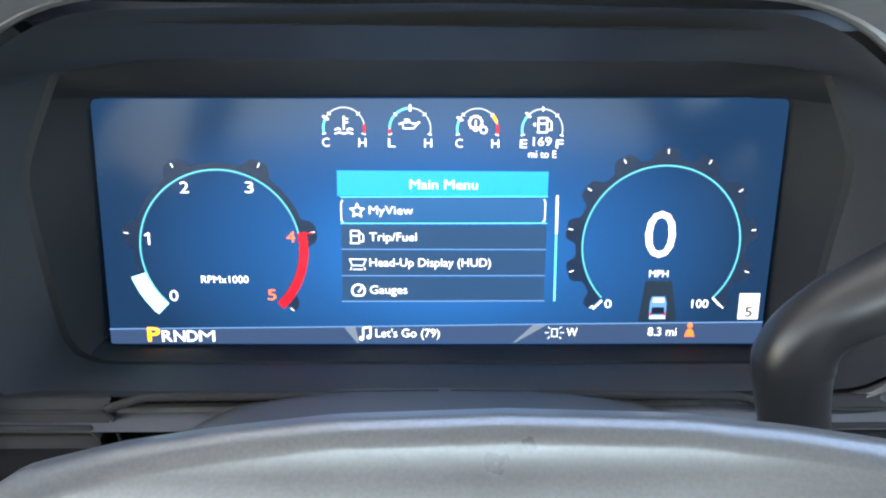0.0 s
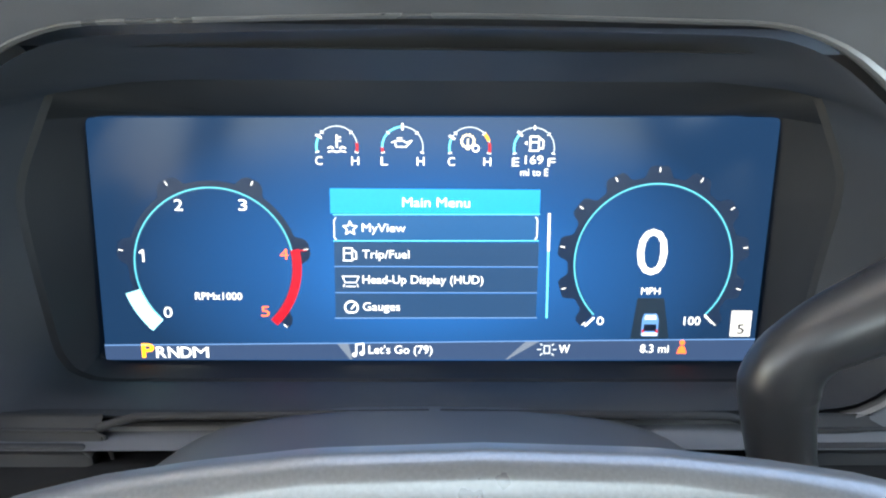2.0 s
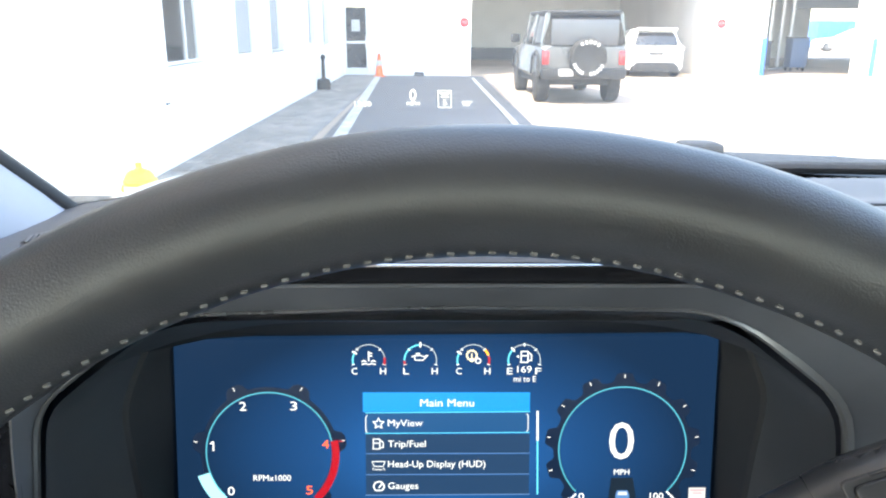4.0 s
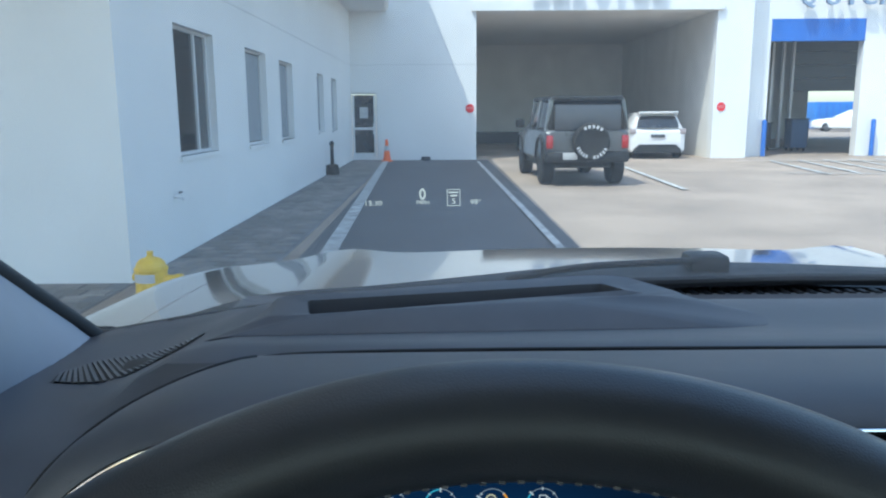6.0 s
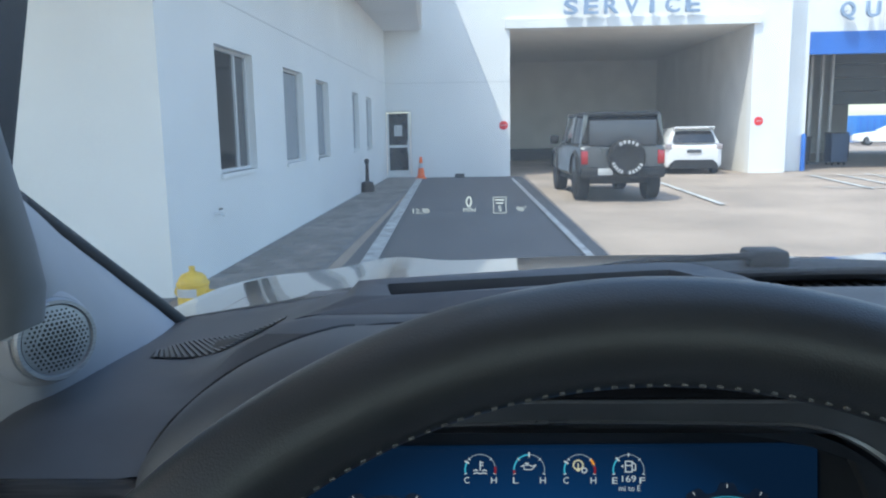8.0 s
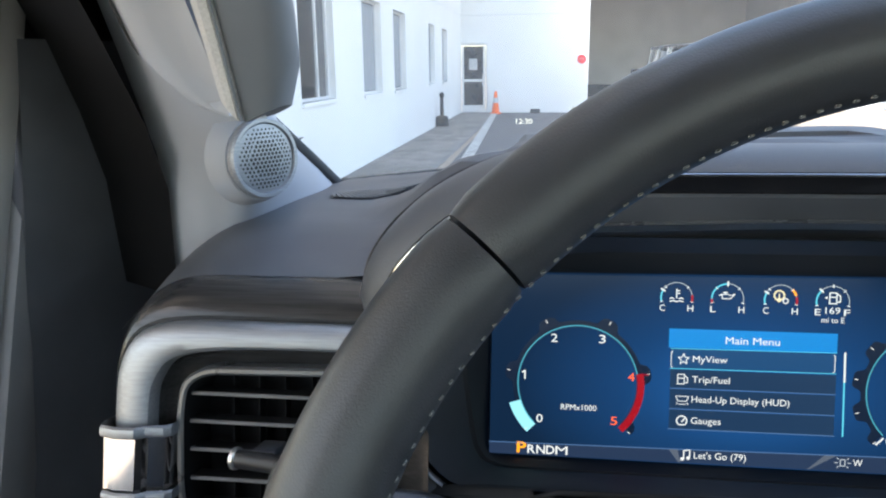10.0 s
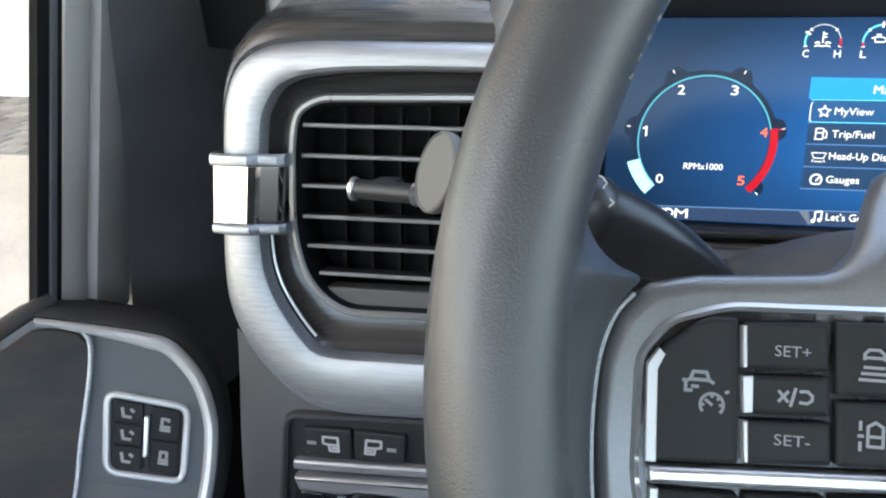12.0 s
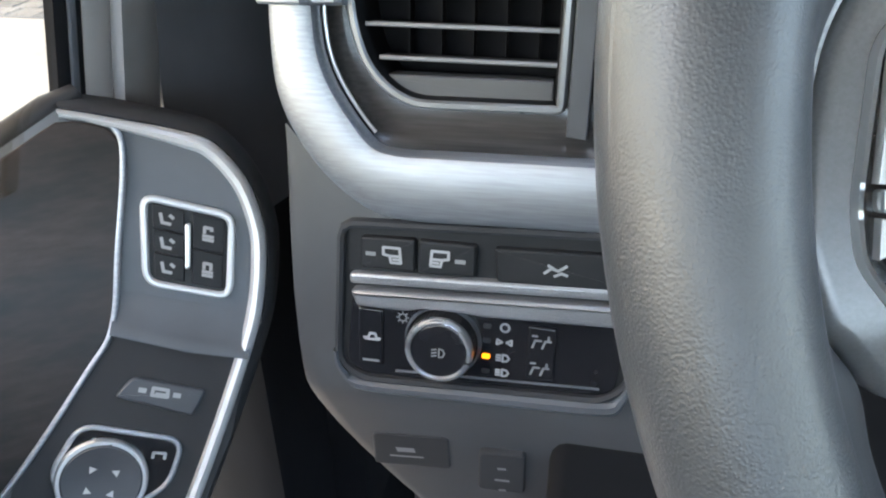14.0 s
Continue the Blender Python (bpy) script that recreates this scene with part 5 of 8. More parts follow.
# bright line along the outer edge of the frame
for sx in (1, -1):
    bm = bmesh.new()
    tube(bm, smooth_line([(x * sx, y, -0.0242 - 0.5 * max(0.0, -0.054 - y)) for x, y in ((-0.156, 0.0130), (-0.1603, 0.0075), (-0.1636, -0.003), (-0.1646, -0.02), (-0.1631, -0.040), (-0.1575, -0.0537), (-0.150, -0.0622))], 5), 0.0007, 10)
    part("frame_line", bm, SATIN, wheel, "thin bright line round the switch pod")
# stitches on the inside of the rim
bm = bmesh.new()
loft(bm, [[(0.00075 * c, 0.00042 * s, 0.0005 * k) for c, s in ((-1, -1), (1, -1), (1, 1), (-1, 1))] for k in (0, 1)], cap=True)
me_stitch = bpy.data.meshes.new("stitch")
bm.to_mesh(me_stitch)
bm.free()
me_stitch.materials.append(STITCH)
for i in range(236):
    a = 2 * math.pi * i / 236
    t = radians(167)
    rr = RIM + GRIP * math.cos(t)
    if abs(math.sin(a)) < 0.32 or -0.62 < math.sin(a) < 0:
        continue
    ob = new("stitch", me_stitch)
    ob.parent = wheel
    m = Matrix.Rotation(a, 4, "Z") @ Matrix.Translation((rr, 0, GRIP * math.sin(t))) @ Matrix.Rotation(radians(-68), 4, "Y") @ Matrix.Rotation(radians(72), 4, "Z")
    ob.matrix_local = m
for sx in (1, -1):
    line = resample(smooth_line([(x - 0.0008, y, 0.0005 - 0.0225 * blend(0.047, 0.022, y) + 0.0016 * (1 - blend(0.047, 0.022, y))) for y, x in INNER_EDGE[1:8]], 5), 12, False)
    for k, p in enumerate(line[:-1]):
        ob = new("stitch", me_stitch)
        ob.parent = wheel
        d = line[k + 1] - p
        ob.matrix_local = Matrix.Translation((p.x * sx, p.y, p.z)) @ Matrix.Rotation(math.atan2(d.y, d.x * sx), 4, "Z")


def pod(sx):
    def P(*pts):
        return [(x * sx, y) for x, y in pts]
    z = -0.024
    outline = P((-0.1535, -0.030), (-0.1535, -0.002), (-0.147, 0.0065), (-0.134, 0.0105), (-0.094, 0.0115), (-0.094, -0.048), (-0.128, -0.0515), (-0.1435, -0.049), (-0.1515, -0.040))
    bm = bmesh.new()
    oo = [tuple(p) for p in resample(rounded(outline, 0.003, 4), 110)]
    rings = [[(x, y, z + h) for x, y in inset(oo, d)] for d, h in ((-0.0022, -0.003), (-0.0018, 0.0010), (-0.0008, 0.0018), (0.0002, 0.0012), (0.0006, -0.003))]
    loft(bm, rings)
    pad = part("switch_pod", bm, BRIGHT, wheel, "satin edge of the switch pod")
    bm = bmesh.new()
    plate(bm, oo, z - 0.004, z + 0.0005)
    part("pod_base", bm, GLOSS, pad)
    keys = [(P((-0.1512, -0.0262), (-0.1520, -0.003), (-0.1480, 0.0020), (-0.1415, 0.0072), (-0.1380, 0.0086), (-0.1325, 0.0087), (-0.1312, -0.0250)), "key"),
            (P((-0.1312, 0.0078), (-0.1128, 0.0088), (-0.1122, -0.0024), (-0.1306, -0.0030)), "key"),
            (P((-0.1306, -0.0043), (-0.1121, -0.0036), (-0.1117, -0.0126), (-0.1301, -0.0134)), "key"),
            (P((-0.1301, -0.0147), (-0.1116, -0.0139), (-0.1111, -0.0236), (-0.1296, -0.0249)), "key"),
            (P((-0.1504, -0.0322), (-0.1498, -0.0395), (-0.1425, -0.0470), (-0.1305, -0.0490), (-0.1308, -0.0318)), "key"),
            (P((-0.1298, -0.0315), (-0.1118, -0.0306), (-0.1112, -0.0478), (-0.1296, -0.0490)), "key"),
            (P((-0.1112, 0.0092), (-0.0950, 0.0098), (-0.0950, -0.0072), (-0.1106, -0.0076)), "key"),
            (P((-0.1106, -0.0088), (-0.0950, -0.0082), (-0.0950, -0.0232), (-0.1101, -0.0236)), "key"),
            (P((-0.1110, -0.0304), (-0.0950, -0.0292), (-0.0950, -0.0470), (-0.1104, -0.0478)), "key")]
    for pts, nm in keys:
        bm = bmesh.new()
        plate(bm, rounded(pts, 0.001, 3), z - 0.003, z + 0.0035, 0.0012)
        part(nm, bm, KEYBLACK, pad, smooth=False)
    bm = bmesh.new()
    plate(bm, rounded(P((-0.1514, -0.0312), (-0.1518, -0.0271), (-0.094, -0.0240), (-0.094, -0.0281)), 0.001, 3), z - 0.002, z + 0.0048, 0.0012)
    part("chrome_bar", bm, BRIGHT, pad, "bright silver bar")
    # Pale strips along the keys paint the window light on their flanks.
    for pts in (((-0.1521, -0.0262), (-0.1527, -0.0035), (-0.1500, 0.0005), (-0.1486, -0.0010), (-0.1502, -0.0045), (-0.1496, -0.0262)), ((-0.1509, -0.0322), (-0.1503, -0.0395), (-0.1489, -0.0385), (-0.1488, -0.0322)),
                ((-0.1316, 0.0070), (-0.1306, 0.0070), (-0.1302, -0.0026), (-0.1311, -0.0027)), ((-0.1312, -0.0047), (-0.1288, -0.0044), (-0.1286, -0.0128), (-0.1306, -0.0131)), ((-0.1307, -0.0150), (-0.1296, -0.0149), (-0.1292, -0.0243), (-0.1301, -0.0244))):
        bm = bmesh.new()
        plate(bm, P(*pts), z, z + 0.0040, 0.0004)
        part("flank_glint", bm, PALESILVER, pad, "pale strip painted as the glint along a key")
    zt = z + 0.0042
    if sx > 0:
        text("lettering", "SET+", -0.1205, 0.0016, zt, 0.0036, PALEPRINT, pad, "CENTER", width=0.0078)
        text("lettering", "SET-", -0.1200, -0.0186, zt, 0.0036, PALEPRINT, pad, "CENTER", width=0.0078)
        mark(pad, [[(-0.1232, -0.0074), (-0.1212, -0.0097)], [(-0.1232, -0.0097), (-0.1212, -0.0074)], [(-0.1206, -0.0106), (-0.1196, -0.0066)],
                   [(-0.1186, -0.0072), (-0.1170, -0.0071), (-0.1160, -0.0080), (-0.1160, -0.0090), (-0.1170, -0.0098), (-0.1186, -0.0097)]], 0.0007, zt, PALEPRINT)
        for cx in (-0.1390, -0.1202):
            mark(pad, [[(cx - 0.0028, -0.0401), (cx - 0.0028, -0.0375), (cx - 0.0012, -0.0375), (cx + 0.0008, -0.0355), (cx + 0.0008, -0.0419), (cx - 0.0012, -0.0401), (cx - 0.0028, -0.0401)], [(cx + 0.0018, -0.0386), (cx + 0.0040, -0.0386)]]
                 + ([[(cx + 0.0029, -0.0375), (cx + 0.0029, -0.0397)]] if cx > -0.13 else []), 0.0007, zt, PALEPRINT)
        gx, gy = -0.1378, -0.0118
        dial = [(gx + 0.0026 * math.cos(radians(a)), gy + 0.0026 * math.sin(radians(a))) for a in range(-40, 225, 15)]
        mark(pad, [dial, [(gx, gy), (gx - 0.0014, gy + 0.0011)], [(gx + 0.0030, gy + 0.0030), (gx + 0.0036, gy + 0.0033)], *[[(gx + 0.0018 * math.cos(radians(a)), gy + 0.0018 * math.sin(radians(a))), (gx + 0.0026 * math.cos(radians(a)), gy + 0.0026 * math.sin(radians(a)))] for a in (0, 45, 90, 180)]], 0.0007, zt, PALEPRINT, "speed_symbol")
        cx, cy = gx - 0.0030, gy + 0.0048
        mark(pad, [[(cx - 0.0030, cy - 0.0020), (cx - 0.0030, cy + 0.0004), (cx - 0.0020, cy + 0.0008), (cx - 0.0014, cy + 0.0026), (cx + 0.0016, cy + 0.0026), (cx + 0.0022, cy + 0.0008), (cx + 0.0032, cy + 0.0002)], [(cx - 0.0020, cy + 0.0008), (cx + 0.0022, cy + 0.0008)],
                   [(cx - 0.0030, cy - 0.0018), (cx - 0.0016, cy - 0.0018)], [(cx - 0.0016, cy - 0.0008), (cx - 0.0002, cy - 0.0008)], [(cx - 0.0036, cy + 0.0006), (cx - 0.0030, cy + 0.0004)]], 0.0008, zt, PALEPRINT, "car_symbol")
        mark(pad, [[(-0.1052, 0.0012), (-0.1052, 0.0024), (-0.1042, 0.0034), (-0.1020, 0.0034), (-0.1010, 0.0024), (-0.1010, 0.0012)], [(-0.1052, 0.0016), (-0.1010, 0.0016)]] + [[(-0.1052 - 0.0005 * k, -0.0006 - 0.0014 * k), (-0.1010 + 0.0005 * k, -0.0006 - 0.0014 * k)] for k in range(3)], 0.0007, zt, PALEPRINT, "gap_symbol")
        mark(pad, [[(-0.1040, -0.0138), (-0.1024, -0.0128), (-0.1008, -0.0138), (-0.1008, -0.0182), (-0.1040, -0.0182), (-0.1040, -0.0138)], [(-0.1040, -0.0160), (-0.1008, -0.0160)], [(-0.1060, -0.0160), (-0.1050, -0.0160)], [(-0.0998, -0.0160), (-0.0988, -0.0160)], [(-0.1056, -0.0128), (-0.1056, -0.0146)], [(-0.1056, -0.0174), (-0.1056, -0.0192)], [(-0.0992, -0.0128), (-0.0992, -0.0146)], [(-0.0992, -0.0174), (-0.0992, -0.0192)]], 0.0007, zt, PALEPRINT, "lane_symbol")


pod(1)
pod(-1)

column = thing("steering_column", WHEEL, "black plastic steering column shroud behind the wheel", "steering column")
bm = bmesh.new()
rings = []
for h, w, top, bot in ((-0.062, 0.086, 0.037, -0.10), (-0.066, 0.094, 0.0412, -0.11), (-0.085, 0.100, 0.0440, -0.115), (-0.15, 0.105, 0.0455, -0.12), (-0.24, 0.106, 0.0455, -0.12)):
    ring = []
    for j in range(48):
        a = 2 * math.pi * j / 48
        c, s = math.cos(a), math.sin(a)
        x = w * math.copysign(abs(c) ** 0.62, c)
        y = (top if s > 0 else -bot) * math.copysign(abs(s) ** 0.75, s)
        ring.append((x - 0.007, y if s > 0 else y, h))
    rings.append(ring)
loft(bm, rings, cap=True)
part("shroud", bm, SHROUDGREY, column, "dusty black column shroud")
bm = bmesh.new()
lathe(bm, [(0.010, -0.004), (0.010, 0.002), (0.0085, 0.003), (0.007, 0.001), (0.0065, -0.004)], pose(-0.092, 0.012, -0.077), 28, cap=False)
part("lock_collar", bm, RUBBER, column)
bm = bmesh.new()
lathe(bm, [(0.0065, -0.004), (0.0065, 0.0), (0.0, 0.0)], pose(-0.092, 0.012, -0.078), 24)
part("lock_core", bm, GREYPLASTIC, column)

stalk = thing("gear_lever", pose(0, 0, 0), "bent black gear lever on the steering column", "gear lever")
bm = bmesh.new()
pts = smooth_line([(0.110, -0.128, -0.075), (0.1075, -0.122, -0.035), (0.1025, -0.118, -0.008), (0.1015, -0.117, 0.006), (0.108, -0.1175, 0.0175), (0.124, -0.119, 0.0285), (0.140, -0.1205, 0.0375)], 8)
rad = [0.0100 + 0.0018 * max(0, 1 - abs(i - 22) / 10) + 0.0035 * max(0, (i - 30) / 18) for i in range(len(pts))]
tube(bm, pts, rad, 28)
part("lever_arm", bm, LEVERBLACK, stalk, "satin black bent lever arm")
bm = bmesh.new()
pts = smooth_line([(0.1405, -0.1205, 0.0378), (0.160, -0.123, 0.049), (0.185, -0.127, 0.062), (0.21, -0.131, 0.074)], 6)
tube(bm, pts, [0.0138, 0.0142, 0.0146, 0.015] + [0.0155] * (len(pts) - 5) + [0.012], 28)
grip = part("grip", bm, LEVERBLACK, stalk)
bm = bmesh.new()
tube(bm, [(0.1398, -0.1204, 0.0374), (0.1414, -0.1206, 0.0383)], 0.0134, 28)
part("collar_gap", bm, DEEP, stalk)
LEVER_X = Vector((0.0695, -0.0105, 0.0362)).normalized()
LEVER_Z = Vector((-0.15, -0.25, 0.13))
LEVER_Z = (LEVER_Z - LEVER_X * LEVER_Z.dot(LEVER_X)).normalized()
LEVER_Y = LEVER_Z.cross(LEVER_X)
LEVER_M = Matrix(((LEVER_X.x, LEVER_Y.x, LEVER_Z.x, 0.1405), (LEVER_X.y, LEVER_Y.y, LEVER_Z.y, -0.1205), (LEVER_X.z, LEVER_Y.z, LEVER_Z.z, 0.0378), (0, 0, 0, 1)))
for nm, x0, x1, h, z, mt in (("button_frame", 0.0095, 0.050, 0.0085, 0.0152, LEVERBLACK), ("button_gap", 0.0125, 0.047, 0.0062, 0.0155, DEEP), ("shift_button", 0.0132, 0.029, 0.0056, 0.0168, LEVERBLACK), ("shift_button", 0.0300, 0.046, 0.0056, 0.0168, LEVERBLACK)):
    bm = bmesh.new()
    plate(bm, rounded(quad(x0, -h, x1, h), 0.003, 4), 0.008, z, 0.001)
    ob = part(nm, bm, mt, grip)
    ob.matrix_local = LEVER_M

turn = thing("turn_signal_stalk", pose(0, 0, 0), "black turn signal stalk with printed lamp symbols", "stalk")
bm = bmesh.new()
pts = smooth_line([(-0.1934, -0.18, 0.0078), (-0.1634, -0.1745, 0.0038), (-0.1573, -0.172, 0.0001), (-0.1384, -0.163, -0.0091), (-0.1203, -0.155, -0.0214), (-0.1021, -0.148, -0.038), (-0.0894, -0.14, -0.0542)], 6)
rings = []
for k, p in enumerate(pts):
    s = k / (len(pts) - 1)
    d = (pts[min(k + 1, len(pts) - 1)] - pts[max(k - 1, 0)]).normalized()
    side = d.cross(Vector((0, 0, 1))).normalized()
    up = side.cross(d)
    tall, deep = 0.0155 - 0.0085 * blend(0.25, 0.95, s), 0.0105 - 0.003 * s
    cap = 1.0 if k else 0.8
    rings.append([p + up * (tall * cap * math.sin(a)) + side * (deep * cap * math.cos(a)) for a in (2 * math.pi * q / 28 for q in range(28))])
loft(bm, rings, cap=True)
part("lever_arm", bm, LEVERBLACK, turn)
bm = bmesh.new()
for ln in ([(-0.002, 0.004), (-0.002, 0.010), (0.001, 0.0098), (0.003, 0.007), (0.001, 0.0042), (-0.002, 0.004)], [(-0.005, 0.0095), (-0.003, 0.0095)], [(-0.005, 0.007), (-0.003, 0.007)], [(-0.005, 0.0045), (-0.003, 0.0045)],
           [(-0.006, -0.001), (-0.003, 0.0015), (-0.003, 0.0001), (-0.0008, 0.0001), (-0.0008, -0.0021), (-0.003, -0.0021), (-0.003, -0.0035), (-0.006, -0.001)],
           [(0.006, -0.001), (0.003, 0.0015), (0.003, 0.0001), (0.0008, 0.0001), (0.0008, -0.0021), (0.003, -0.0021), (0.003, -0.0035), (0.006, -0.001)]):
    line2(bm, ln, 0.0006, 0)
ob = part("symbol", bm, WHITEPRINT, turn, smooth=False)
ob.matrix_local = pose(-0.1562, -0.1797, 0.0112, 72, 0, 10) @ Matrix.Diagonal((0.8, 0.8, 1, 1))

# ---- door ----
DOOR = Matrix(((0.84497, -0.19685, 0.49727, -0.372), (0.53482, 0.31091, -0.78569, -0.121), (0.0, 0.92983, 0.36798, -0.145), (0, 0, 0, 1)))
door = thing("door_panel", DOOR, "black door panel with wood veneer, silver edges and memory keys", "door")
edge_line = [(-0.047, 0.0690), (-0.036, 0.0655), (-0.020, 0.0600), (0.001, 0.0522), (0.0150, 0.0445), (0.0265, 0.026), (0.0305, 0.006), (0.0295, -0.012), (0.022, -0.040), (0.010, -0.065), (-0.008, -0.098), (-0.03, -0.135), (-0.06, -0.18)]
E1 = resample(smooth_line([(x, y, 0) for x, y in edge_line], 6), 80, False)
bm = bmesh.new()
DOOR_EDGE = [(p.x, p.y) for p in E1] + [(-0.25, -0.18), (-0.25, -0.036)]
plate(bm, DOOR_EDGE, -0.05, -0.001)
part("door_skin", bm, GREYPLASTIC, door)
bm = bmesh.new()
pin = inset(DOOR_EDGE, 0.0072)[:80]
pin[:14] = [(p.x + (q[0] - p.x) * (0.35 + 0.65 * i / 14), p.y + (q[1] - p.y) * (0.35 + 0.65 * i / 14)) for i, (p, q) in enumerate(zip(E1[:14], pin[:14]))]
strip(bm, [(p.x, p.y) for p in E1], pin, ((-0.12, -0.02), (-0.08, -0.004), (0, 0.001), (0.2, 0.0032), (0.5, 0.0042), (0.8, 0.0032), (1, 0.0008), (1, -0.003)))
part("silver_edge", bm, PALESILVER, door, "satin silver edge strip")
bm = bmesh.new()
pout = inset(DOOR_EDGE, -0.011)[:80]
strip(bm, [(p.x, p.y) for p in E1], pout, ((0, -0.004), (0.1, -0.003), (0.3, -0.005), (0.6, -0.012), (0.85, -0.024), (1, -0.05)))
part("door_shoulder", bm, MATT, door, "soft black shoulder of the door")
# dark veneer inlay with a chrome bead
inlay = [(-0.20, -0.0125), (-0.0911, 0.0420), (-0.0475, 0.0645), (-0.0308, 0.0600), (-0.0255, 0.0555), (-0.0245, 0.0490), (-0.0275, 0.0330), (-0.035, 0.005), (-0.0455, -0.0315), (-0.060, -0.050), (-0.102, -0.094), (-0.20, -0.17)]
I1 = resample(rounded(inlay, 0.004, 4), 90)
bm = bmesh.new()
plate(bm, [tuple(p) for p in I1], -0.003, 0.0008, 0.0008)
part("veneer", bm, DOORWOOD, door, "dark mottled wood veneer inlay")
bead = resample(smooth_line([(x, y, 0.0015) for x, y in ((-0.0465, 0.0662), (-0.0308, 0.0618), (-0.0254, 0.0572), (-0.0240, 0.0495), (-0.0272, 0.033), (-0.035, 0.005), (-0.0450, -0.0310), (-0.060, -0.050), (-0.102, -0.094), (-0.15, -0.135))], 6), 60, False)
bm = bmesh.new()
tube(bm, bead, 0.0014, 12)
part("chrome_bead", bm, SATIN, door)
# crease between the upright part and the armrest
# Armrest lies in the door's plane; a darker colour stands in for its shade.
bm = bmesh.new()
arm = [(-0.046, -0.0335), (0.013, -0.058), (-0.004, -0.098), (-0.03, -0.14), (-0.12, -0.14), (-0.10, -0.092)]
plate(bm, arm, -0.002, 0.0012)
part("armrest_top", bm, MATT, door)
bm = bmesh.new()
strip(bm, [(-0.0400, -0.0150), (-0.010, -0.0275), (0.0195, -0.0400)], [(-0.0470, -0.0350), (-0.0155, -0.0510), (0.0108, -0.0612)], ((0, -0.0005), (0.2, 0.0002), (0.45, 0.0013), (0.7, 0.0031), (0.9, 0.0050), (0.97, 0.0048), (1, 0.0010)))
part("armrest_fillet", bm, GREYPLASTIC, door, "soft curve between the upright panel and the armrest")
# memory and lock keys
keys = thing("memory_switch", DOOR, "seat memory and lock keys in a chrome ring on the door", "switch")
ko = rounded([(-0.0205, 0.0265), (0.0180, 0.0095), (0.0090, -0.0300), (-0.0275, -0.0145)], [0.007, 0.007, 0.007, 0.007], 6)
kk = [tuple(p) for p in resample(ko, 80)]
bm = bmesh.new()
loft(bm, [[(x, y, h) for x, y in inset(kk, d)] for d, h in ((-0.0012, -0.001), (-0.0008, 0.0014), (0.0002, 0.0024), (0.0014, 0.0024), (0.0023, 0.0014), (0.0026, -0.001))])
part("chrome_ring", bm, PALESILVER, keys, "polished chrome ring")
bm = bmesh.new()
plate(bm, inset(kk, 0.0018), -0.003, 0.0004)
part("key_base", bm, RUBBER, keys)


def kmap(u, v):
    """A point of the key field, u and v from 0 to 1 from its upper left corner."""
    a, b, c, d = Vector((-0.0172, 0.0218)), Vector((0.0135, 0.0080)), Vector((0.0060, -0.0245)), Vector((-0.0228, -0.0118))
    return tuple((a * (1 - u) + b * u) * (1 - v) + (d * (1 - u) + c * u) * v)


for u0, u1, v0, v1 in ((0, 0.44, 0, 0.32), (0, 0.44, 0.34, 0.65), (0, 0.44, 0.67, 1), (0.54, 1, 0, 0.49), (0.54, 1, 0.51, 1)):
    bm = bmesh.new()
    plate(bm, rounded([kmap(u0 + 0.01, v0), kmap(u1, v0), kmap(u1, v1), kmap(u0 + 0.01, v1)], 0.001, 3), 0.0, 0.0018, 0.0006)
    k = part("key", bm, KEYBLACK, keys, smooth=False)
    cu, cv = (u0 + u1) / 2, (v0 + v1) / 2
    mk = [[kmap(cu - 0.08, cv + 0.07), kmap(cu - 0.10, cv - 0.05)], [kmap(cu - 0.08, cv + 0.07), kmap(cu + 0.03, cv + 0.07)], [kmap(cu + 0.03, cv - 0.05), kmap(cu + 0.07, cv - 0.02)]] if u0 == 0 else \
        [[kmap(cu - 0.07, cv + 0.04), kmap(cu + 0.07, cv + 0.04)], [kmap(cu - 0.07, cv + 0.09), kmap(cu + 0.07, cv + 0.09)], [kmap(cu - 0.05, cv), kmap(cu - 0.05, cv - 0.08), kmap(cu + 0.05, cv - 0.08), kmap(cu + 0.05, cv - (0.0 if v0 else 0.05))]]
    mark(k, mk, 0.0015, 0.0020, GREYPRINT)
bm = bmesh.new()
p0, p1 = kmap(0.49, 0.16), kmap(0.49, 0.80)
plate(bm, rounded([(p0[0] - 0.0014, p0[1]), (p0[0] + 0.0014, p0[1]), (p1[0] + 0.0014, p1[1]), (p1[0] - 0.0014, p1[1])], 0.0013, 4), 0.0, 0.0028, 0.001)
part("chrome_bar", bm, BRIGHT, keys, "silver bar between the keys")
# mirror controls on the armrest
mir = thing("mirror_switch", DOOR, "black mirror fold switch and round mirror joystick on the armrest", "switch")
bm = bmesh.new()
plate(bm, rounded([(-0.0515, -0.0640), (-0.0415, -0.0565), (-0.0105, -0.0715), (-0.0195, -0.0830)], 0.003, 4), 0.0, 0.0032, 0.0015)
k = part("fold_key", bm, PLASTIC, mir)
mark(k, [[(-0.0350, -0.0672), (-0.0335, -0.0640), (-0.0275, -0.0668), (-0.0285, -0.0700), (-0.0350, -0.0672)], [(-0.0330, -0.0672), (-0.0292, -0.0688)]], 0.0017, 0.0035)
for ax, ay, f in ((-0.0385, -0.0638, -1), (-0.0242, -0.0703, 1)):
    mark(k, [[(ax - 0.0011 * f, ay + 0.0005 * f), (ax + 0.0011 * f, ay - 0.0005 * f)]], 0.0024, 0.0035, SYMBOL, "arrow_mark")
bm = bmesh.new()
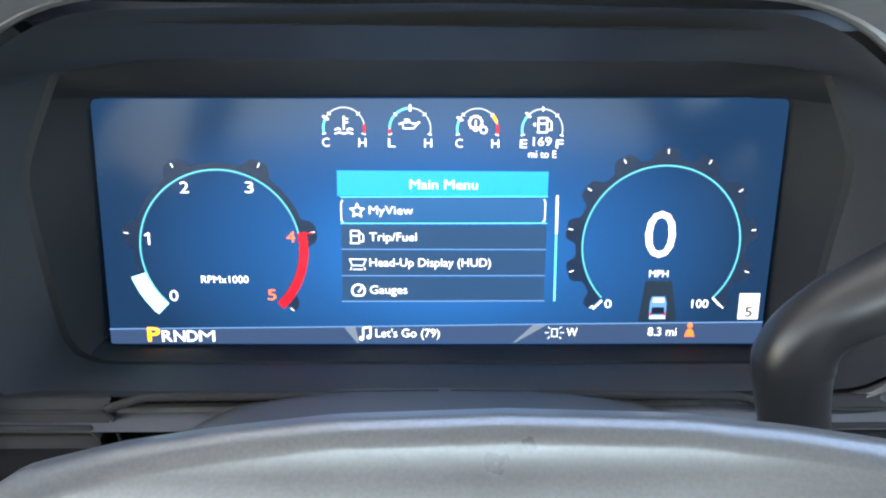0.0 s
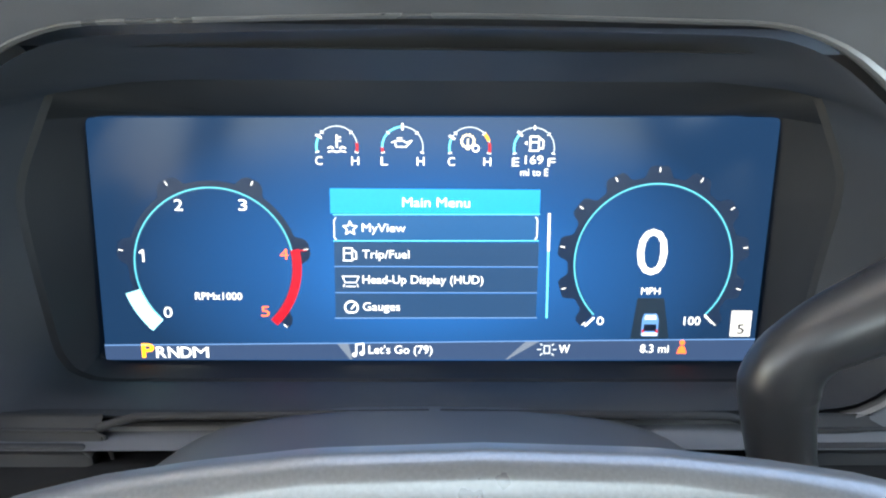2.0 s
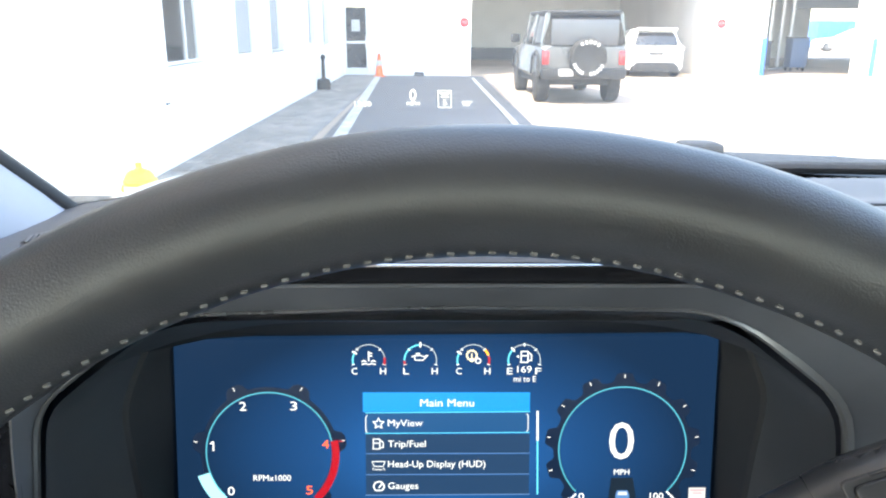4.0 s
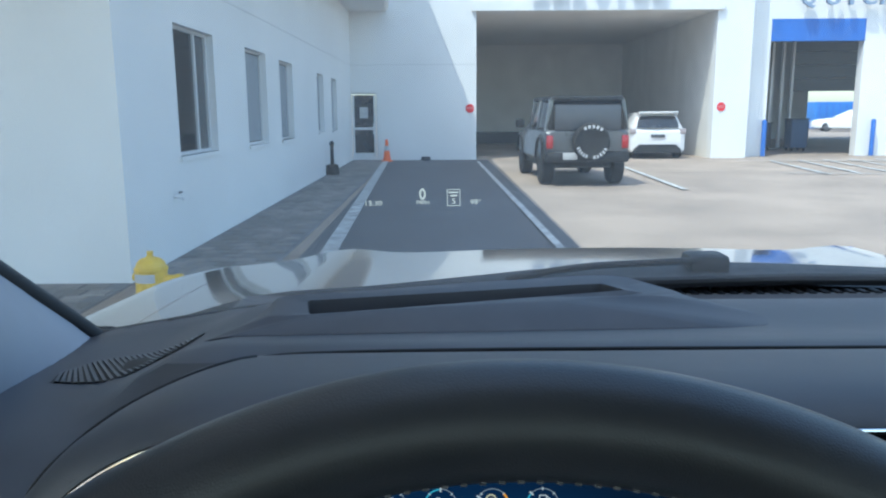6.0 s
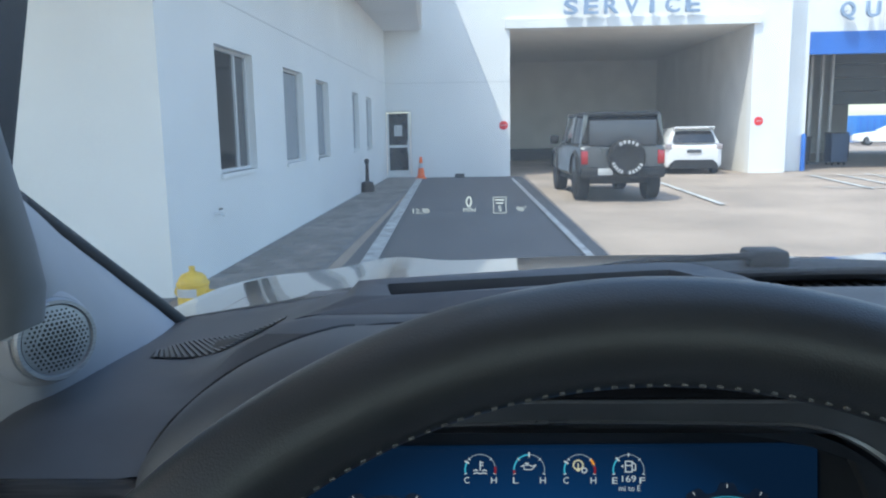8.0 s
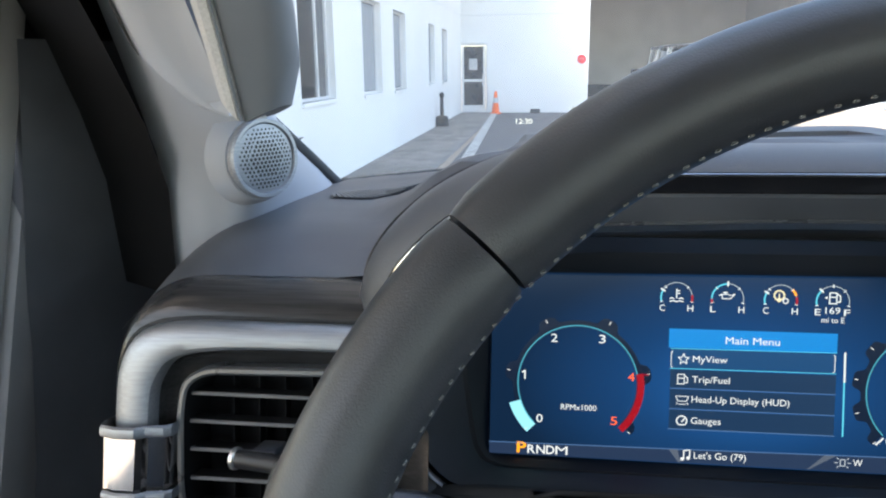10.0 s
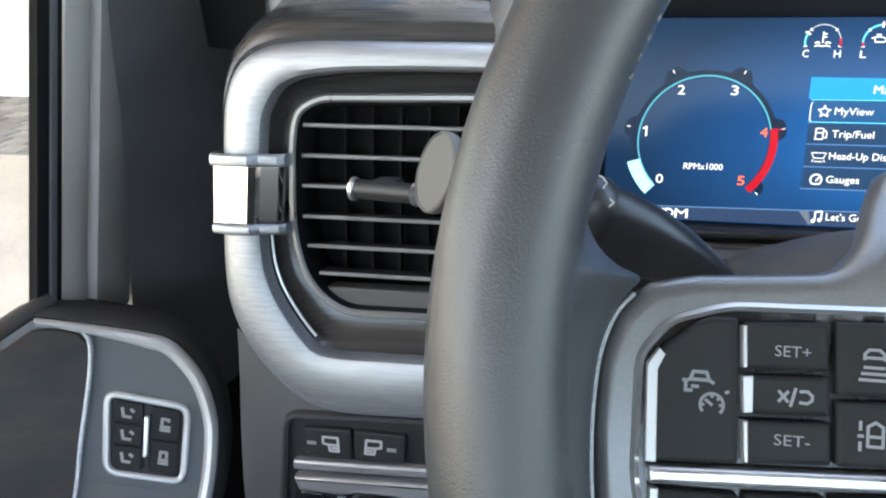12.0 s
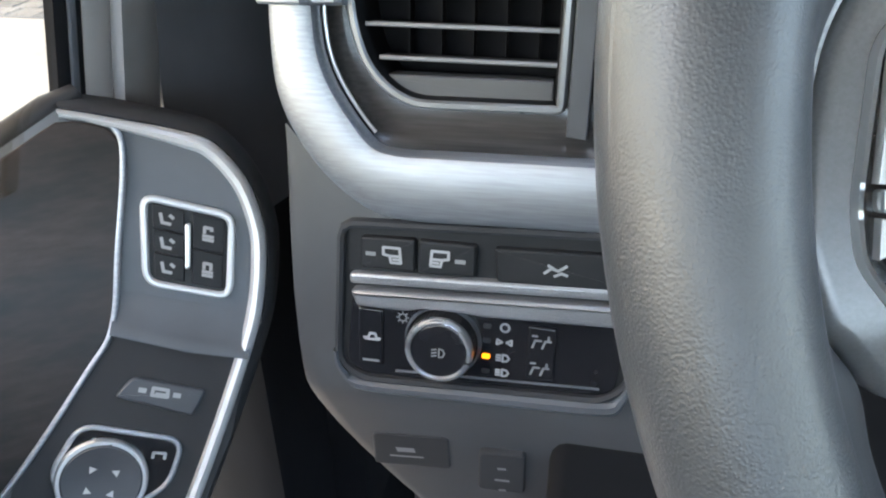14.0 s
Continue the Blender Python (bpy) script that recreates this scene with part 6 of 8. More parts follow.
jo = rounded([(-0.086, -0.094), (-0.068, -0.0735), (-0.026, -0.0935), (-0.037, -0.114), (-0.075, -0.125)], 0.008, 5)
plate(bm, jo, 0.0, 0.0022, 0.001)
base = part("joystick_base", bm, GLOSS, mir)
bm = bmesh.new()
tube(bm, [(x, y, 0.0018) for x, y in jo] + [(jo[0][0], jo[0][1], 0.0018)], 0.0014, 10)
part("base_rim", bm, SATIN, mir)
bm = bmesh.new()
lathe(bm, [(0.0205, 0.0), (0.0205, 0.003), (0.0195, 0.0045), (0.0180, 0.0045)], pose(-0.0645, -0.1020, 0.001), 48, cap=False)
ringo = part("joystick_ring", bm, BRIGHT, mir, "bright joystick ring")
bm = bmesh.new()
lathe(bm, [(0.0182, 0.0), (0.0182, 0.0040), (0.0170, 0.0050), (0.0100, 0.0038), (0.0, 0.0034)], pose(-0.0645, -0.1020, 0.001), 48)
face = part("joystick_face", bm, PLASTIC, ringo)
for a in (20, 110, 200, 290):
    c, s = math.cos(radians(a)), math.sin(radians(a))
    bm = bmesh.new()
    flat(bm, [(-0.0645 + c * 0.0095, -0.1020 + s * 0.0095), (-0.0645 + c * 0.0065 - s * 0.0020, -0.1020 + s * 0.0065 + c * 0.0020), (-0.0645 + c * 0.0065 + s * 0.0020, -0.1020 + s * 0.0065 - c * 0.0020)], 0.0056)
    part("arrow", bm, WHITEPRINT, ringo, smooth=False)
for c in ((-0.062, -0.083), (-0.038, -0.097)):
    mark(base, [[(c[0] - 0.003, c[1] - 0.001), (c[0] - 0.002, c[1] + 0.0015), (c[0] + 0.003, c[1] - 0.0005), (c[0] + 0.002, c[1] - 0.003)]], 0.0014, 0.0026)

# door frame: sail panel, window posts, sill
sail = thing("door_frame", pose(0, 0, 0), "black window frame and corner panel of the driver's door", "door frame")


def leaning(name, xy0, xy1, z0, z1, material, shift=(0.0, 0.33), depth=0.03, bevel=0.004):
    """An upright board between two plan points, leaning forward with height."""
    a, b = Vector(xy0), Vector(xy1)
    n = Vector((-(b - a).y, (b - a).x)).normalized() * depth
    bm = bmesh.new()
    rings = []
    for z in (z0, (z0 + z1) / 2, z1):
        s = Vector(shift) * (z - z0)
        rings.append([(p.x + s.x, p.y + s.y, z) for p in (a, a.lerp(b, 0.1) - n * 0.12, a.lerp(b, 0.5) - n * 0.2, a.lerp(b, 0.9) - n * 0.12, b, b + n, a + n)])
    loft(bm, rings, cap=True)
    return part(name, bm, material, sail)


leaning("corner_panel", (-0.4275, -0.0546), (-0.380, 0.094), -0.20, 0.19, SAILBLACK, (0, 0.16))
leaning("panel_flange", (-0.430, -0.0735), (-0.4278, -0.043), -0.11, 0.15, FLANGE, (0, 0.335), 0.012)
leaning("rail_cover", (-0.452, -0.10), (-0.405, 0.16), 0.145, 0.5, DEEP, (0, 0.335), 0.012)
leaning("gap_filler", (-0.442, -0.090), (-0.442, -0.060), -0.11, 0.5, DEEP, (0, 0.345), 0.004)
leaning("window_post", (-0.4315, -0.1035), (-0.4285, -0.086), -0.11, 0.5, POSTGREY, (0, 0.335), 0.007)
leaning("window_seal", (-0.4325, -0.122), (-0.4315, -0.1035), -0.11, 0.5, DEEP, (0, 0.32), 0.005)
leaning("seal_bead", (-0.4305, -0.1145), (-0.4300, -0.1095), -0.11, 0.5, GREYPLASTIC, (0, 0.32), 0.004)
bm = bmesh.new()
tube(bm, [DOOR @ Vector(p) for p in ((-0.040, 0.0765, -0.016), (-0.052, 0.0710, -0.010), (-0.0911, 0.0500, -0.008), (-0.21, -0.011, -0.008))], [0.005, 0.0068, 0.0078, 0.0085], 14, 0.8)
part("window_sill", bm, RUBBER, sail)
bm = bmesh.new()
box(bm, (-0.60, -1.4, -0.95), (-0.47, -0.26, -0.10), 0.01)
part("door_body", bm, PLASTIC, sail)
bm = bmesh.new()
loft(bm, [[(x, -0.112 + 0.32 * (z + 0.11), z) for x in (-0.4340, -0.4380)] + [(x, -1.35, z) for x in (-0.5580, -0.5540)] for z in (-0.11, 0.5)], cap=True)
ob = part("door_glass", bm, tinted_glass(), sail, "lightly tinted door glass", smooth=False)
ob.visible_shadow = False
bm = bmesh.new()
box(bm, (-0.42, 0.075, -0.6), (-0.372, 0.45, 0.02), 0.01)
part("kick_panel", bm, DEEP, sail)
# Near-black box added to fill the dark gap between door and dash.
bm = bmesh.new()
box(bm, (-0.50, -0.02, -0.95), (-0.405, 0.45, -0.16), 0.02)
part("footwell_filler", bm, DEEP, sail)
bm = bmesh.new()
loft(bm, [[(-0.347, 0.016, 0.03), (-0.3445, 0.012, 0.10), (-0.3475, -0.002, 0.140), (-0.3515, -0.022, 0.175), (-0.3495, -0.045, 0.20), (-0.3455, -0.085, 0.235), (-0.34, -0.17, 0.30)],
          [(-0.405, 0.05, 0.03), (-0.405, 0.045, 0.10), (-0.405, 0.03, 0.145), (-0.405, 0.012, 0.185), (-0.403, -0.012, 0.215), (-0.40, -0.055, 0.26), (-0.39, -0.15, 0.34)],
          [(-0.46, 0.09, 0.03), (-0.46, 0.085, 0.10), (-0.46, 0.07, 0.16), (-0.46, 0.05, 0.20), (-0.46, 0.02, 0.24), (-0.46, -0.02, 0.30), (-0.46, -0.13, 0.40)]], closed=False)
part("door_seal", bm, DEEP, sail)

# ---- windscreen pillar, tweeter and grab handle ----
pillar = thing("windscreen_pillar", pose(0, 0, 0), "light grey moulded windscreen pillar trim", "pillar trim")
SECTIONS = [(0.02, (-0.350, 0.022), (-0.325, 0.03), (-0.30, 0.08), (-0.270, 0.25)), (0.047, (-0.350, 0.02), (-0.322, 0.02), (-0.298, 0.05), (-0.288, 0.249)), (0.085, (-0.353, 0.020), (-0.315, 0.01), (-0.292, 0.03), (-0.3155, 0.2245)),
            (0.12, (-0.356, 0.024), (-0.308, 0.006), (-0.280, 0.018), (-0.342, 0.2017)), (0.15, (-0.358, 0.012), (-0.306, -0.010), (-0.280, 0.006), (-0.3648, 0.1823)),
            (0.18, (-0.359, -0.002), (-0.305, -0.032), (-0.270, -0.028), (-0.3875, 0.1629)), (0.22, (-0.356, -0.030), (-0.305, -0.068), (-0.275, -0.06), (-0.4177, 0.137)), (0.30, (-0.335, -0.165), (-0.30, -0.16), (-0.285, -0.12), (-0.478, 0.085)), (0.5, (-0.34, -0.36), (-0.32, -0.34), (-0.33, -0.28), (-0.63, -0.044))]
bm = bmesh.new()
rings = []
for z, b, m1, m2, a in SECTIONS:
    pts = smooth_line([(b[0], b[1], z), (m1[0], m1[1], z), (m2[0], m2[1], z), ((m2[0] * 0.45 + a[0] * 0.55) + 0.012, m2[1] * 0.45 + a[1] * 0.55, z), (a[0], a[1], z)], 5)
    rings.append(pts)
loft(bm, rings, closed=False)
part("trim_cover", bm, PILLAR, pillar, "light grey moulded trim")
pane = thing("windscreen", pose(0, 0, 0), "clear raked windscreen with a thin film of dust", "windscreen")
bm = bmesh.new()
tube(bm, [(a[0] - 0.003, a[1] + 0.004, z) for z, b, m1, m2, a in SECTIONS], 0.0085, 12)
part("glass_edge", bm, RUBBER, pane, "black ceramic edge of the windscreen")
bm = bmesh.new()
tube(bm, [(-0.30, 0.243, 0.066), (-0.22, 0.30, 0.068), (-0.1, 0.355, 0.07), (0.1, 0.40, 0.072), (0.37, 0.42, 0.073), (0.9, 0.40, 0.07)], 0.007, 10)
part("glass_foot", bm, RUBBER, pane, "black lower edge of the windscreen")

bm = bmesh.new()
foot_line = smooth_line([(-0.30, 0.2445, 0.066), (-0.22, 0.300, 0.068), (-0.1, 0.355, 0.07), (0.1, 0.40, 0.072), (0.37, 0.42, 0.073), (0.9, 0.40, 0.07)], 4)
head_line = smooth_line([(-0.640, -0.050, 0.515), (-0.50, -0.11, 0.525), (-0.30, -0.175, 0.532), (0.0, -0.21, 0.537), (0.37, -0.225, 0.54), (1.0, -0.20, 0.535)], 4)
outside = [[tuple(p.lerp(q, k / 6)) for p, q in zip(foot_line, head_line)] for k in range(7)]
inside = [[(x, y - 0.004, z - 0.003) for x, y, z in r] for r in outside]
loft(bm, outside, closed=False)
loft(bm, inside, closed=False)
glass = part("glass", bm, DUSTGLASS, pane)
glass.visible_shadow = False

speaker = thing("tweeter", look((-0.2790, 0.0022, 0.1205), (0.061, -0.213, 0.135)) @ pose(0, 0, 0, 0, 180, 0), "round silver perforated tweeter on the pillar", "speaker")
bm = bmesh.new()
lathe(bm, [(0.0235, -0.003), (0.0235, 0.002), (0.0225, 0.0035), (0.0205, 0.0035), (0.0198, 0.002)], None, 56, cap=False)
part("rim_ring", bm, SATIN, speaker)
bm = bmesh.new()
lathe(bm, [(0.0285, -0.016), (0.0272, -0.0090), (0.0256, -0.0040), (0.0244, -0.0018), (0.0230, -0.0014)], None, 56, cap=False)
part("mount", bm, PILLAR, speaker, "light grey moulded boss under the tweeter")
bm = bmesh.new()
lathe(bm, [(0.0200, -0.002), (0.0195, 0.0022), (0.012, 0.0034), (0.0, 0.0038)], None, 48)
grille_disc = part("grille", bm, SATIN, speaker, "satin silver perforated grille")
bm = bmesh.new()
for i in range(-7, 8):
    for j in range(-8, 9):
        x, y = i * 0.0027 + (j % 2) * 0.00135, j * 0.00235
        d = math.hypot(x, y)
        if d < 0.0178:
            hole = 0.00102 * (1 - 0.35 * blend(0.012, 0.018, d))
            zz = 0.0040 - 0.0016 * (d / 0.0195) ** 2
            bm.faces.new([bm.verts.new((x + hole * math.cos(a), y + hole * math.sin(a), zz)) for a in (2 * math.pi * k / 8 for k in range(8))])
part("perforation", bm, RUBBER, grille_disc, smooth=False)

handle = thing("grab_handle", pose(0, 0, 0), "grey vinyl grab handle on the windscreen pillar", "grab handle")
bm = bmesh.new()
rings = []
for t in range(15):
    k = t / 14
    z = 0.149 + k * 0.25
    y = -0.115 - 0.35 * (z - 0.15)
    x0 = -0.2415 - 0.010 * k - 0.012 * k * k
    x1 = -0.2185 + 0.003 * k
    tuck = 0.008 * (1 - min(1, k * 9)) ** 2
    sec = rounded([(x0, 0.0), (x1 - tuck, 0.004), (x1 - tuck, 0.024), (x0 + 0.004, 0.03)], [0.003, 0.010, 0.008, 0.005], 4)
    rings.append([(x, y + d, z + (0.010 * (x - x0) / (x1 - x0) if k == 0 else 0.006 * (x - x0) / (x1 - x0))) for x, d in sec])
loft(bm, rings, cap=True)
part("grip", bm, HANDLE, handle, "smooth grey vinyl grip")
bm = bmesh.new()
rings = []
for t in range(13):
    k = t / 12
    z = 0.150 + k * 0.25
    y = -0.1155 - 0.35 * (z - 0.15)
    x1 = -0.2418 - 0.010 * k - 0.012 * k * k
    x0 = x1 - 0.0095 - 0.004 * blend(0, 0.4, k)
    rings.append([(x1 + 0.006, y + 0.014, z), (x1 + 0.001, y + 0.003, z), (x1 - 0.001, y - 0.001, z), ((x0 + x1) / 2, y - 0.0015, z + 0.004), (x0, y + 0.003, z + 0.008), (x0 + 0.001, y + 0.02, z + 0.008)])
loft(bm, rings, closed=False)
part("cloth_side", bm, FABRIC, handle, "light grey woven side of the handle")
bm = bmesh.new()
tube(bm, [(-0.2418 - 0.010 * k - 0.012 * k * k, -0.1160 - 0.35 * k * 0.25, 0.150 + k * 0.25) for k in (0, 0.2, 0.4, 0.6, 0.8, 1)], 0.0006, 8)
part("seam", bm, HANDLE, handle)

# base of the handle: a hollow behind the grip, with a dark gap on its outer side
SEAM_LINE = [(-0.345, -0.166, 0.38), (-0.3067, -0.112, 0.2271), (-0.3018, -0.1048, 0.2065), (-0.2957, -0.0957, 0.1806), (-0.2883, -0.0916, 0.1688), (-0.2748, -0.0868, 0.1553), (-0.2600, -0.0880, 0.1500)]
CLOTH_LINE = [(-0.285, -0.182, 0.38), (-0.2672, -0.1412, 0.2371), (-0.2633, -0.1314, 0.211), (-0.2583, -0.1213, 0.1822), (-0.2560, -0.1170, 0.1700), (-0.2533, -0.1120, 0.1575), (-0.2500, -0.1080, 0.1510)]
sa, ca = smooth_line(SEAM_LINE, 5), smooth_line(CLOTH_LINE, 5)
bm = bmesh.new()
rings = [[(p.x + 0.004, p.y + 0.05, p.z) for p in sa], [tuple(p) for p in sa]]
for k, dip in ((0.2, 0.001), (0.4, 0.005), (0.6, 0.010), (0.8, 0.013), (1.0, 0.010)):
    rings.append([tuple(p.lerp(q, k) + Vector((0, dip * min(1.0, 3.0 * (1 - abs(2 * i / (len(sa) - 1) - 1))), 0))) for i, (p, q) in enumerate(zip(sa, ca))])
loft(bm, rings, closed=False)
part("handle_base", bm, PILLAR, handle, "light grey hollow base behind the grip")
bm = bmesh.new()
tube(bm, [(p.x - 0.001, p.y - 0.0005, p.z) for p in sa[:17]], [0.0008] * 14 + [0.0006, 0.0004, 0.0002], 8)
part("gap_line", bm, RUBBER, handle)

# ---- the unseen rest of the cabin closes round the camera and shapes its light ----
CABIN = mat("dark_cabin_trim", (0.10, 0.10, 0.105), 0.7, wear=0.1, wear_size=0.1)
# Headliner reaches past the doors so that no sun falls inside.
bm = bmesh.new()
box(bm, (-0.70, -1.9, 0.52), (1.44, -0.24, 0.60), 0.02)
structure("ceiling_lining", bm, FABRIC, "unseen light grey cloth headliner of the cabin, widened to block sun", "headliner")
bm = bmesh.new()
box(bm, (-0.62, -1.95, -0.95), (1.36, -1.85, 0.16), 0.01)
box(bm, (-0.62, -1.95, 0.44), (1.36, -1.85, 0.52), 0.01)
structure("wall_rear", bm, CABIN, "unseen dark rear wall of the cabin, cutting light from behind", "wall")
# Unseen rear doors and posts, added to cut light from behind.
for x0, x1 in ((-0.66, -0.60), (1.36, 1.42)):
    bm = bmesh.new()
    box(bm, (x0, -1.85, -0.95), (x1, -1.16, 0.0), 0.02)
    box(bm, (x0, -1.16, -0.95), (x1, -0.98, 0.52), 0.02)
    structure("wall_cabin", bm, CABIN, "unseen dark rear door and post of the cabin, cutting light from behind", "wall")
bm = bmesh.new()
box(bm, (-0.62, -1.9, -1.0), (1.36, 0.5, -0.92), 0.01)
structure("floor", bm, CABIN, "dark carpet floor of the cabin", "floor")
bm = bmesh.new()
box(bm, (1.26, -1.9, -0.95), (1.36, 0.4, 0.0), 0.02)
structure("wall_passenger", bm, CABIN, "dark passenger door of the cabin", "wall")
bm = bmesh.new()
box(bm, (-0.42, 0.36, -0.95), (-0.23, 0.42, -0.06), 0.01)
box(bm, (-0.23, 0.36, -0.95), (1.26, 0.42, 0.06), 0.01)
structure("wall_front", bm, CABIN, "dark bulkhead in front of the pedals", "wall")

# ---- what the instrument display shows ----
def glow(name, color, strength):
    return mat(name, color, 0.5, emit=strength)


def screen_mat():
    """Deep blue picture: lighter round the menu, darker to the edges and the upper left."""
    m = bpy.data.materials.new("screen_picture")
    m.use_nodes = True
    nt = m.node_tree
    N, Lk = nt.nodes, nt.links.new
    b = N["Principled BSDF"]
    b.inputs["Base Color"].default_value = (0.004, 0.005, 0.008, 1)
    b.inputs["Roughness"].default_value = 0.16
    b.inputs["Specular IOR Level"].default_value = 0.12
    tc = N.new("ShaderNodeTexCoord")
    mp = N.new("ShaderNodeMapping")
    mp.inputs["Scale"].default_value = (7.2, 13.0, 0)
    mp.inputs["Location"].default_value = (0.0, 0.12, 0)
    Lk(tc.outputs["Object"], mp.inputs["Vector"])
    ln = N.new("ShaderNodeVectorMath")
    ln.operation = "LENGTH"
    Lk(mp.outputs[0], ln.inputs[0])
    ramp = N.new("ShaderNodeValToRGB")
    ramp.color_ramp.elements[0].color = (0.006, 0.055, 0.19, 1)
    ramp.color_ramp.elements[1].color = (0.0025, 0.010, 0.028, 1)
    ramp.color_ramp.elements[1].position = 0.98
    mid = ramp.color_ramp.elements.new(0.5)
    mid.color = (0.004, 0.026, 0.085, 1)
    Lk(ln.outputs["Value"], ramp.inputs["Fac"])
    Lk(ramp.outputs["Color"], b.inputs["Emission Color"])
    b.inputs["Emission Strength"].default_value = 0.36
    return m


K = 0.255
G_WHITE, G_GREY = glow("display_white", (0.9, 0.95, 1.0), K * 0.68), glow("display_grey", (0.35, 0.4, 0.46), K)
G_BLUE, G_CYAN = glow("display_bright_blue", (0.0, 0.25, 0.75), K * 0.68), glow("display_cyan", (0.1, 0.62, 0.85), K * 0.8)
G_ROW, G_SEL = glow("display_row", (0.008, 0.028, 0.072), K), glow("display_selected_row", (0.006, 0.046, 0.135), K)
G_RED, G_ORANGE, G_YELLOW = glow("display_red", (0.75, 0.012, 0.035), K * 0.34), glow("display_orange", (0.9, 0.12, 0.03), K), glow("display_yellow", (0.95, 0.36, 0.02), K)
G_DARK, G_BAR, G_LINE = glow("display_dark", (0.001, 0.003, 0.010), K), glow("display_bar", (0.014, 0.028, 0.066), K), glow("display_line", (0.06, 0.13, 0.28), K)

G_RING = glow("display_ring", (0.06, 0.36, 0.50), K * 0.8)
cluster = thing("instrument_display", DISP, "wide blue digital instrument display showing a menu between two dials", "display")
bm = bmesh.new()
plate(bm, rounded([(-0.1465, -0.0545), (0.1465, -0.0545), (0.1475, 0.0558), (-0.1458, 0.0530)], 0.003), -0.012, 0.0)
screen = part("screen", bm, screen_mat(), cluster, "glowing deep blue screen")


def shape(name, z, material, *outlines, parent=None):
    bm = bmesh.new()
    for o in outlines:
        flat(bm, o, z)
    return part(name, bm, material, parent or cluster, smooth=False)


def lines(name, z, w, material, *ls, parent=None):
    bm = bmesh.new()
    for ln in ls:
        line2(bm, ln, w, z)
    return part(name, bm, material, parent or cluster, smooth=False)


def circle(cx, cy, r, a0=0, a1=360, n=24):
    return [(cx + r * math.cos(radians(a0 + (a1 - a0) * i / n)), cy + r * math.sin(radians(a0 + (a1 - a0) * i / n))) for i in range(n + 1)]


Z1, Z2, Z3 = 0.0002, 0.0004, 0.0006
# menu
menu = shape("menu_header", Z1, G_BLUE, quad(-0.0447, 0.0131, 0.0460, 0.0240))
text("menu_title", "Main Menu", 0.001, 0.0180, Z2, 0.0060, G_WHITE, cluster, "CENTER", width=0.0292)
shape("menu_field", Z1, G_SEL, quad(-0.0432, 0.0012, 0.0456, 0.0124))
for ln, w, mt in (([(-0.0436, 0.0126), (0.0460, 0.0132)], 0.00035, G_CYAN), ([(-0.0436, 0.0010), (0.0460, 0.0015)], 0.00035, G_CYAN), ([(-0.0424, 0.0112), (-0.0432, 0.0100), (-0.0432, 0.0024), (-0.0424, 0.0016)], 0.0004, G_WHITE),
                  ([(0.0444, 0.0120), (0.0452, 0.0108), (0.0452, 0.0030), (0.0444, 0.0020)], 0.0004, G_WHITE)):
    lines("row_frame", Z2, w, mt, ln)
for y0, y1 in ((-0.0102, 0.0005), (-0.0222, -0.0109), (-0.0341, -0.0229)):
    shape("menu_field", Z1, G_ROW, quad(-0.0434, y0, 0.0462, y1))
lines("row_rule", Z2, 0.0004, G_LINE, [(-0.0434, -0.0105), (0.0462, -0.0103)], [(-0.0434, -0.0225), (0.0462, -0.0222)])
lines("row_rule", Z2, 0.0005, G_LINE, [(-0.0437, -0.0343), (0.0465, -0.0339)])
for words, y, w in (("MyView", 0.0067, 0.0190), ("Trip/Fuel", -0.0051, 0.0206), ("Head-Up Display (HUD)", -0.0166, 0.0533), ("Gauges", -0.0291, 0.0165)):
    text("menu_text", words, -0.0312, y, Z2, 0.0054, G_WHITE, cluster, "LEFT", width=w)
star = [(-0.0363 + (0.0032 if i % 2 == 0 else 0.0014) * math.sin(radians(36 * i)), 0.0066 + (0.0032 if i % 2 == 0 else 0.0014) * math.cos(radians(36 * i))) for i in range(11)]
lines("menu_icon", Z2, 0.0005, G_WHITE, star)
lines("menu_icon", Z2, 0.0005, G_WHITE, [(-0.0392, -0.0078), (-0.0392, -0.0022), (-0.0356, -0.0022), (-0.0356, -0.0078), (-0.0396, -0.0078)], [(-0.0388, -0.0045), (-0.0360, -0.0045)], [(-0.0352, -0.0030), (-0.0338, -0.0042), (-0.0338, -0.0070), (-0.0350, -0.0070)])
lines("menu_icon", Z2, 0.0004, G_WHITE, [(-0.0400, -0.0150), (-0.0388, -0.0178), (-0.0340, -0.0178), (-0.0328, -0.0150), (-0.0400, -0.0150)], [(-0.0392, -0.0186), (-0.0396, -0.0198)], [(-0.0336, -0.0186), (-0.0332, -0.0198)], [(-0.0384, -0.0196), (-0.0344, -0.0196)])
lines("menu_icon", Z2, 0.0007, G_WHITE, circle(-0.0363, -0.0293, 0.0028, -52, 232), [(-0.0363, -0.0299), (-0.0347, -0.0279)], [(-0.0376, -0.0316), (-0.0350, -0.0316)])
lines("scroll_bar", Z2, 0.0008, G_CYAN, [(0.0502, 0.0135), (0.0510, -0.0338)])
lines("scroll_thumb", Z3, 0.0010, G_WHITE, [(0.0502, 0.0135), (0.0505, -0.0029)])
# bottom bar
shape("status_bar", Z1, G_BAR, [(-0.1466, -0.0475), (-0.0432, -0.0465), (-0.0372, -0.0540), (-0.1466, -0.0542)])
shape("status_bar", Z1, G_BAR, [(0.0340, -0.0540), (0.0485, -0.0450), (0.1466, -0.0440), (0.1466, -0.0540)])
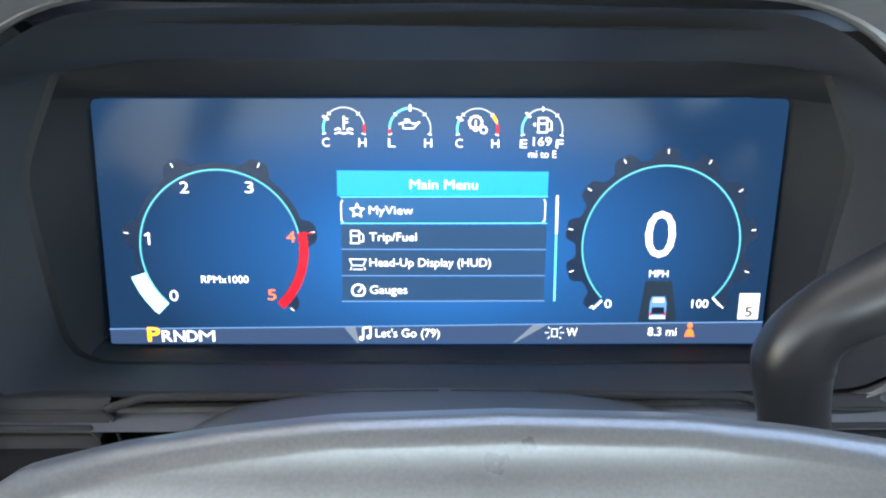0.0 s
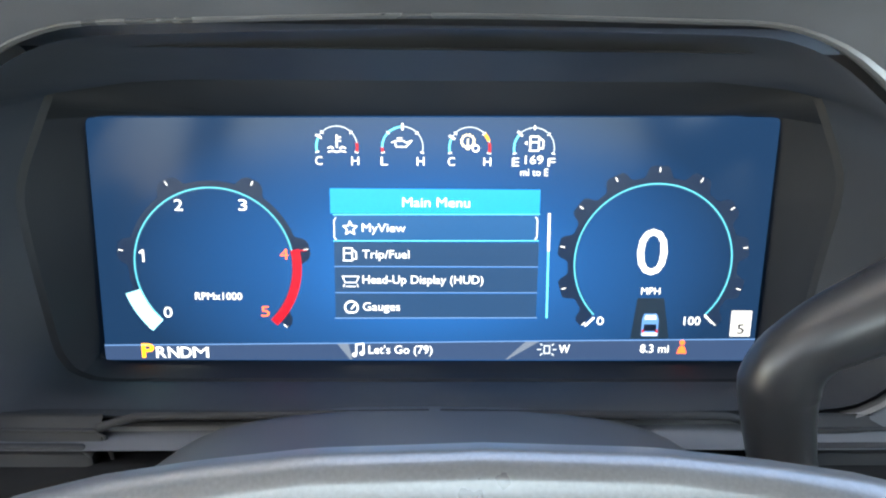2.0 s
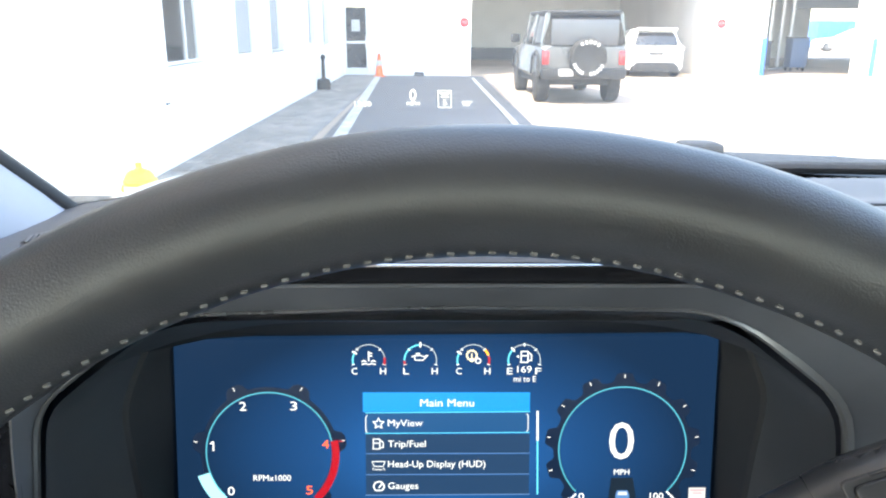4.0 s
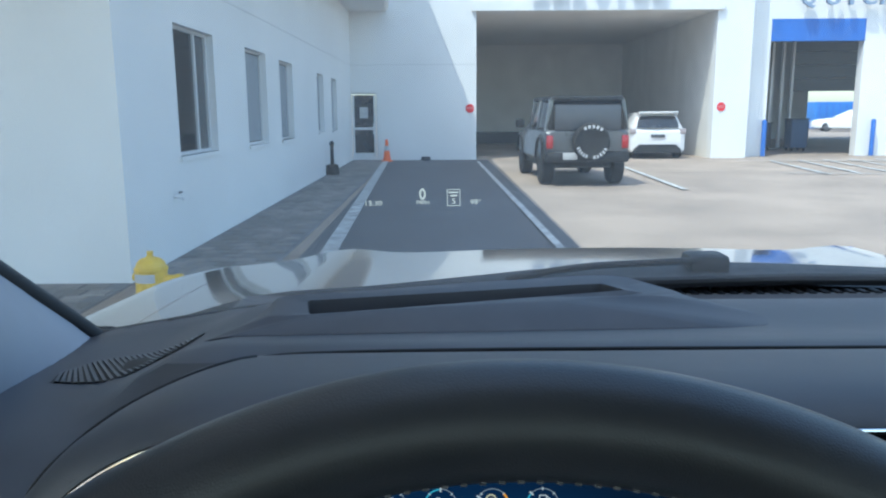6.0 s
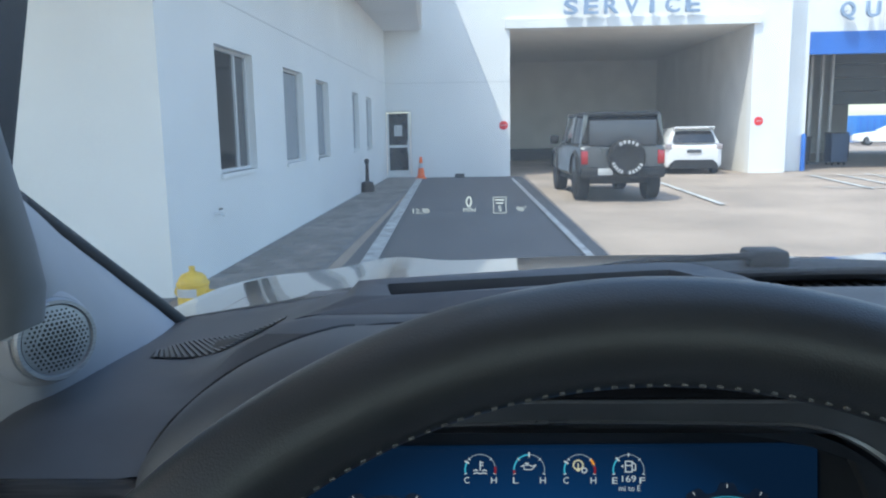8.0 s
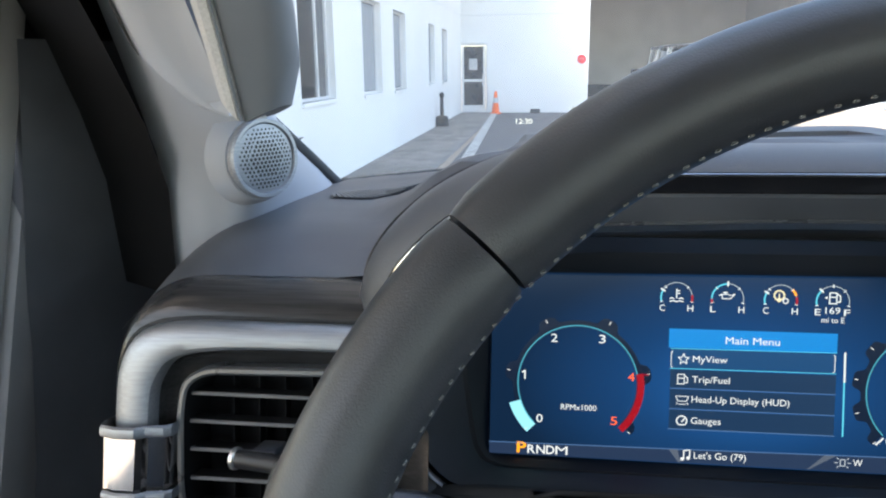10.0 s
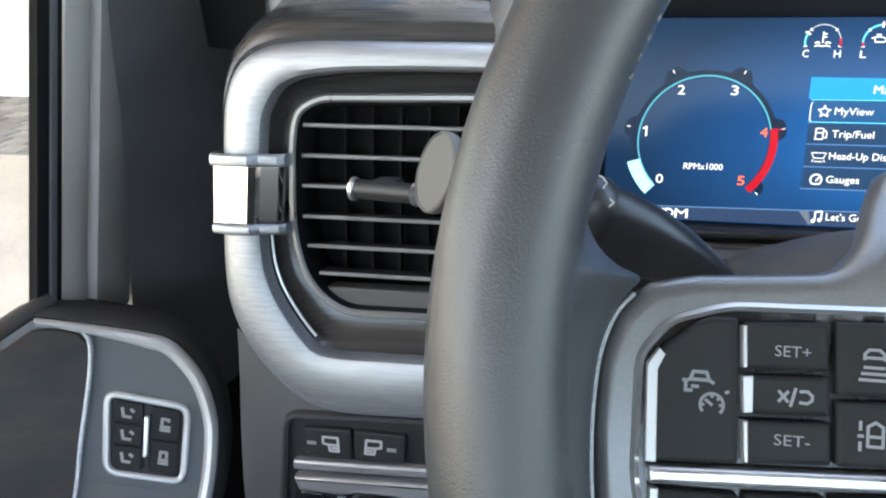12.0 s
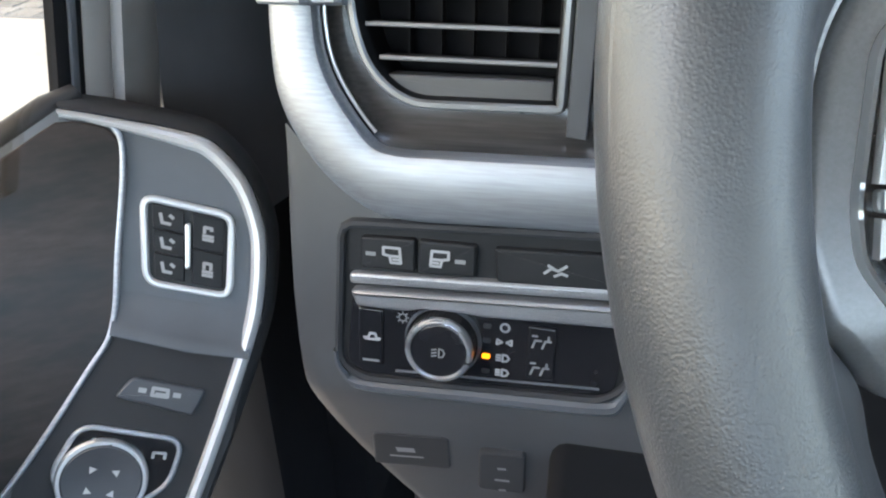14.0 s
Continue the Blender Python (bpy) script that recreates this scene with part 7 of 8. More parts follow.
shape("status_tab", Z1, glow("display_tab", (0.015, 0.03, 0.07), K), [(-0.0425, -0.0463), (0.0478, -0.0452), (0.0335, -0.0540), (-0.0367, -0.0540)])
SLATE = glow("display_slate", (0.07, 0.09, 0.13), K)
shape("tab_flare", Z2, SLATE, [(-0.0432, -0.0462), (-0.0380, -0.0462), (-0.0362, -0.0538), (-0.0372, -0.0540)])
shape("tab_flare", Z2, SLATE, [(0.0420, -0.0452), (0.0485, -0.0450), (0.0340, -0.0538), (0.0330, -0.0538)])
lines("status_rule", Z2, 0.0005, G_LINE, [(-0.1466, -0.0473), (-0.0432, -0.0462), (0.0485, -0.0449), (0.1466, -0.0438)])
text("gear_letter", "P", -0.1303, -0.0502, Z2, 0.0092, G_YELLOW, cluster, "LEFT", width=0.0056, bold=0.0002, label="selected gear letter in yellow")
for ch, x, w in (("R", -0.1240, 0.0046), ("N", -0.1187, 0.0050), ("D", -0.1130, 0.0048), ("M", -0.1076, 0.0070)):
    text("gear_letter", ch, x, -0.0509, Z2, 0.0074, G_WHITE, cluster, "LEFT", width=w, bold=0.0 if ch == "M" else 0.00007)
text("status_text", "Let's Go (79)", -0.0289, -0.0494, Z2, 0.0056, G_WHITE, cluster, "LEFT", width=0.0287)
lines("note_icon", Z2, 0.0007, G_WHITE, [(-0.0345, -0.0515), (-0.0345, -0.0468), (-0.0312, -0.0462), (-0.0312, -0.0508)])
shape("note_heads", Z2, G_WHITE, circle(-0.0353, -0.0517, 0.0010)[:-1], circle(-0.0320, -0.0510, 0.0010)[:-1])
text("status_text", "W", 0.0572, -0.0489, Z2, 0.0056, G_WHITE, cluster, "LEFT", width=0.0050)
text("status_text", "8.3 mi", 0.0943, -0.0487, Z2, 0.0056, G_WHITE, cluster, "LEFT", width=0.0131)
lines("view_icon", Z2, 0.0005, G_GREY, [(0.0505, -0.0508), (0.0505, -0.0472), (0.0530, -0.0472), (0.0530, -0.0508), (0.0505, -0.0508)], [(0.0490, -0.0490), (0.0475, -0.0490)], [(0.0545, -0.0490), (0.0560, -0.0490)], [(0.0496, -0.0470), (0.0488, -0.0463)], [(0.0540, -0.0470), (0.0548, -0.0463)], [(0.0496, -0.0510), (0.0488, -0.0517)], [(0.0540, -0.0510), (0.0548, -0.0517)])
shape("belt_icon", Z2, G_ORANGE, [(0.1112, -0.0508), (0.1120, -0.0478), (0.1134, -0.0468), (0.1148, -0.0478), (0.1156, -0.0508)], circle(0.1134, -0.0455, 0.0012)[:-1])


# four small gauges
def small_gauge(cx, end_l, end_r, needle, warm):
    cy, r = 0.0418, 0.0087
    bm = bmesh.new()
    arc_band(bm, cx, cy, r - 0.0002, r + 0.0002, -15, 195, Z1, 30)
    part("gauge_arc", bm, G_GREY, cluster, smooth=False)
    bm = bmesh.new()
    arc_band(bm, cx, cy, r - 0.0005, r + 0.0003, needle, 195, Z2, 20)
    part("gauge_fill", bm, G_CYAN, cluster, smooth=False)
    c, s = math.cos(radians(needle)), math.sin(radians(needle))
    lines("gauge_needle", Z3, 0.0009, G_WHITE, [(cx + c * (r - 0.0012), cy + s * (r - 0.0012)), (cx + c * (r + 0.0012), cy + s * (r + 0.0012))])
    for a, mt in ((-15, G_WHITE), (195, G_WHITE), (45, G_WHITE), (135, G_WHITE)):
        c, s = math.cos(radians(a)), math.sin(radians(a))
        lines("gauge_tick", Z3, 0.0005, mt, [(cx + c * (r - 0.0008), cy + s * (r - 0.0008)), (cx + c * (r + 0.0006), cy + s * (r + 0.0006))])
    for a0, a1, mt in warm:
        bm = bmesh.new()
        arc_band(bm, cx, cy, r - 0.0007, r + 0.0005, a0, a1, Z3, 8)
        part("gauge_warning", bm, mt, cluster, smooth=False)
    text("gauge_letter", end_l, cx - 0.0077, 0.0357, Z2, 0.0052, G_WHITE, cluster, "CENTER", width=0.0030)
    text("gauge_letter", end_r, cx + 0.0077, 0.0357, Z2, 0.0052, G_WHITE, cluster, "CENTER", width=0.0032)


small_gauge(-0.0413, "C", "H", 150, [(-15, 12, G_RED)])
small_gauge(-0.0135, "L", "H", 90, [(180, 195, G_RED)])
small_gauge(0.0150, "C", "H", 150, [(-15, 15, G_RED), (20, 45, G_YELLOW)])
small_gauge(0.0425, "E", "F", 135, [])
lines("gauge_tick", Z3, 0.0007, G_WHITE, [(0.0425, 0.0498), (0.0425, 0.0513)])
lines("coolant_icon", Z2, 0.0006, G_WHITE, [(-0.0413, 0.0415), (-0.0413, 0.0468)], [(-0.0413, 0.0458), (-0.0396, 0.0458)], [(-0.0413, 0.0443), (-0.0396, 0.0443)], [(-0.0450, 0.0412), (-0.0438, 0.0418), (-0.0428, 0.0412)], [(-0.0400, 0.0412), (-0.0388, 0.0418), (-0.0376, 0.0412)], [(-0.0450, 0.0396), (-0.0432, 0.0401), (-0.0413, 0.0396), (-0.0395, 0.0401), (-0.0376, 0.0396)])
lines("oil_icon", Z2, 0.0005, G_WHITE, [(-0.0163, 0.0420), (-0.0167, 0.0444), (-0.0135, 0.0446), (-0.0118, 0.0438), (-0.0095, 0.0447), (-0.0120, 0.0420), (-0.0163, 0.0420)])
lines("oil_icon", Z2, 0.0006, G_WHITE, [(-0.0148, 0.0448), (-0.0148, 0.0456)], [(-0.0158, 0.0456), (-0.0138, 0.0456)], [(-0.0170, 0.0442), (-0.0181, 0.0438)])
gear = [(0.0142 + (0.0030 if i % 2 else 0.0024) * math.cos(radians(15 * i)), 0.0446 + (0.0030 if i % 2 else 0.0024) * math.sin(radians(15 * i))) for i in range(25)]
lines("gearbox_icon", Z2, 0.0006, glow("display_pale_yellow", (0.75, 0.68, 0.45), K), gear, [(0.0142, 0.0425), (0.0142, 0.0455)], circle(0.0142, 0.0420, 0.0008, n=8))
lines("gearbox_icon", Z2, 0.0006, G_WHITE, circle(0.0176, 0.0416, 0.0014, n=10))
lines("fuel_icon", Z2, 0.0006, G_WHITE, [(0.0408, 0.0408), (0.0408, 0.0468), (0.0445, 0.0468), (0.0445, 0.0408), (0.0404, 0.0408)], [(0.0412, 0.0444), (0.0441, 0.0444)], [(0.0448, 0.0462), (0.0464, 0.0450), (0.0464, 0.0418), (0.0450, 0.0418)])
shape("fuel_arrow", Z2, G_WHITE, [(0.0382, 0.0440), (0.0396, 0.0449), (0.0396, 0.0431)])
text("range_text", "169", 0.0427, 0.0367, Z2, 0.0052, G_WHITE, cluster, "CENTER", width=0.0078)
text("range_text", "mi to E", 0.0430, 0.0314, Z2, 0.0045, G_WHITE, cluster, "CENTER", width=0.0120)


# dials
def scallops(cx, cy, r, a0, a1, n, depth):
    pts = []
    for i in range(n * 16 + 1):
        k = i / 16
        a = radians(a0 + (a1 - a0) * i / (n * 16))
        bump = depth * blend(0.36, 0.19, abs(k - round(k)) * abs(a1 - a0) / n / 27)
        pts.append((cx + (r + bump) * math.cos(a), cy + (r + bump) * math.sin(a)))
    return pts


def dial(cx, cy, r, a0, a1, n):
    o = scallops(cx, cy, r + 0.0030, a0, a1, n, 0.0048)
    i_ = [(cx + (r - 0.0008) * math.cos(radians(a0 + (a1 - a0) * k / (len(o) - 1))), cy + (r - 0.0008) * math.sin(radians(a0 + (a1 - a0) * k / (len(o) - 1)))) for k in range(len(o))]
    bm = bmesh.new()
    loft(bm, [[(x, y, Z1) for x, y in o], [(x, y, Z1) for x, y in i_]], closed=False)
    part("dial_band", bm, glow("display_dial_band", (0.003, 0.009, 0.026), K), cluster, smooth=False)
    bm = bmesh.new()
    arc_band(bm, cx, cy, r - 0.0003, r + 0.00035, a0, a1, Z2, 60)
    part("dial_ring", bm, G_RING, cluster, smooth=False)
    for k in range(n + 1):
        a = radians(a0 + (a1 - a0) * k / n)
        lines("dial_tick", Z3, 0.00045, G_WHITE, [(cx + (r + 0.0053) * math.cos(a), cy + (r + 0.0053) * math.sin(a)), (cx + (r + 0.0070) * math.cos(a), cy + (r + 0.0070) * math.sin(a))])


TC = (-0.0957, -0.0105)
dial(TC[0], TC[1], 0.0345, 223.3, -42.5, 5)
bm = bmesh.new()
arc_band(bm, TC[0], TC[1], 0.0345, 0.0415, 198, 226, Z2, 16)
part("tach_bar", bm, glow("display_pale_cyan", (0.24, 0.62, 0.75), K), cluster, smooth=False)
bm = bmesh.new()
arc_band(bm, TC[0], TC[1], 0.0340, 0.0380, -46, 12, Z3, 24)
part("red_zone", bm, G_RED, cluster, smooth=False)
lines("red_tick", Z3, 0.0006, G_RED, [(-0.0615, -0.0035), (-0.0555, -0.0033)])
for words, x, y, mt in (("0", -0.1173, -0.0320, G_WHITE), ("2", -0.1095, 0.0161, G_WHITE), ("3", -0.0821, 0.0163, G_WHITE), ("4", -0.0652, -0.0053, G_ORANGE), ("5", -0.0744, -0.0315, G_ORANGE)):
    text("dial_number", words, x, y, Z3, 0.0070, mt, cluster, "CENTER", width=0.0020 if words == "1" else 0.0037)
lines("dial_number", Z3, 0.0008, G_WHITE, [(-0.1277, -0.0046), (-0.1262, -0.0036), (-0.1262, -0.0085)])
text("dial_unit", "RPMx1000", -0.0947, -0.0245, Z2, 0.0048, G_WHITE, cluster, "CENTER", width=0.0205)
SC_ = (0.0973, -0.0080)
dial(SC_[0], SC_[1], 0.0350, 224, -44, 10)
text("speed", "0", 0.0966, -0.0046, Z2, 0.0300, G_WHITE, cluster, "CENTER", width=0.0135)
text("dial_unit", "MPH", 0.0972, -0.0214, Z2, 0.0046, G_WHITE, cluster, "CENTER", width=0.0085)
text("dial_number", "0", 0.0753, -0.0355, Z2, 0.0056, G_WHITE, cluster, "CENTER", width=0.0031)
text("dial_number", "100", 0.1170, -0.0354, Z2, 0.0056, G_WHITE, cluster, "CENTER", width=0.0075)
lines("speed_needle", Z3, 0.0009, G_WHITE, [(0.0686, -0.0375), (0.0722, -0.0338)], [(0.1225, -0.0325), (0.1240, -0.0340)], [(0.1246, -0.0346), (0.1258, -0.0358)])
shape("lane_shade", Z1, glow("display_lane", (0.004, 0.01, 0.02), K), [(0.0915, -0.0246), (0.1035, -0.0246), (0.1070, -0.0436), (0.0895, -0.0438)])
shape("car_picture", Z2, glow("display_car_blue", (0.05, 0.13, 0.3), K), [(0.0950, -0.0318), (0.1008, -0.0318), (0.1018, -0.0345), (0.1018, -0.0425), (0.0942, -0.0425), (0.0942, -0.0345)])
shape("car_picture", Z3, G_GREY, [(0.0953, -0.0345), (0.1007, -0.0345), (0.1004, -0.0325), (0.0957, -0.0325)], [(0.0945, -0.0408), (0.1015, -0.0408), (0.1015, -0.0422), (0.0945, -0.0422)])
shape("car_picture", Z3, G_DARK, [(0.0950, -0.0400), (0.1010, -0.0400), (0.1008, -0.0368), (0.0953, -0.0368)])
shape("car_picture", Z3, G_RED, quad(0.0944, -0.0408, 0.0954, -0.0393), quad(0.1006, -0.0408, 0.1016, -0.0393))
shape("limit_sign", Z2, glow("display_sign_white", (0.8, 0.82, 0.85), K * 0.5), quad(0.1347, -0.0425, 0.1440, -0.0303))
text("limit_text", "5", 0.1394, -0.0392, Z3, 0.0066, G_DARK, cluster, "CENTER", width=0.0034, bold=0.0001)
shape("limit_bars", Z3, glow("display_pink", (0.45, 0.2, 0.25), K), quad(0.1355, -0.0322, 0.1432, -0.0312), quad(0.1368, -0.0338, 0.1420, -0.0330))

# ---- things outside ----
entry = thing("entry_door", pose(-2.48, WALL_Y + 0.12, ZG, 90, 0, 0), "closed glass entry door in a white aluminium frame", "door")
bm = bmesh.new()
fo = quad(-0.45, 0.02, 0.45, 2.15)
strip(bm, fo, inset(fo, 0.07), ((0, -0.06), (0, 0.05), (1, 0.05), (1, -0.06)), closed=True)
part("door_frame", bm, ALU, entry, smooth=False)
bm = bmesh.new()
plate(bm, quad(-0.38, 0.05, 0.38, 2.08), -0.02, 0.0)
part("pane", bm, DARKGLASS, entry, smooth=False)
for y0, y1 in ((0.05, 0.24), (0.98, 1.06)):
    bm = bmesh.new()
    plate(bm, quad(-0.38, y0, 0.38, y1), -0.01, 0.025, 0.004)
    part("rail", bm, ALU, entry)
for x0 in (-0.38, 0.31):
    bm = bmesh.new()
    plate(bm, quad(x0, 0.24, x0 + 0.07, 2.08), -0.01, 0.024, 0.004)
    part("stile", bm, ALU, entry)
bm = bmesh.new()
tube(bm, [(0.30, 0.85, 0.03), (0.30, 0.87, 0.08), (0.30, 1.18, 0.08), (0.30, 1.2, 0.03)], 0.014, 10)
part("door_handle", bm, ALU, entry)
bm = bmesh.new()
plate(bm, quad(-0.14, 1.35, 0.12, 1.7), 0.0, 0.004)
part("notice", bm, WHITEPRINT, entry, "pale notice taped to the glass", smooth=False)

cone = thing("traffic_cone", pose(-1.72, 23.6, ZG + 0.004), "orange traffic cone with a white collar by the door", "traffic cone")
bm = bmesh.new()
box(bm, (-0.17, -0.17, 0.0), (0.17, 0.17, 0.04), 0.012)
part("base", bm, ORANGE, cone)
bm = bmesh.new()
lathe(bm, [(0.13, 0.04), (0.118, 0.08), (0.04, 0.68), (0.028, 0.70), (0.0, 0.70)], None, 24)
part("cone_body", bm, ORANGE, cone)
bm = bmesh.new()
lathe(bm, [(0.088, 0.34), (0.066, 0.50)], None, 24, cap=False)
part("collar", bm, WHITEPRINT, cone)

post = thing("ash_post", pose(-2.72, 18.5, ZG + 0.02), "black smokers' post with a wide foot on the walkway", "post")
bm = bmesh.new()
lathe(bm, [(0.17, 0.0), (0.17, 0.08), (0.15, 0.24), (0.05, 0.27), (0.04, 0.70), (0.045, 0.72)], None, 24)
part("foot_and_stem", bm, RUBBER, post)
bm = bmesh.new()
lathe(bm, [(0.06, 0.72), (0.065, 0.78), (0.03, 0.83), (0.0, 0.83)], None, 20)
part("cap", bm, RUBBER, post)

stop = thing("wheel_stop", pose(-0.5, 24.0, ZG + 0.004), "small black rubber block against the wall", "wheel stop")
bm = bmesh.new()
box(bm, (-0.15, -0.08, 0), (0.15, 0.08, 0.12), 0.02)
part("block", bm, RUBBER, stop)
bm = bmesh.new()
box(bm, (-0.13, -0.086, 0.03), (0.13, -0.079, 0.08))
part("reflector", bm, GREYPLASTIC, stop, smooth=False)

hyd = thing("fire_hydrant", pose(-2.46, 5.85, ZG + 0.016), "yellow fire hydrant with a white label by the wing", "hydrant")
bm = bmesh.new()
lathe(bm, [(0.165, 0.0), (0.165, 0.03), (0.132, 0.04), (0.130, 0.235), (0.138, 0.245), (0.138, 0.265), (0.124, 0.275), (0.112, 0.310), (0.085, 0.338), (0.045, 0.352), (0.026, 0.362), (0.026, 0.405), (0.0, 0.405)], None, 32)
part("barrel", bm, YELLOW, hyd)
for x, y, r in ((0.215, -0.03, 0.052), (-0.13, 0.08, 0.045)):
    bm = bmesh.new()
    lathe(bm, [(r * 0.8, -0.11), (r * 0.8, 0.0), (r, 0.01), (r, 0.05), (r * 0.7, 0.06), (r * 0.28, 0.065), (r * 0.28, 0.085), (0.0, 0.085)], look((x, y, 0.165), (x * 3, y * 3, 0.165)) @ pose(0, 0, 0, 0, 180, 0), 20)
    part("outlet", bm, YELLOW, hyd)
bm = bmesh.new()
for k in range(9):
    a0 = radians(-140 + 9 * k)
    a1 = radians(-140 + 9 * (k + 1))
    bm.faces.new([bm.verts.new((0.1395 * math.cos(a), 0.1395 * math.sin(a), z)) for a, z in ((a0, 0.155), (a1, 0.155), (a1, 0.228), (a0, 0.228))])
part("label_plate", bm, WHITEPRINT, hyd)

for x in (0.92, 8.97):
    sg = thing("stop_sign", pose(x, WALL_Y - 0.02, 0.335, 90, 0, 0), "small red octagonal stop sign on the wall", "sign", "wall stop signs")
    bm = bmesh.new()
    plate(bm, circle(0, 0, 0.145, 22.5, 382.5, 8)[:-1], -0.015, 0.0)
    part("plate", bm, RED, sg, smooth=False)
    text("lettering", "STOP", 0, 0, 0.002, 0.09, WHITEPRINT, sg, "CENTER", width=0.19)

tap = thing("wall_tap", pose(SIDE_X + 0.0, 7.68, -0.63), "small grey hose tap on the stucco wall", "tap")
bm = bmesh.new()
tube(bm, [(0, 0, 0), (0.07, 0, 0), (0.11, 0, -0.03)], 0.018, 12)
part("spout", bm, ALU, tap)
bm = bmesh.new()
tube(bm, [(0.07, -0.04, 0.05), (0.07, 0.04, 0.05)], 0.012, 10)
part("tap_handle", bm, GREYPLASTIC, tap)

for x in (BX0 - 0.12, BX1 + 0.42):
    bol = thing("bollard", pose(x, BAY_Y - 0.22, ZG), "blue steel bollard beside the bay", "bollard", "bay bollards")
    bm = bmesh.new()
    lathe(bm, [(0.075, 0), (0.075, 1.15), (0.06, 1.2), (0.0, 1.22)], None, 18)
    part("pipe", bm, BLUEPAINT, bol)
    bm = bmesh.new()
    lathe(bm, [(0.12, 0), (0.12, 0.02), (0.08, 0.025)], None, 18, cap=False)
    part("foot_plate", bm, CONCRETE, bol)

shutter = thing("roller_shutter", pose(16.6, BAY_Y + 7.2, 0.98, 90, 0, 0), "half-raised dark sectional door at the back of the bay", "door")
for i in range(5):
    bm = bmesh.new()
    plate(bm, quad(-1.75, i * 0.55, 3.0, i * 0.55 + 0.53), -0.05, 0.0, 0.015)
    part("panel", bm, GREYPLASTIC, shutter)
for k, (x, y, w, h, mt, nm, lb) in enumerate(((11.4, 27.5, 0.5, 0.9, RED, "tool_trolley", "red steel tool trolley in the workshop"), (12.2, 29.0, 0.8, 1.0, GREYPLASTIC, "workbench", "grey steel workbench in the workshop"), (13.3, 28.2, 0.6, 1.15, mat("faded_blue_plastic", (0.05, 0.09, 0.17), 0.5, wear=0.2, wear_size=0.1), "waste_bin", "faded blue plastic waste bin in the workshop"), (14.4, 30.5, 0.7, 1.0, RUBBER, "tyre_stand", "dark stand with parts in the workshop"))):
    t_ = thing(nm, pose(x, y, ZG), lb, nm.split("_")[-1])
    bm = bmesh.new()
    box(bm, (-w / 2, -0.3, 0.12), (w / 2, 0.3, h), 0.03)
    part("body", bm, mt, t_)
    bm = bmesh.new()
    box(bm, (-w / 2 - 0.03, -0.33, h), (w / 2 + 0.03, 0.33, h + 0.05), 0.015)
    part("top", bm, GREYPLASTIC, t_)
    for wx in (-1, 1):
        for wy in (-1, 1):
            bm = bmesh.new()
            lathe(bm, [(0.06, -0.02), (0.06, 0.02)], pose(wx * (w / 2 - 0.08), wy * 0.22, 0.06, 0, 90, 0), 12)
            part("castor", bm, RUBBER, t_)
for k in range(3):
    pole = thing("lift_post", pose(12.6 + k * 0.75, 29.0 + k * 0.8, ZG), "pale grey vehicle lift post in the workshop", "lift post", "workshop lift posts")
    bm = bmesh.new()
    box(bm, (-0.055, -0.05, 0.0), (0.055, 0.05, 4.2), 0.015)
    part("column", bm, ALU, pole)
    bm = bmesh.new()
    box(bm, (-0.3, -0.25, 0.0), (0.3, 0.25, 0.05), 0.01)
    part("foot_plate", bm, CONCRETE, pole)
cont = thing("shipping_container", pose(32.0, 58, ZG), "blue steel container across the far yard", "container")
bm = bmesh.new()
box(bm, (-4, -1.2, 0.1), (4, 1.2, 2.05), 0.03)
part("shell", bm, mat("pale_blue_paint", (0.03, 0.17, 0.5), 0.5, wear=0.1, wear_size=0.6), cont)
for i in range(16):
    bm = bmesh.new()
    box(bm, (-3.8 + i * 0.5, -1.24, 0.25), (-3.65 + i * 0.5, -1.2, 1.95), 0.01)
    part("rib", bm, BLUEPAINT, cont)


# ---- parked cars ----
def car_wheel(parent, x, y, r, w, rim_mat):
    bm = bmesh.new()
    lathe(bm, [(r * 0.62, -w / 2), (r * 0.93, -w / 2), (r, -w * 0.36), (r, w * 0.36), (r * 0.93, w / 2), (r * 0.62, w / 2)], pose(x, y, r, 0, 90, 0), 32)
    wl = part("wheel", bm, TYRE, parent)
    bm = bmesh.new()
    lathe(bm, [(r * 0.6, -w * 0.52), (r * 0.55, -w * 0.44), (r * 0.2, -w * 0.47), (0.0, -w * 0.47)], pose(x, y, r, 0, 90 if x < 0 else -90, 0), 20)
    part("wheel_rim", bm, rim_mat, wl)


def body_loft(parent, name, rows, material, label=""):
    """A car body from cross-sections: rows of (y, half width low, half width high, z low, z mid, z high)."""
    rings = []
    for y, w0, w1, z0, zm, z1 in rows:
        half = [(w0 * 0.92, z0), (w0, z0 + 0.08), (w0, zm), (w1 + (w0 - w1) * 0.25, zm + (z1 - zm) * 0.7), (w1, z1 - 0.04), (w1 * 0.9, z1)]
        ring = [(x, y, z) for x, z in half] + [(-x, y, z) for x, z in reversed(half)]
        rings.append(ring)
    bm = bmesh.new()
    loft(bm, rings, cap=True)
    return part(name, bm, material, parent, label)


suv = thing("off_road_car", pose(3.0, 15.15, ZG + 0.002, 0, 0, 2.0), "dark grey boxy off-road car with a rear spare wheel", "car")
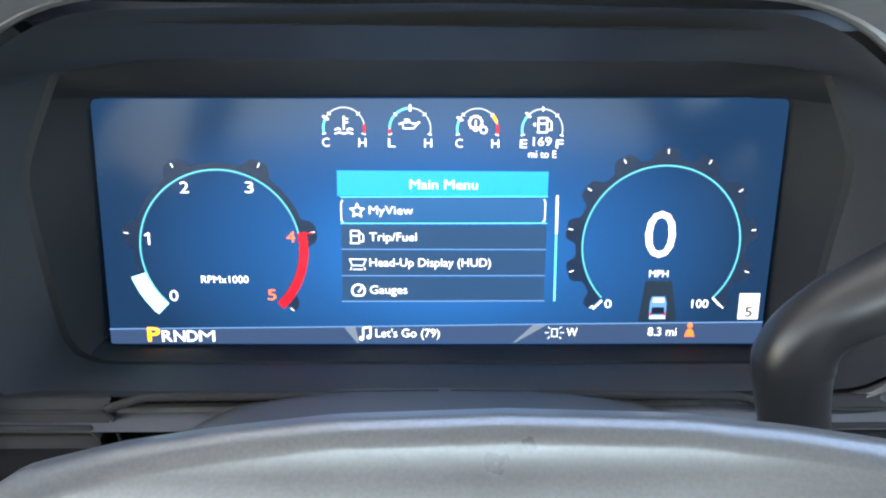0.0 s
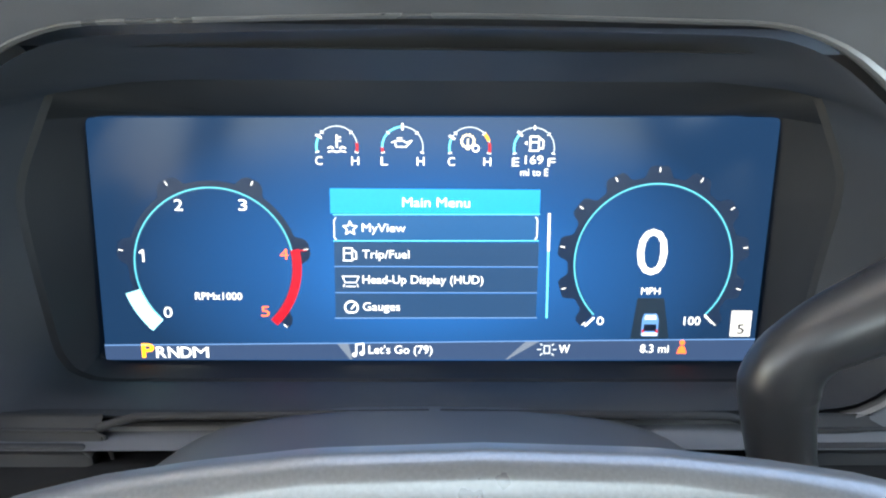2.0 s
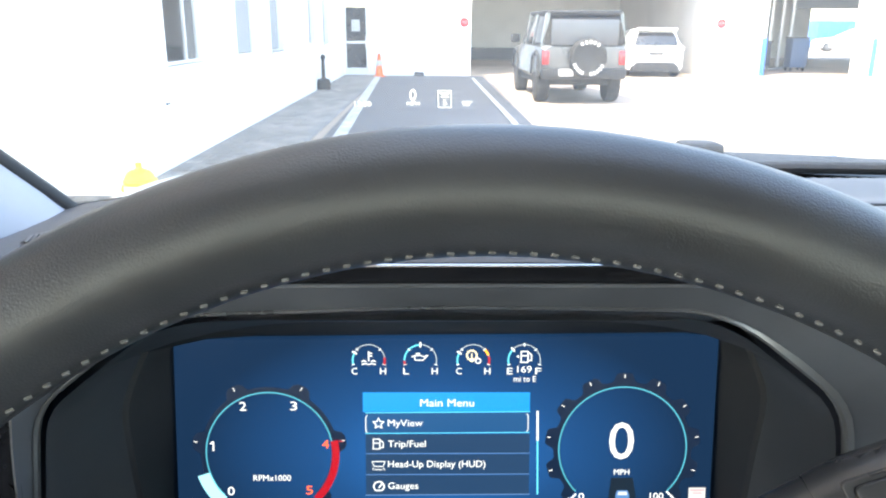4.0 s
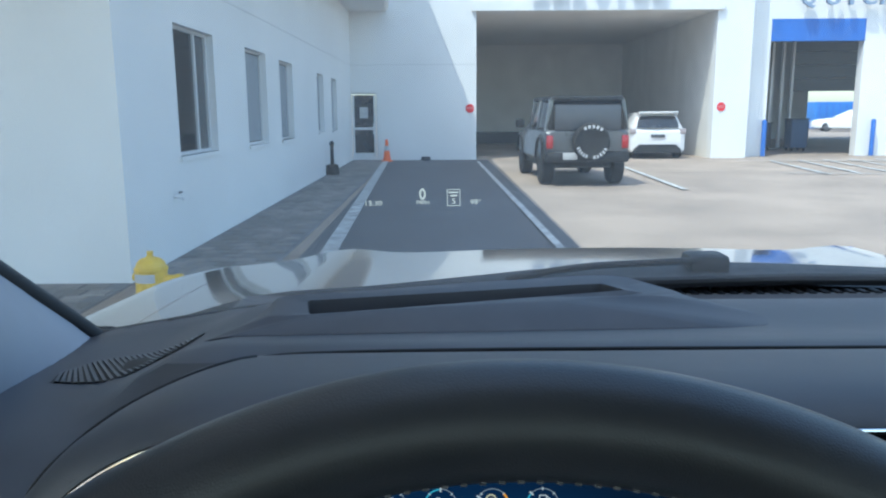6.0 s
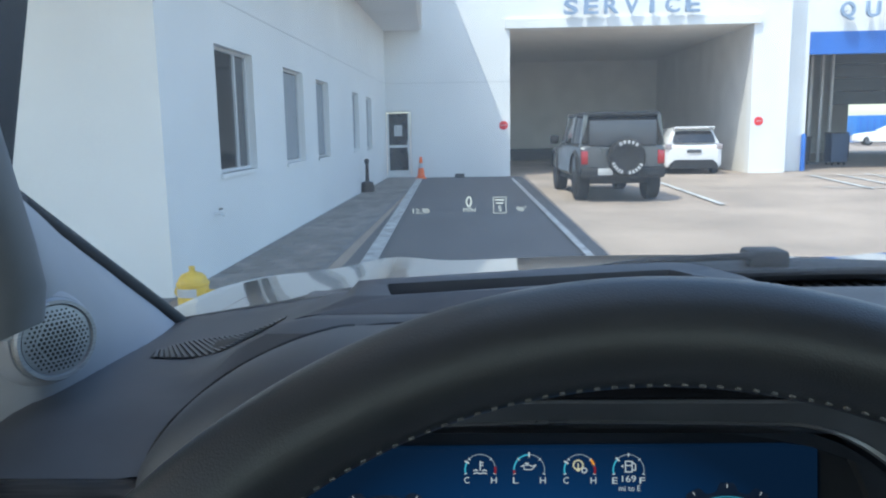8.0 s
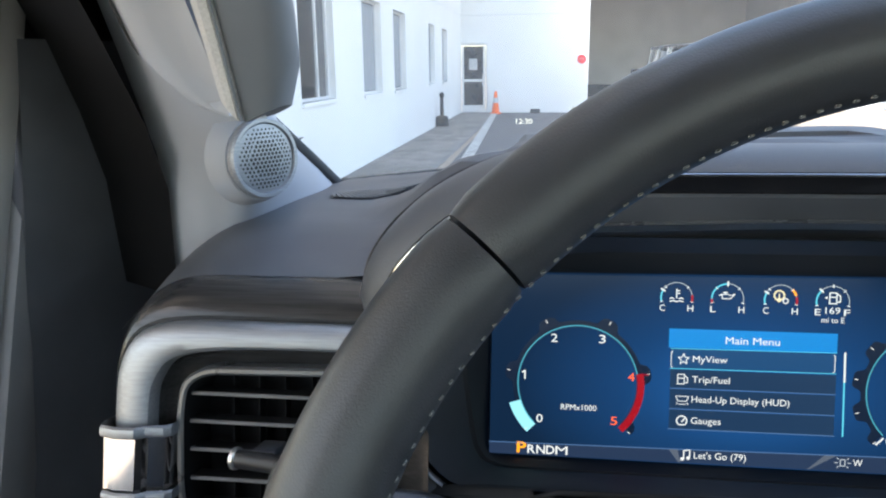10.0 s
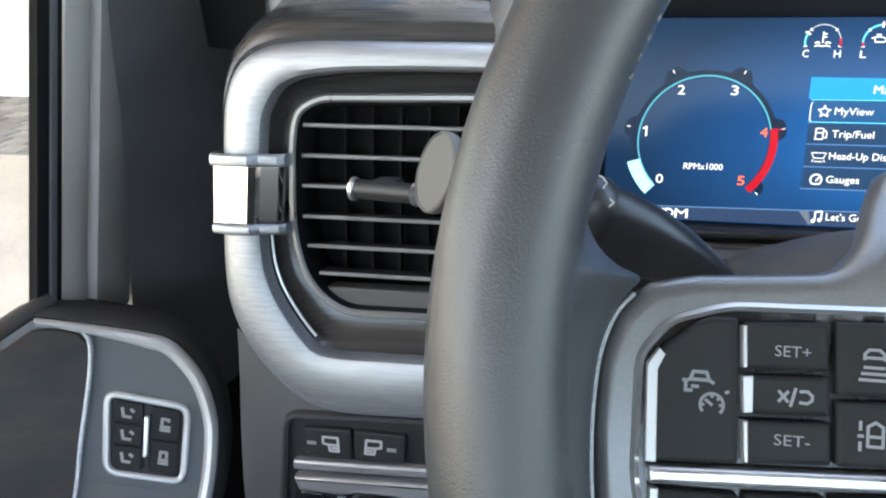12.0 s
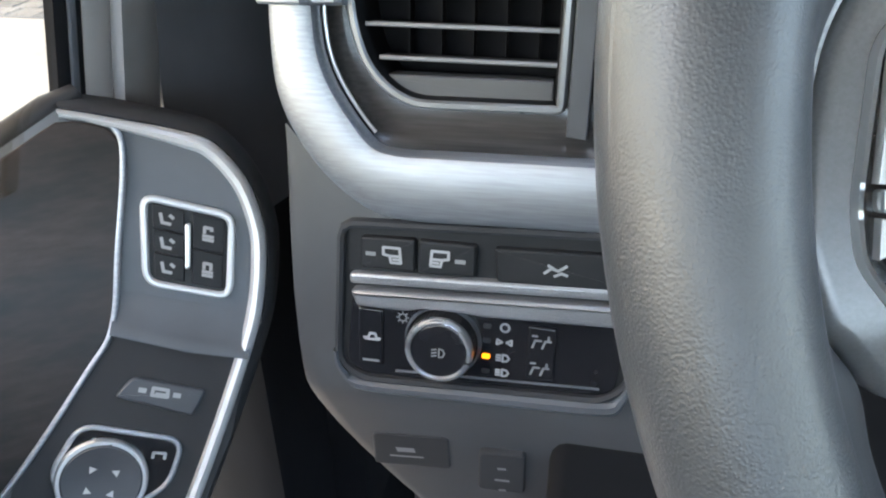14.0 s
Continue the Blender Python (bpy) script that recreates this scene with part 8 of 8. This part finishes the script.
body_loft(suv, "body", [(0.10, 0.80, 0.80, 0.62, 0.95, 1.12), (0.14, 0.86, 0.86, 0.58, 0.95, 1.15), (1.2, 0.88, 0.88, 0.48, 0.95, 1.17), (3.0, 0.88, 0.88, 0.48, 0.95, 1.17), (3.1, 0.88, 0.86, 0.48, 0.92, 1.10), (4.3, 0.87, 0.82, 0.55, 0.9, 1.06), (4.4, 0.80, 0.78, 0.62, 0.9, 1.0)], CARGREY, "dark grey painted body")
body_loft(suv, "cabin", [(0.14, 0.84, 0.72, 1.14, 1.2, 1.66), (0.24, 0.84, 0.74, 1.14, 1.2, 1.74), (1.5, 0.84, 0.75, 1.14, 1.2, 1.79), (2.5, 0.84, 0.74, 1.14, 1.2, 1.77), (2.95, 0.84, 0.70, 1.14, 1.18, 1.30)], GLOSS, "dark glass house")
bm = bmesh.new()
box(bm, (-0.76, 0.16, 1.74), (0.76, 2.5, 1.84), 0.04)
part("roof", bm, RUBBER, suv, "black soft roof")
for sx in (-1, 1):
    for y0, y1 in ((0.16, 0.34), (1.25, 1.37), (2.2, 2.3)):
        bm = bmesh.new()
        loft(bm, [[(sx * 0.865, y0, 1.14), (sx * 0.865, y1, 1.14), (sx * 0.80, y1, 1.14), (sx * 0.80, y0, 1.14)], [(sx * 0.775, y0 + 0.02, 1.78), (sx * 0.775, y1, 1.78), (sx * 0.70, y1, 1.78), (sx * 0.70, y0, 1.78)]], cap=True)
        part("window_post", bm, CARGREY, suv)
    bm = bmesh.new()
    box(bm, (sx * 0.78 - 0.07, 0.06, 0.78), (sx * 0.78 + 0.07, 0.13, 1.05), 0.02)
    part("tail_lamp", bm, TAIL, suv, "square red tail lamp")
    bm = bmesh.new()
    tube(bm, [(sx * 0.93 - 0.08 * sx, y, z) for y, z in ((0.35, 0.55), (0.40, 0.90), (0.72, 1.02), (1.05, 0.92), (1.2, 0.55))], 0.07, 10, 0.6)
    part("wheel_arch", bm, RUBBER, suv)
    bm = bmesh.new()
    tube(bm, [(sx * 0.93 - 0.08 * sx, y, z) for y, z in ((3.2, 0.55), (3.3, 0.9), (3.6, 1.0), (3.95, 0.9), (4.1, 0.55))], 0.07, 10, 0.6)
    part("wheel_arch", bm, RUBBER, suv)
    bm = bmesh.new()
    box(bm, (sx * 1.02 - 0.1, 2.75, 1.16), (sx * 1.02 + 0.1, 2.85, 1.36), 0.03)
    part("side_mirror", bm, RUBBER, suv)
for x in (-0.74, 0.74):
    for y in (0.78, 3.66):
        car_wheel(suv, x, y, 0.40, 0.26, RUBBER)
bm = bmesh.new()
box(bm, (-0.86, 0.0, 0.50), (0.86, 0.22, 0.72), 0.05)
part("rear_bumper", bm, RUBBER, suv, "black plastic rear bumper")
bm = bmesh.new()
box(bm, (-0.52, -0.008, 0.56), (-0.22, 0.01, 0.70), 0.005)
part("plate_blank", bm, WHITEPRINT, suv)
bm = bmesh.new()
box(bm, (-0.68, 0.10, 1.16), (0.68, 0.15, 1.66), 0.02)
part("rear_window", bm, SOFTPANE, suv, "dusty grey vinyl rear window")
bm = bmesh.new()
lathe(bm, [(0.0, -0.12), (0.30, -0.12), (0.37, -0.08), (0.39, 0.0), (0.37, 0.09), (0.33, 0.12), (0.24, 0.10), (0.0, 0.09)], pose(0.05, -0.02, 0.92, 90, 0, 0), 40)
sp = part("spare_wheel", bm, TYRE, suv, "black spare wheel on the tailgate")
bm = bmesh.new()
for a0, a1 in ((50, 130), (200, 255), (275, 340)):
    for k in range(5):
        b0 = a0 + (a1 - a0) * k / 5
        arc_band(bm, 0, 0, 0.275, 0.345, b0, b0 + (a1 - a0) / 5 * 0.62, 0.123, 3)
ob = part("tyre_marks", bm, WHITEPRINT, sp, "worn white bars of tyre writing", smooth=False)
ob.matrix_local = pose(0.05, -0.02, 0.92, 90, 0, 0)
bm = bmesh.new()
box(bm, (-0.8, 0.5, 0.35), (0.8, 4.2, 0.55), 0.03)
part("chassis", bm, RUBBER, suv)

hatch = thing("hatchback_car", pose(6.92, 23.95, ZG + 0.002, 0, 0, -4), "white hatchback with a roof spoiler parked in the bay", "car")
body_loft(hatch, "body", [(0.0, 0.74, 0.74, 0.30, 0.7, 0.86), (0.08, 0.86, 0.84, 0.22, 0.7, 0.93), (0.5, 0.91, 0.88, 0.2, 0.7, 0.96), (2.6, 0.91, 0.88, 0.2, 0.68, 0.94), (3.2, 0.9, 0.84, 0.2, 0.65, 0.9), (4.1, 0.86, 0.76, 0.25, 0.6, 0.78), (4.3, 0.72, 0.66, 0.3, 0.55, 0.68)], CARWHITE, "white painted body")
body_loft(hatch, "cabin", [(0.10, 0.80, 0.66, 0.88, 0.95, 1.10), (0.32, 0.82, 0.62, 0.9, 0.98, 1.40), (0.6, 0.82, 0.62, 0.9, 0.98, 1.46), (1.9, 0.82, 0.62, 0.9, 0.98, 1.46), (2.9, 0.82, 0.64, 0.9, 0.95, 1.0)], CARWHITE)
bm = bmesh.new()
glass_rows = [(0.98, 0.055, 0.62), (1.03, 0.075, 0.66), (1.20, 0.150, 0.62), (1.33, 0.215, 0.55), (1.36, 0.24, 0.48)]
loft(bm, [[(-w, y, z), (-w * 0.6, y - 0.03, z), (0, y - 0.04, z), (w * 0.6, y - 0.03, z), (w, y, z), (w, y + 0.1, z), (-w, y + 0.1, z)] for z, y, w in glass_rows], cap=True)
part("rear_window", bm, DARKGLASS, hatch)
bm = bmesh.new()
box(bm, (-0.62, 0.02, 1.46), (0.62, 0.42, 1.50), 0.012)
part("spoiler", bm, CARWHITE, hatch, "tall roof spoiler")
for sx in (-1, 1):
    bm = bmesh.new()
    box(bm, (sx * 0.6 - 0.02, 0.1, 1.38), (sx * 0.6 + 0.02, 0.35, 1.47), 0.008)
    part("spoiler_fin", bm, CARWHITE, hatch)
    bm = bmesh.new()
    box(bm, (sx * 0.78 - 0.10, -0.01, 0.78), (sx * 0.78 + 0.10, 0.12, 0.96), 0.03)
    part("tail_lamp", bm, LAMPGREY, hatch)
bm = bmesh.new()
loft(bm, [[(-0.80, 0.10, z0), (-0.70, -0.03, z0), (0.70, -0.03, z0), (0.80, 0.10, z0), (0.6, 0.25, z0), (-0.6, 0.25, z0)] if z0 < 0.4 else [(-0.62, 0.08, z0), (-0.56, -0.03, z0), (0.56, -0.03, z0), (0.62, 0.08, z0), (0.5, 0.25, z0), (-0.5, 0.25, z0)] for z0 in (0.18, 0.34, 0.46)], cap=True)
part("diffuser", bm, RUBBER, hatch, "black lower bumper")
bm = bmesh.new()
box(bm, (-0.22, -0.04, 0.68), (0.22, -0.01, 0.78), 0.004)
part("plate_blank", bm, GREYPLASTIC, hatch)
for x in (-0.78, 0.78):
    for y in (0.75, 3.4):
        car_wheel(hatch, x, y, 0.32, 0.22, GREYPLASTIC)

# head-up display: figures that float ahead of the windscreen
HUD = Matrix(((0.99968, -0.00274, 0.0253, -0.0558), (0.02545, 0.10767, -0.99386, 1.3773), (0.0, 0.99418, 0.10771, 0.0625), (0, 0, 0, 1)))
G_HUD = glow("projected_light", (0.95, 1.0, 0.95), 0.26)
SO = quad(0.0571, -0.0269, 0.0882, 0.0120)
bm = bmesh.new()
strip(bm, SO, inset(SO, 0.0022), ((0, 0), (1, 0)), closed=True)
hud = part("head_up_figures", bm, G_HUD, dash, "pale figures of the head-up display", smooth=False)
hud.matrix_local = HUD
text("speed", "0", 0.0, 0.0, 0, 0.036, G_HUD, hud, "CENTER", width=0.0150, bold=0.0004)
text("unit", "MPH", 0.001, -0.0188, 0, 0.0150, G_HUD, hud, "CENTER", width=0.029)
text("clock_time", "12:30", -0.1324, -0.0194, 0, 0.0165, G_HUD, hud, "LEFT", width=0.038)
text("temperature", "98\u00b0", 0.1122, -0.0183, 0, 0.0165, G_HUD, hud, "LEFT", width=0.024)
shape("limit_bars", 0, G_HUD, quad(0.0620, 0.0030, 0.0833, 0.0065), quad(0.0640, -0.0045, 0.0813, -0.0010), parent=hud)
text("limit_number", "5", 0.0727, -0.0160, 0, 0.018, G_HUD, hud, "CENTER", width=0.009)
far_car = copy_thing(hatch, pose(29.9, 51.5, ZG + 0.002, 0, 0, 70))
far_car["label"] = "white hatchback parked across the far yard"
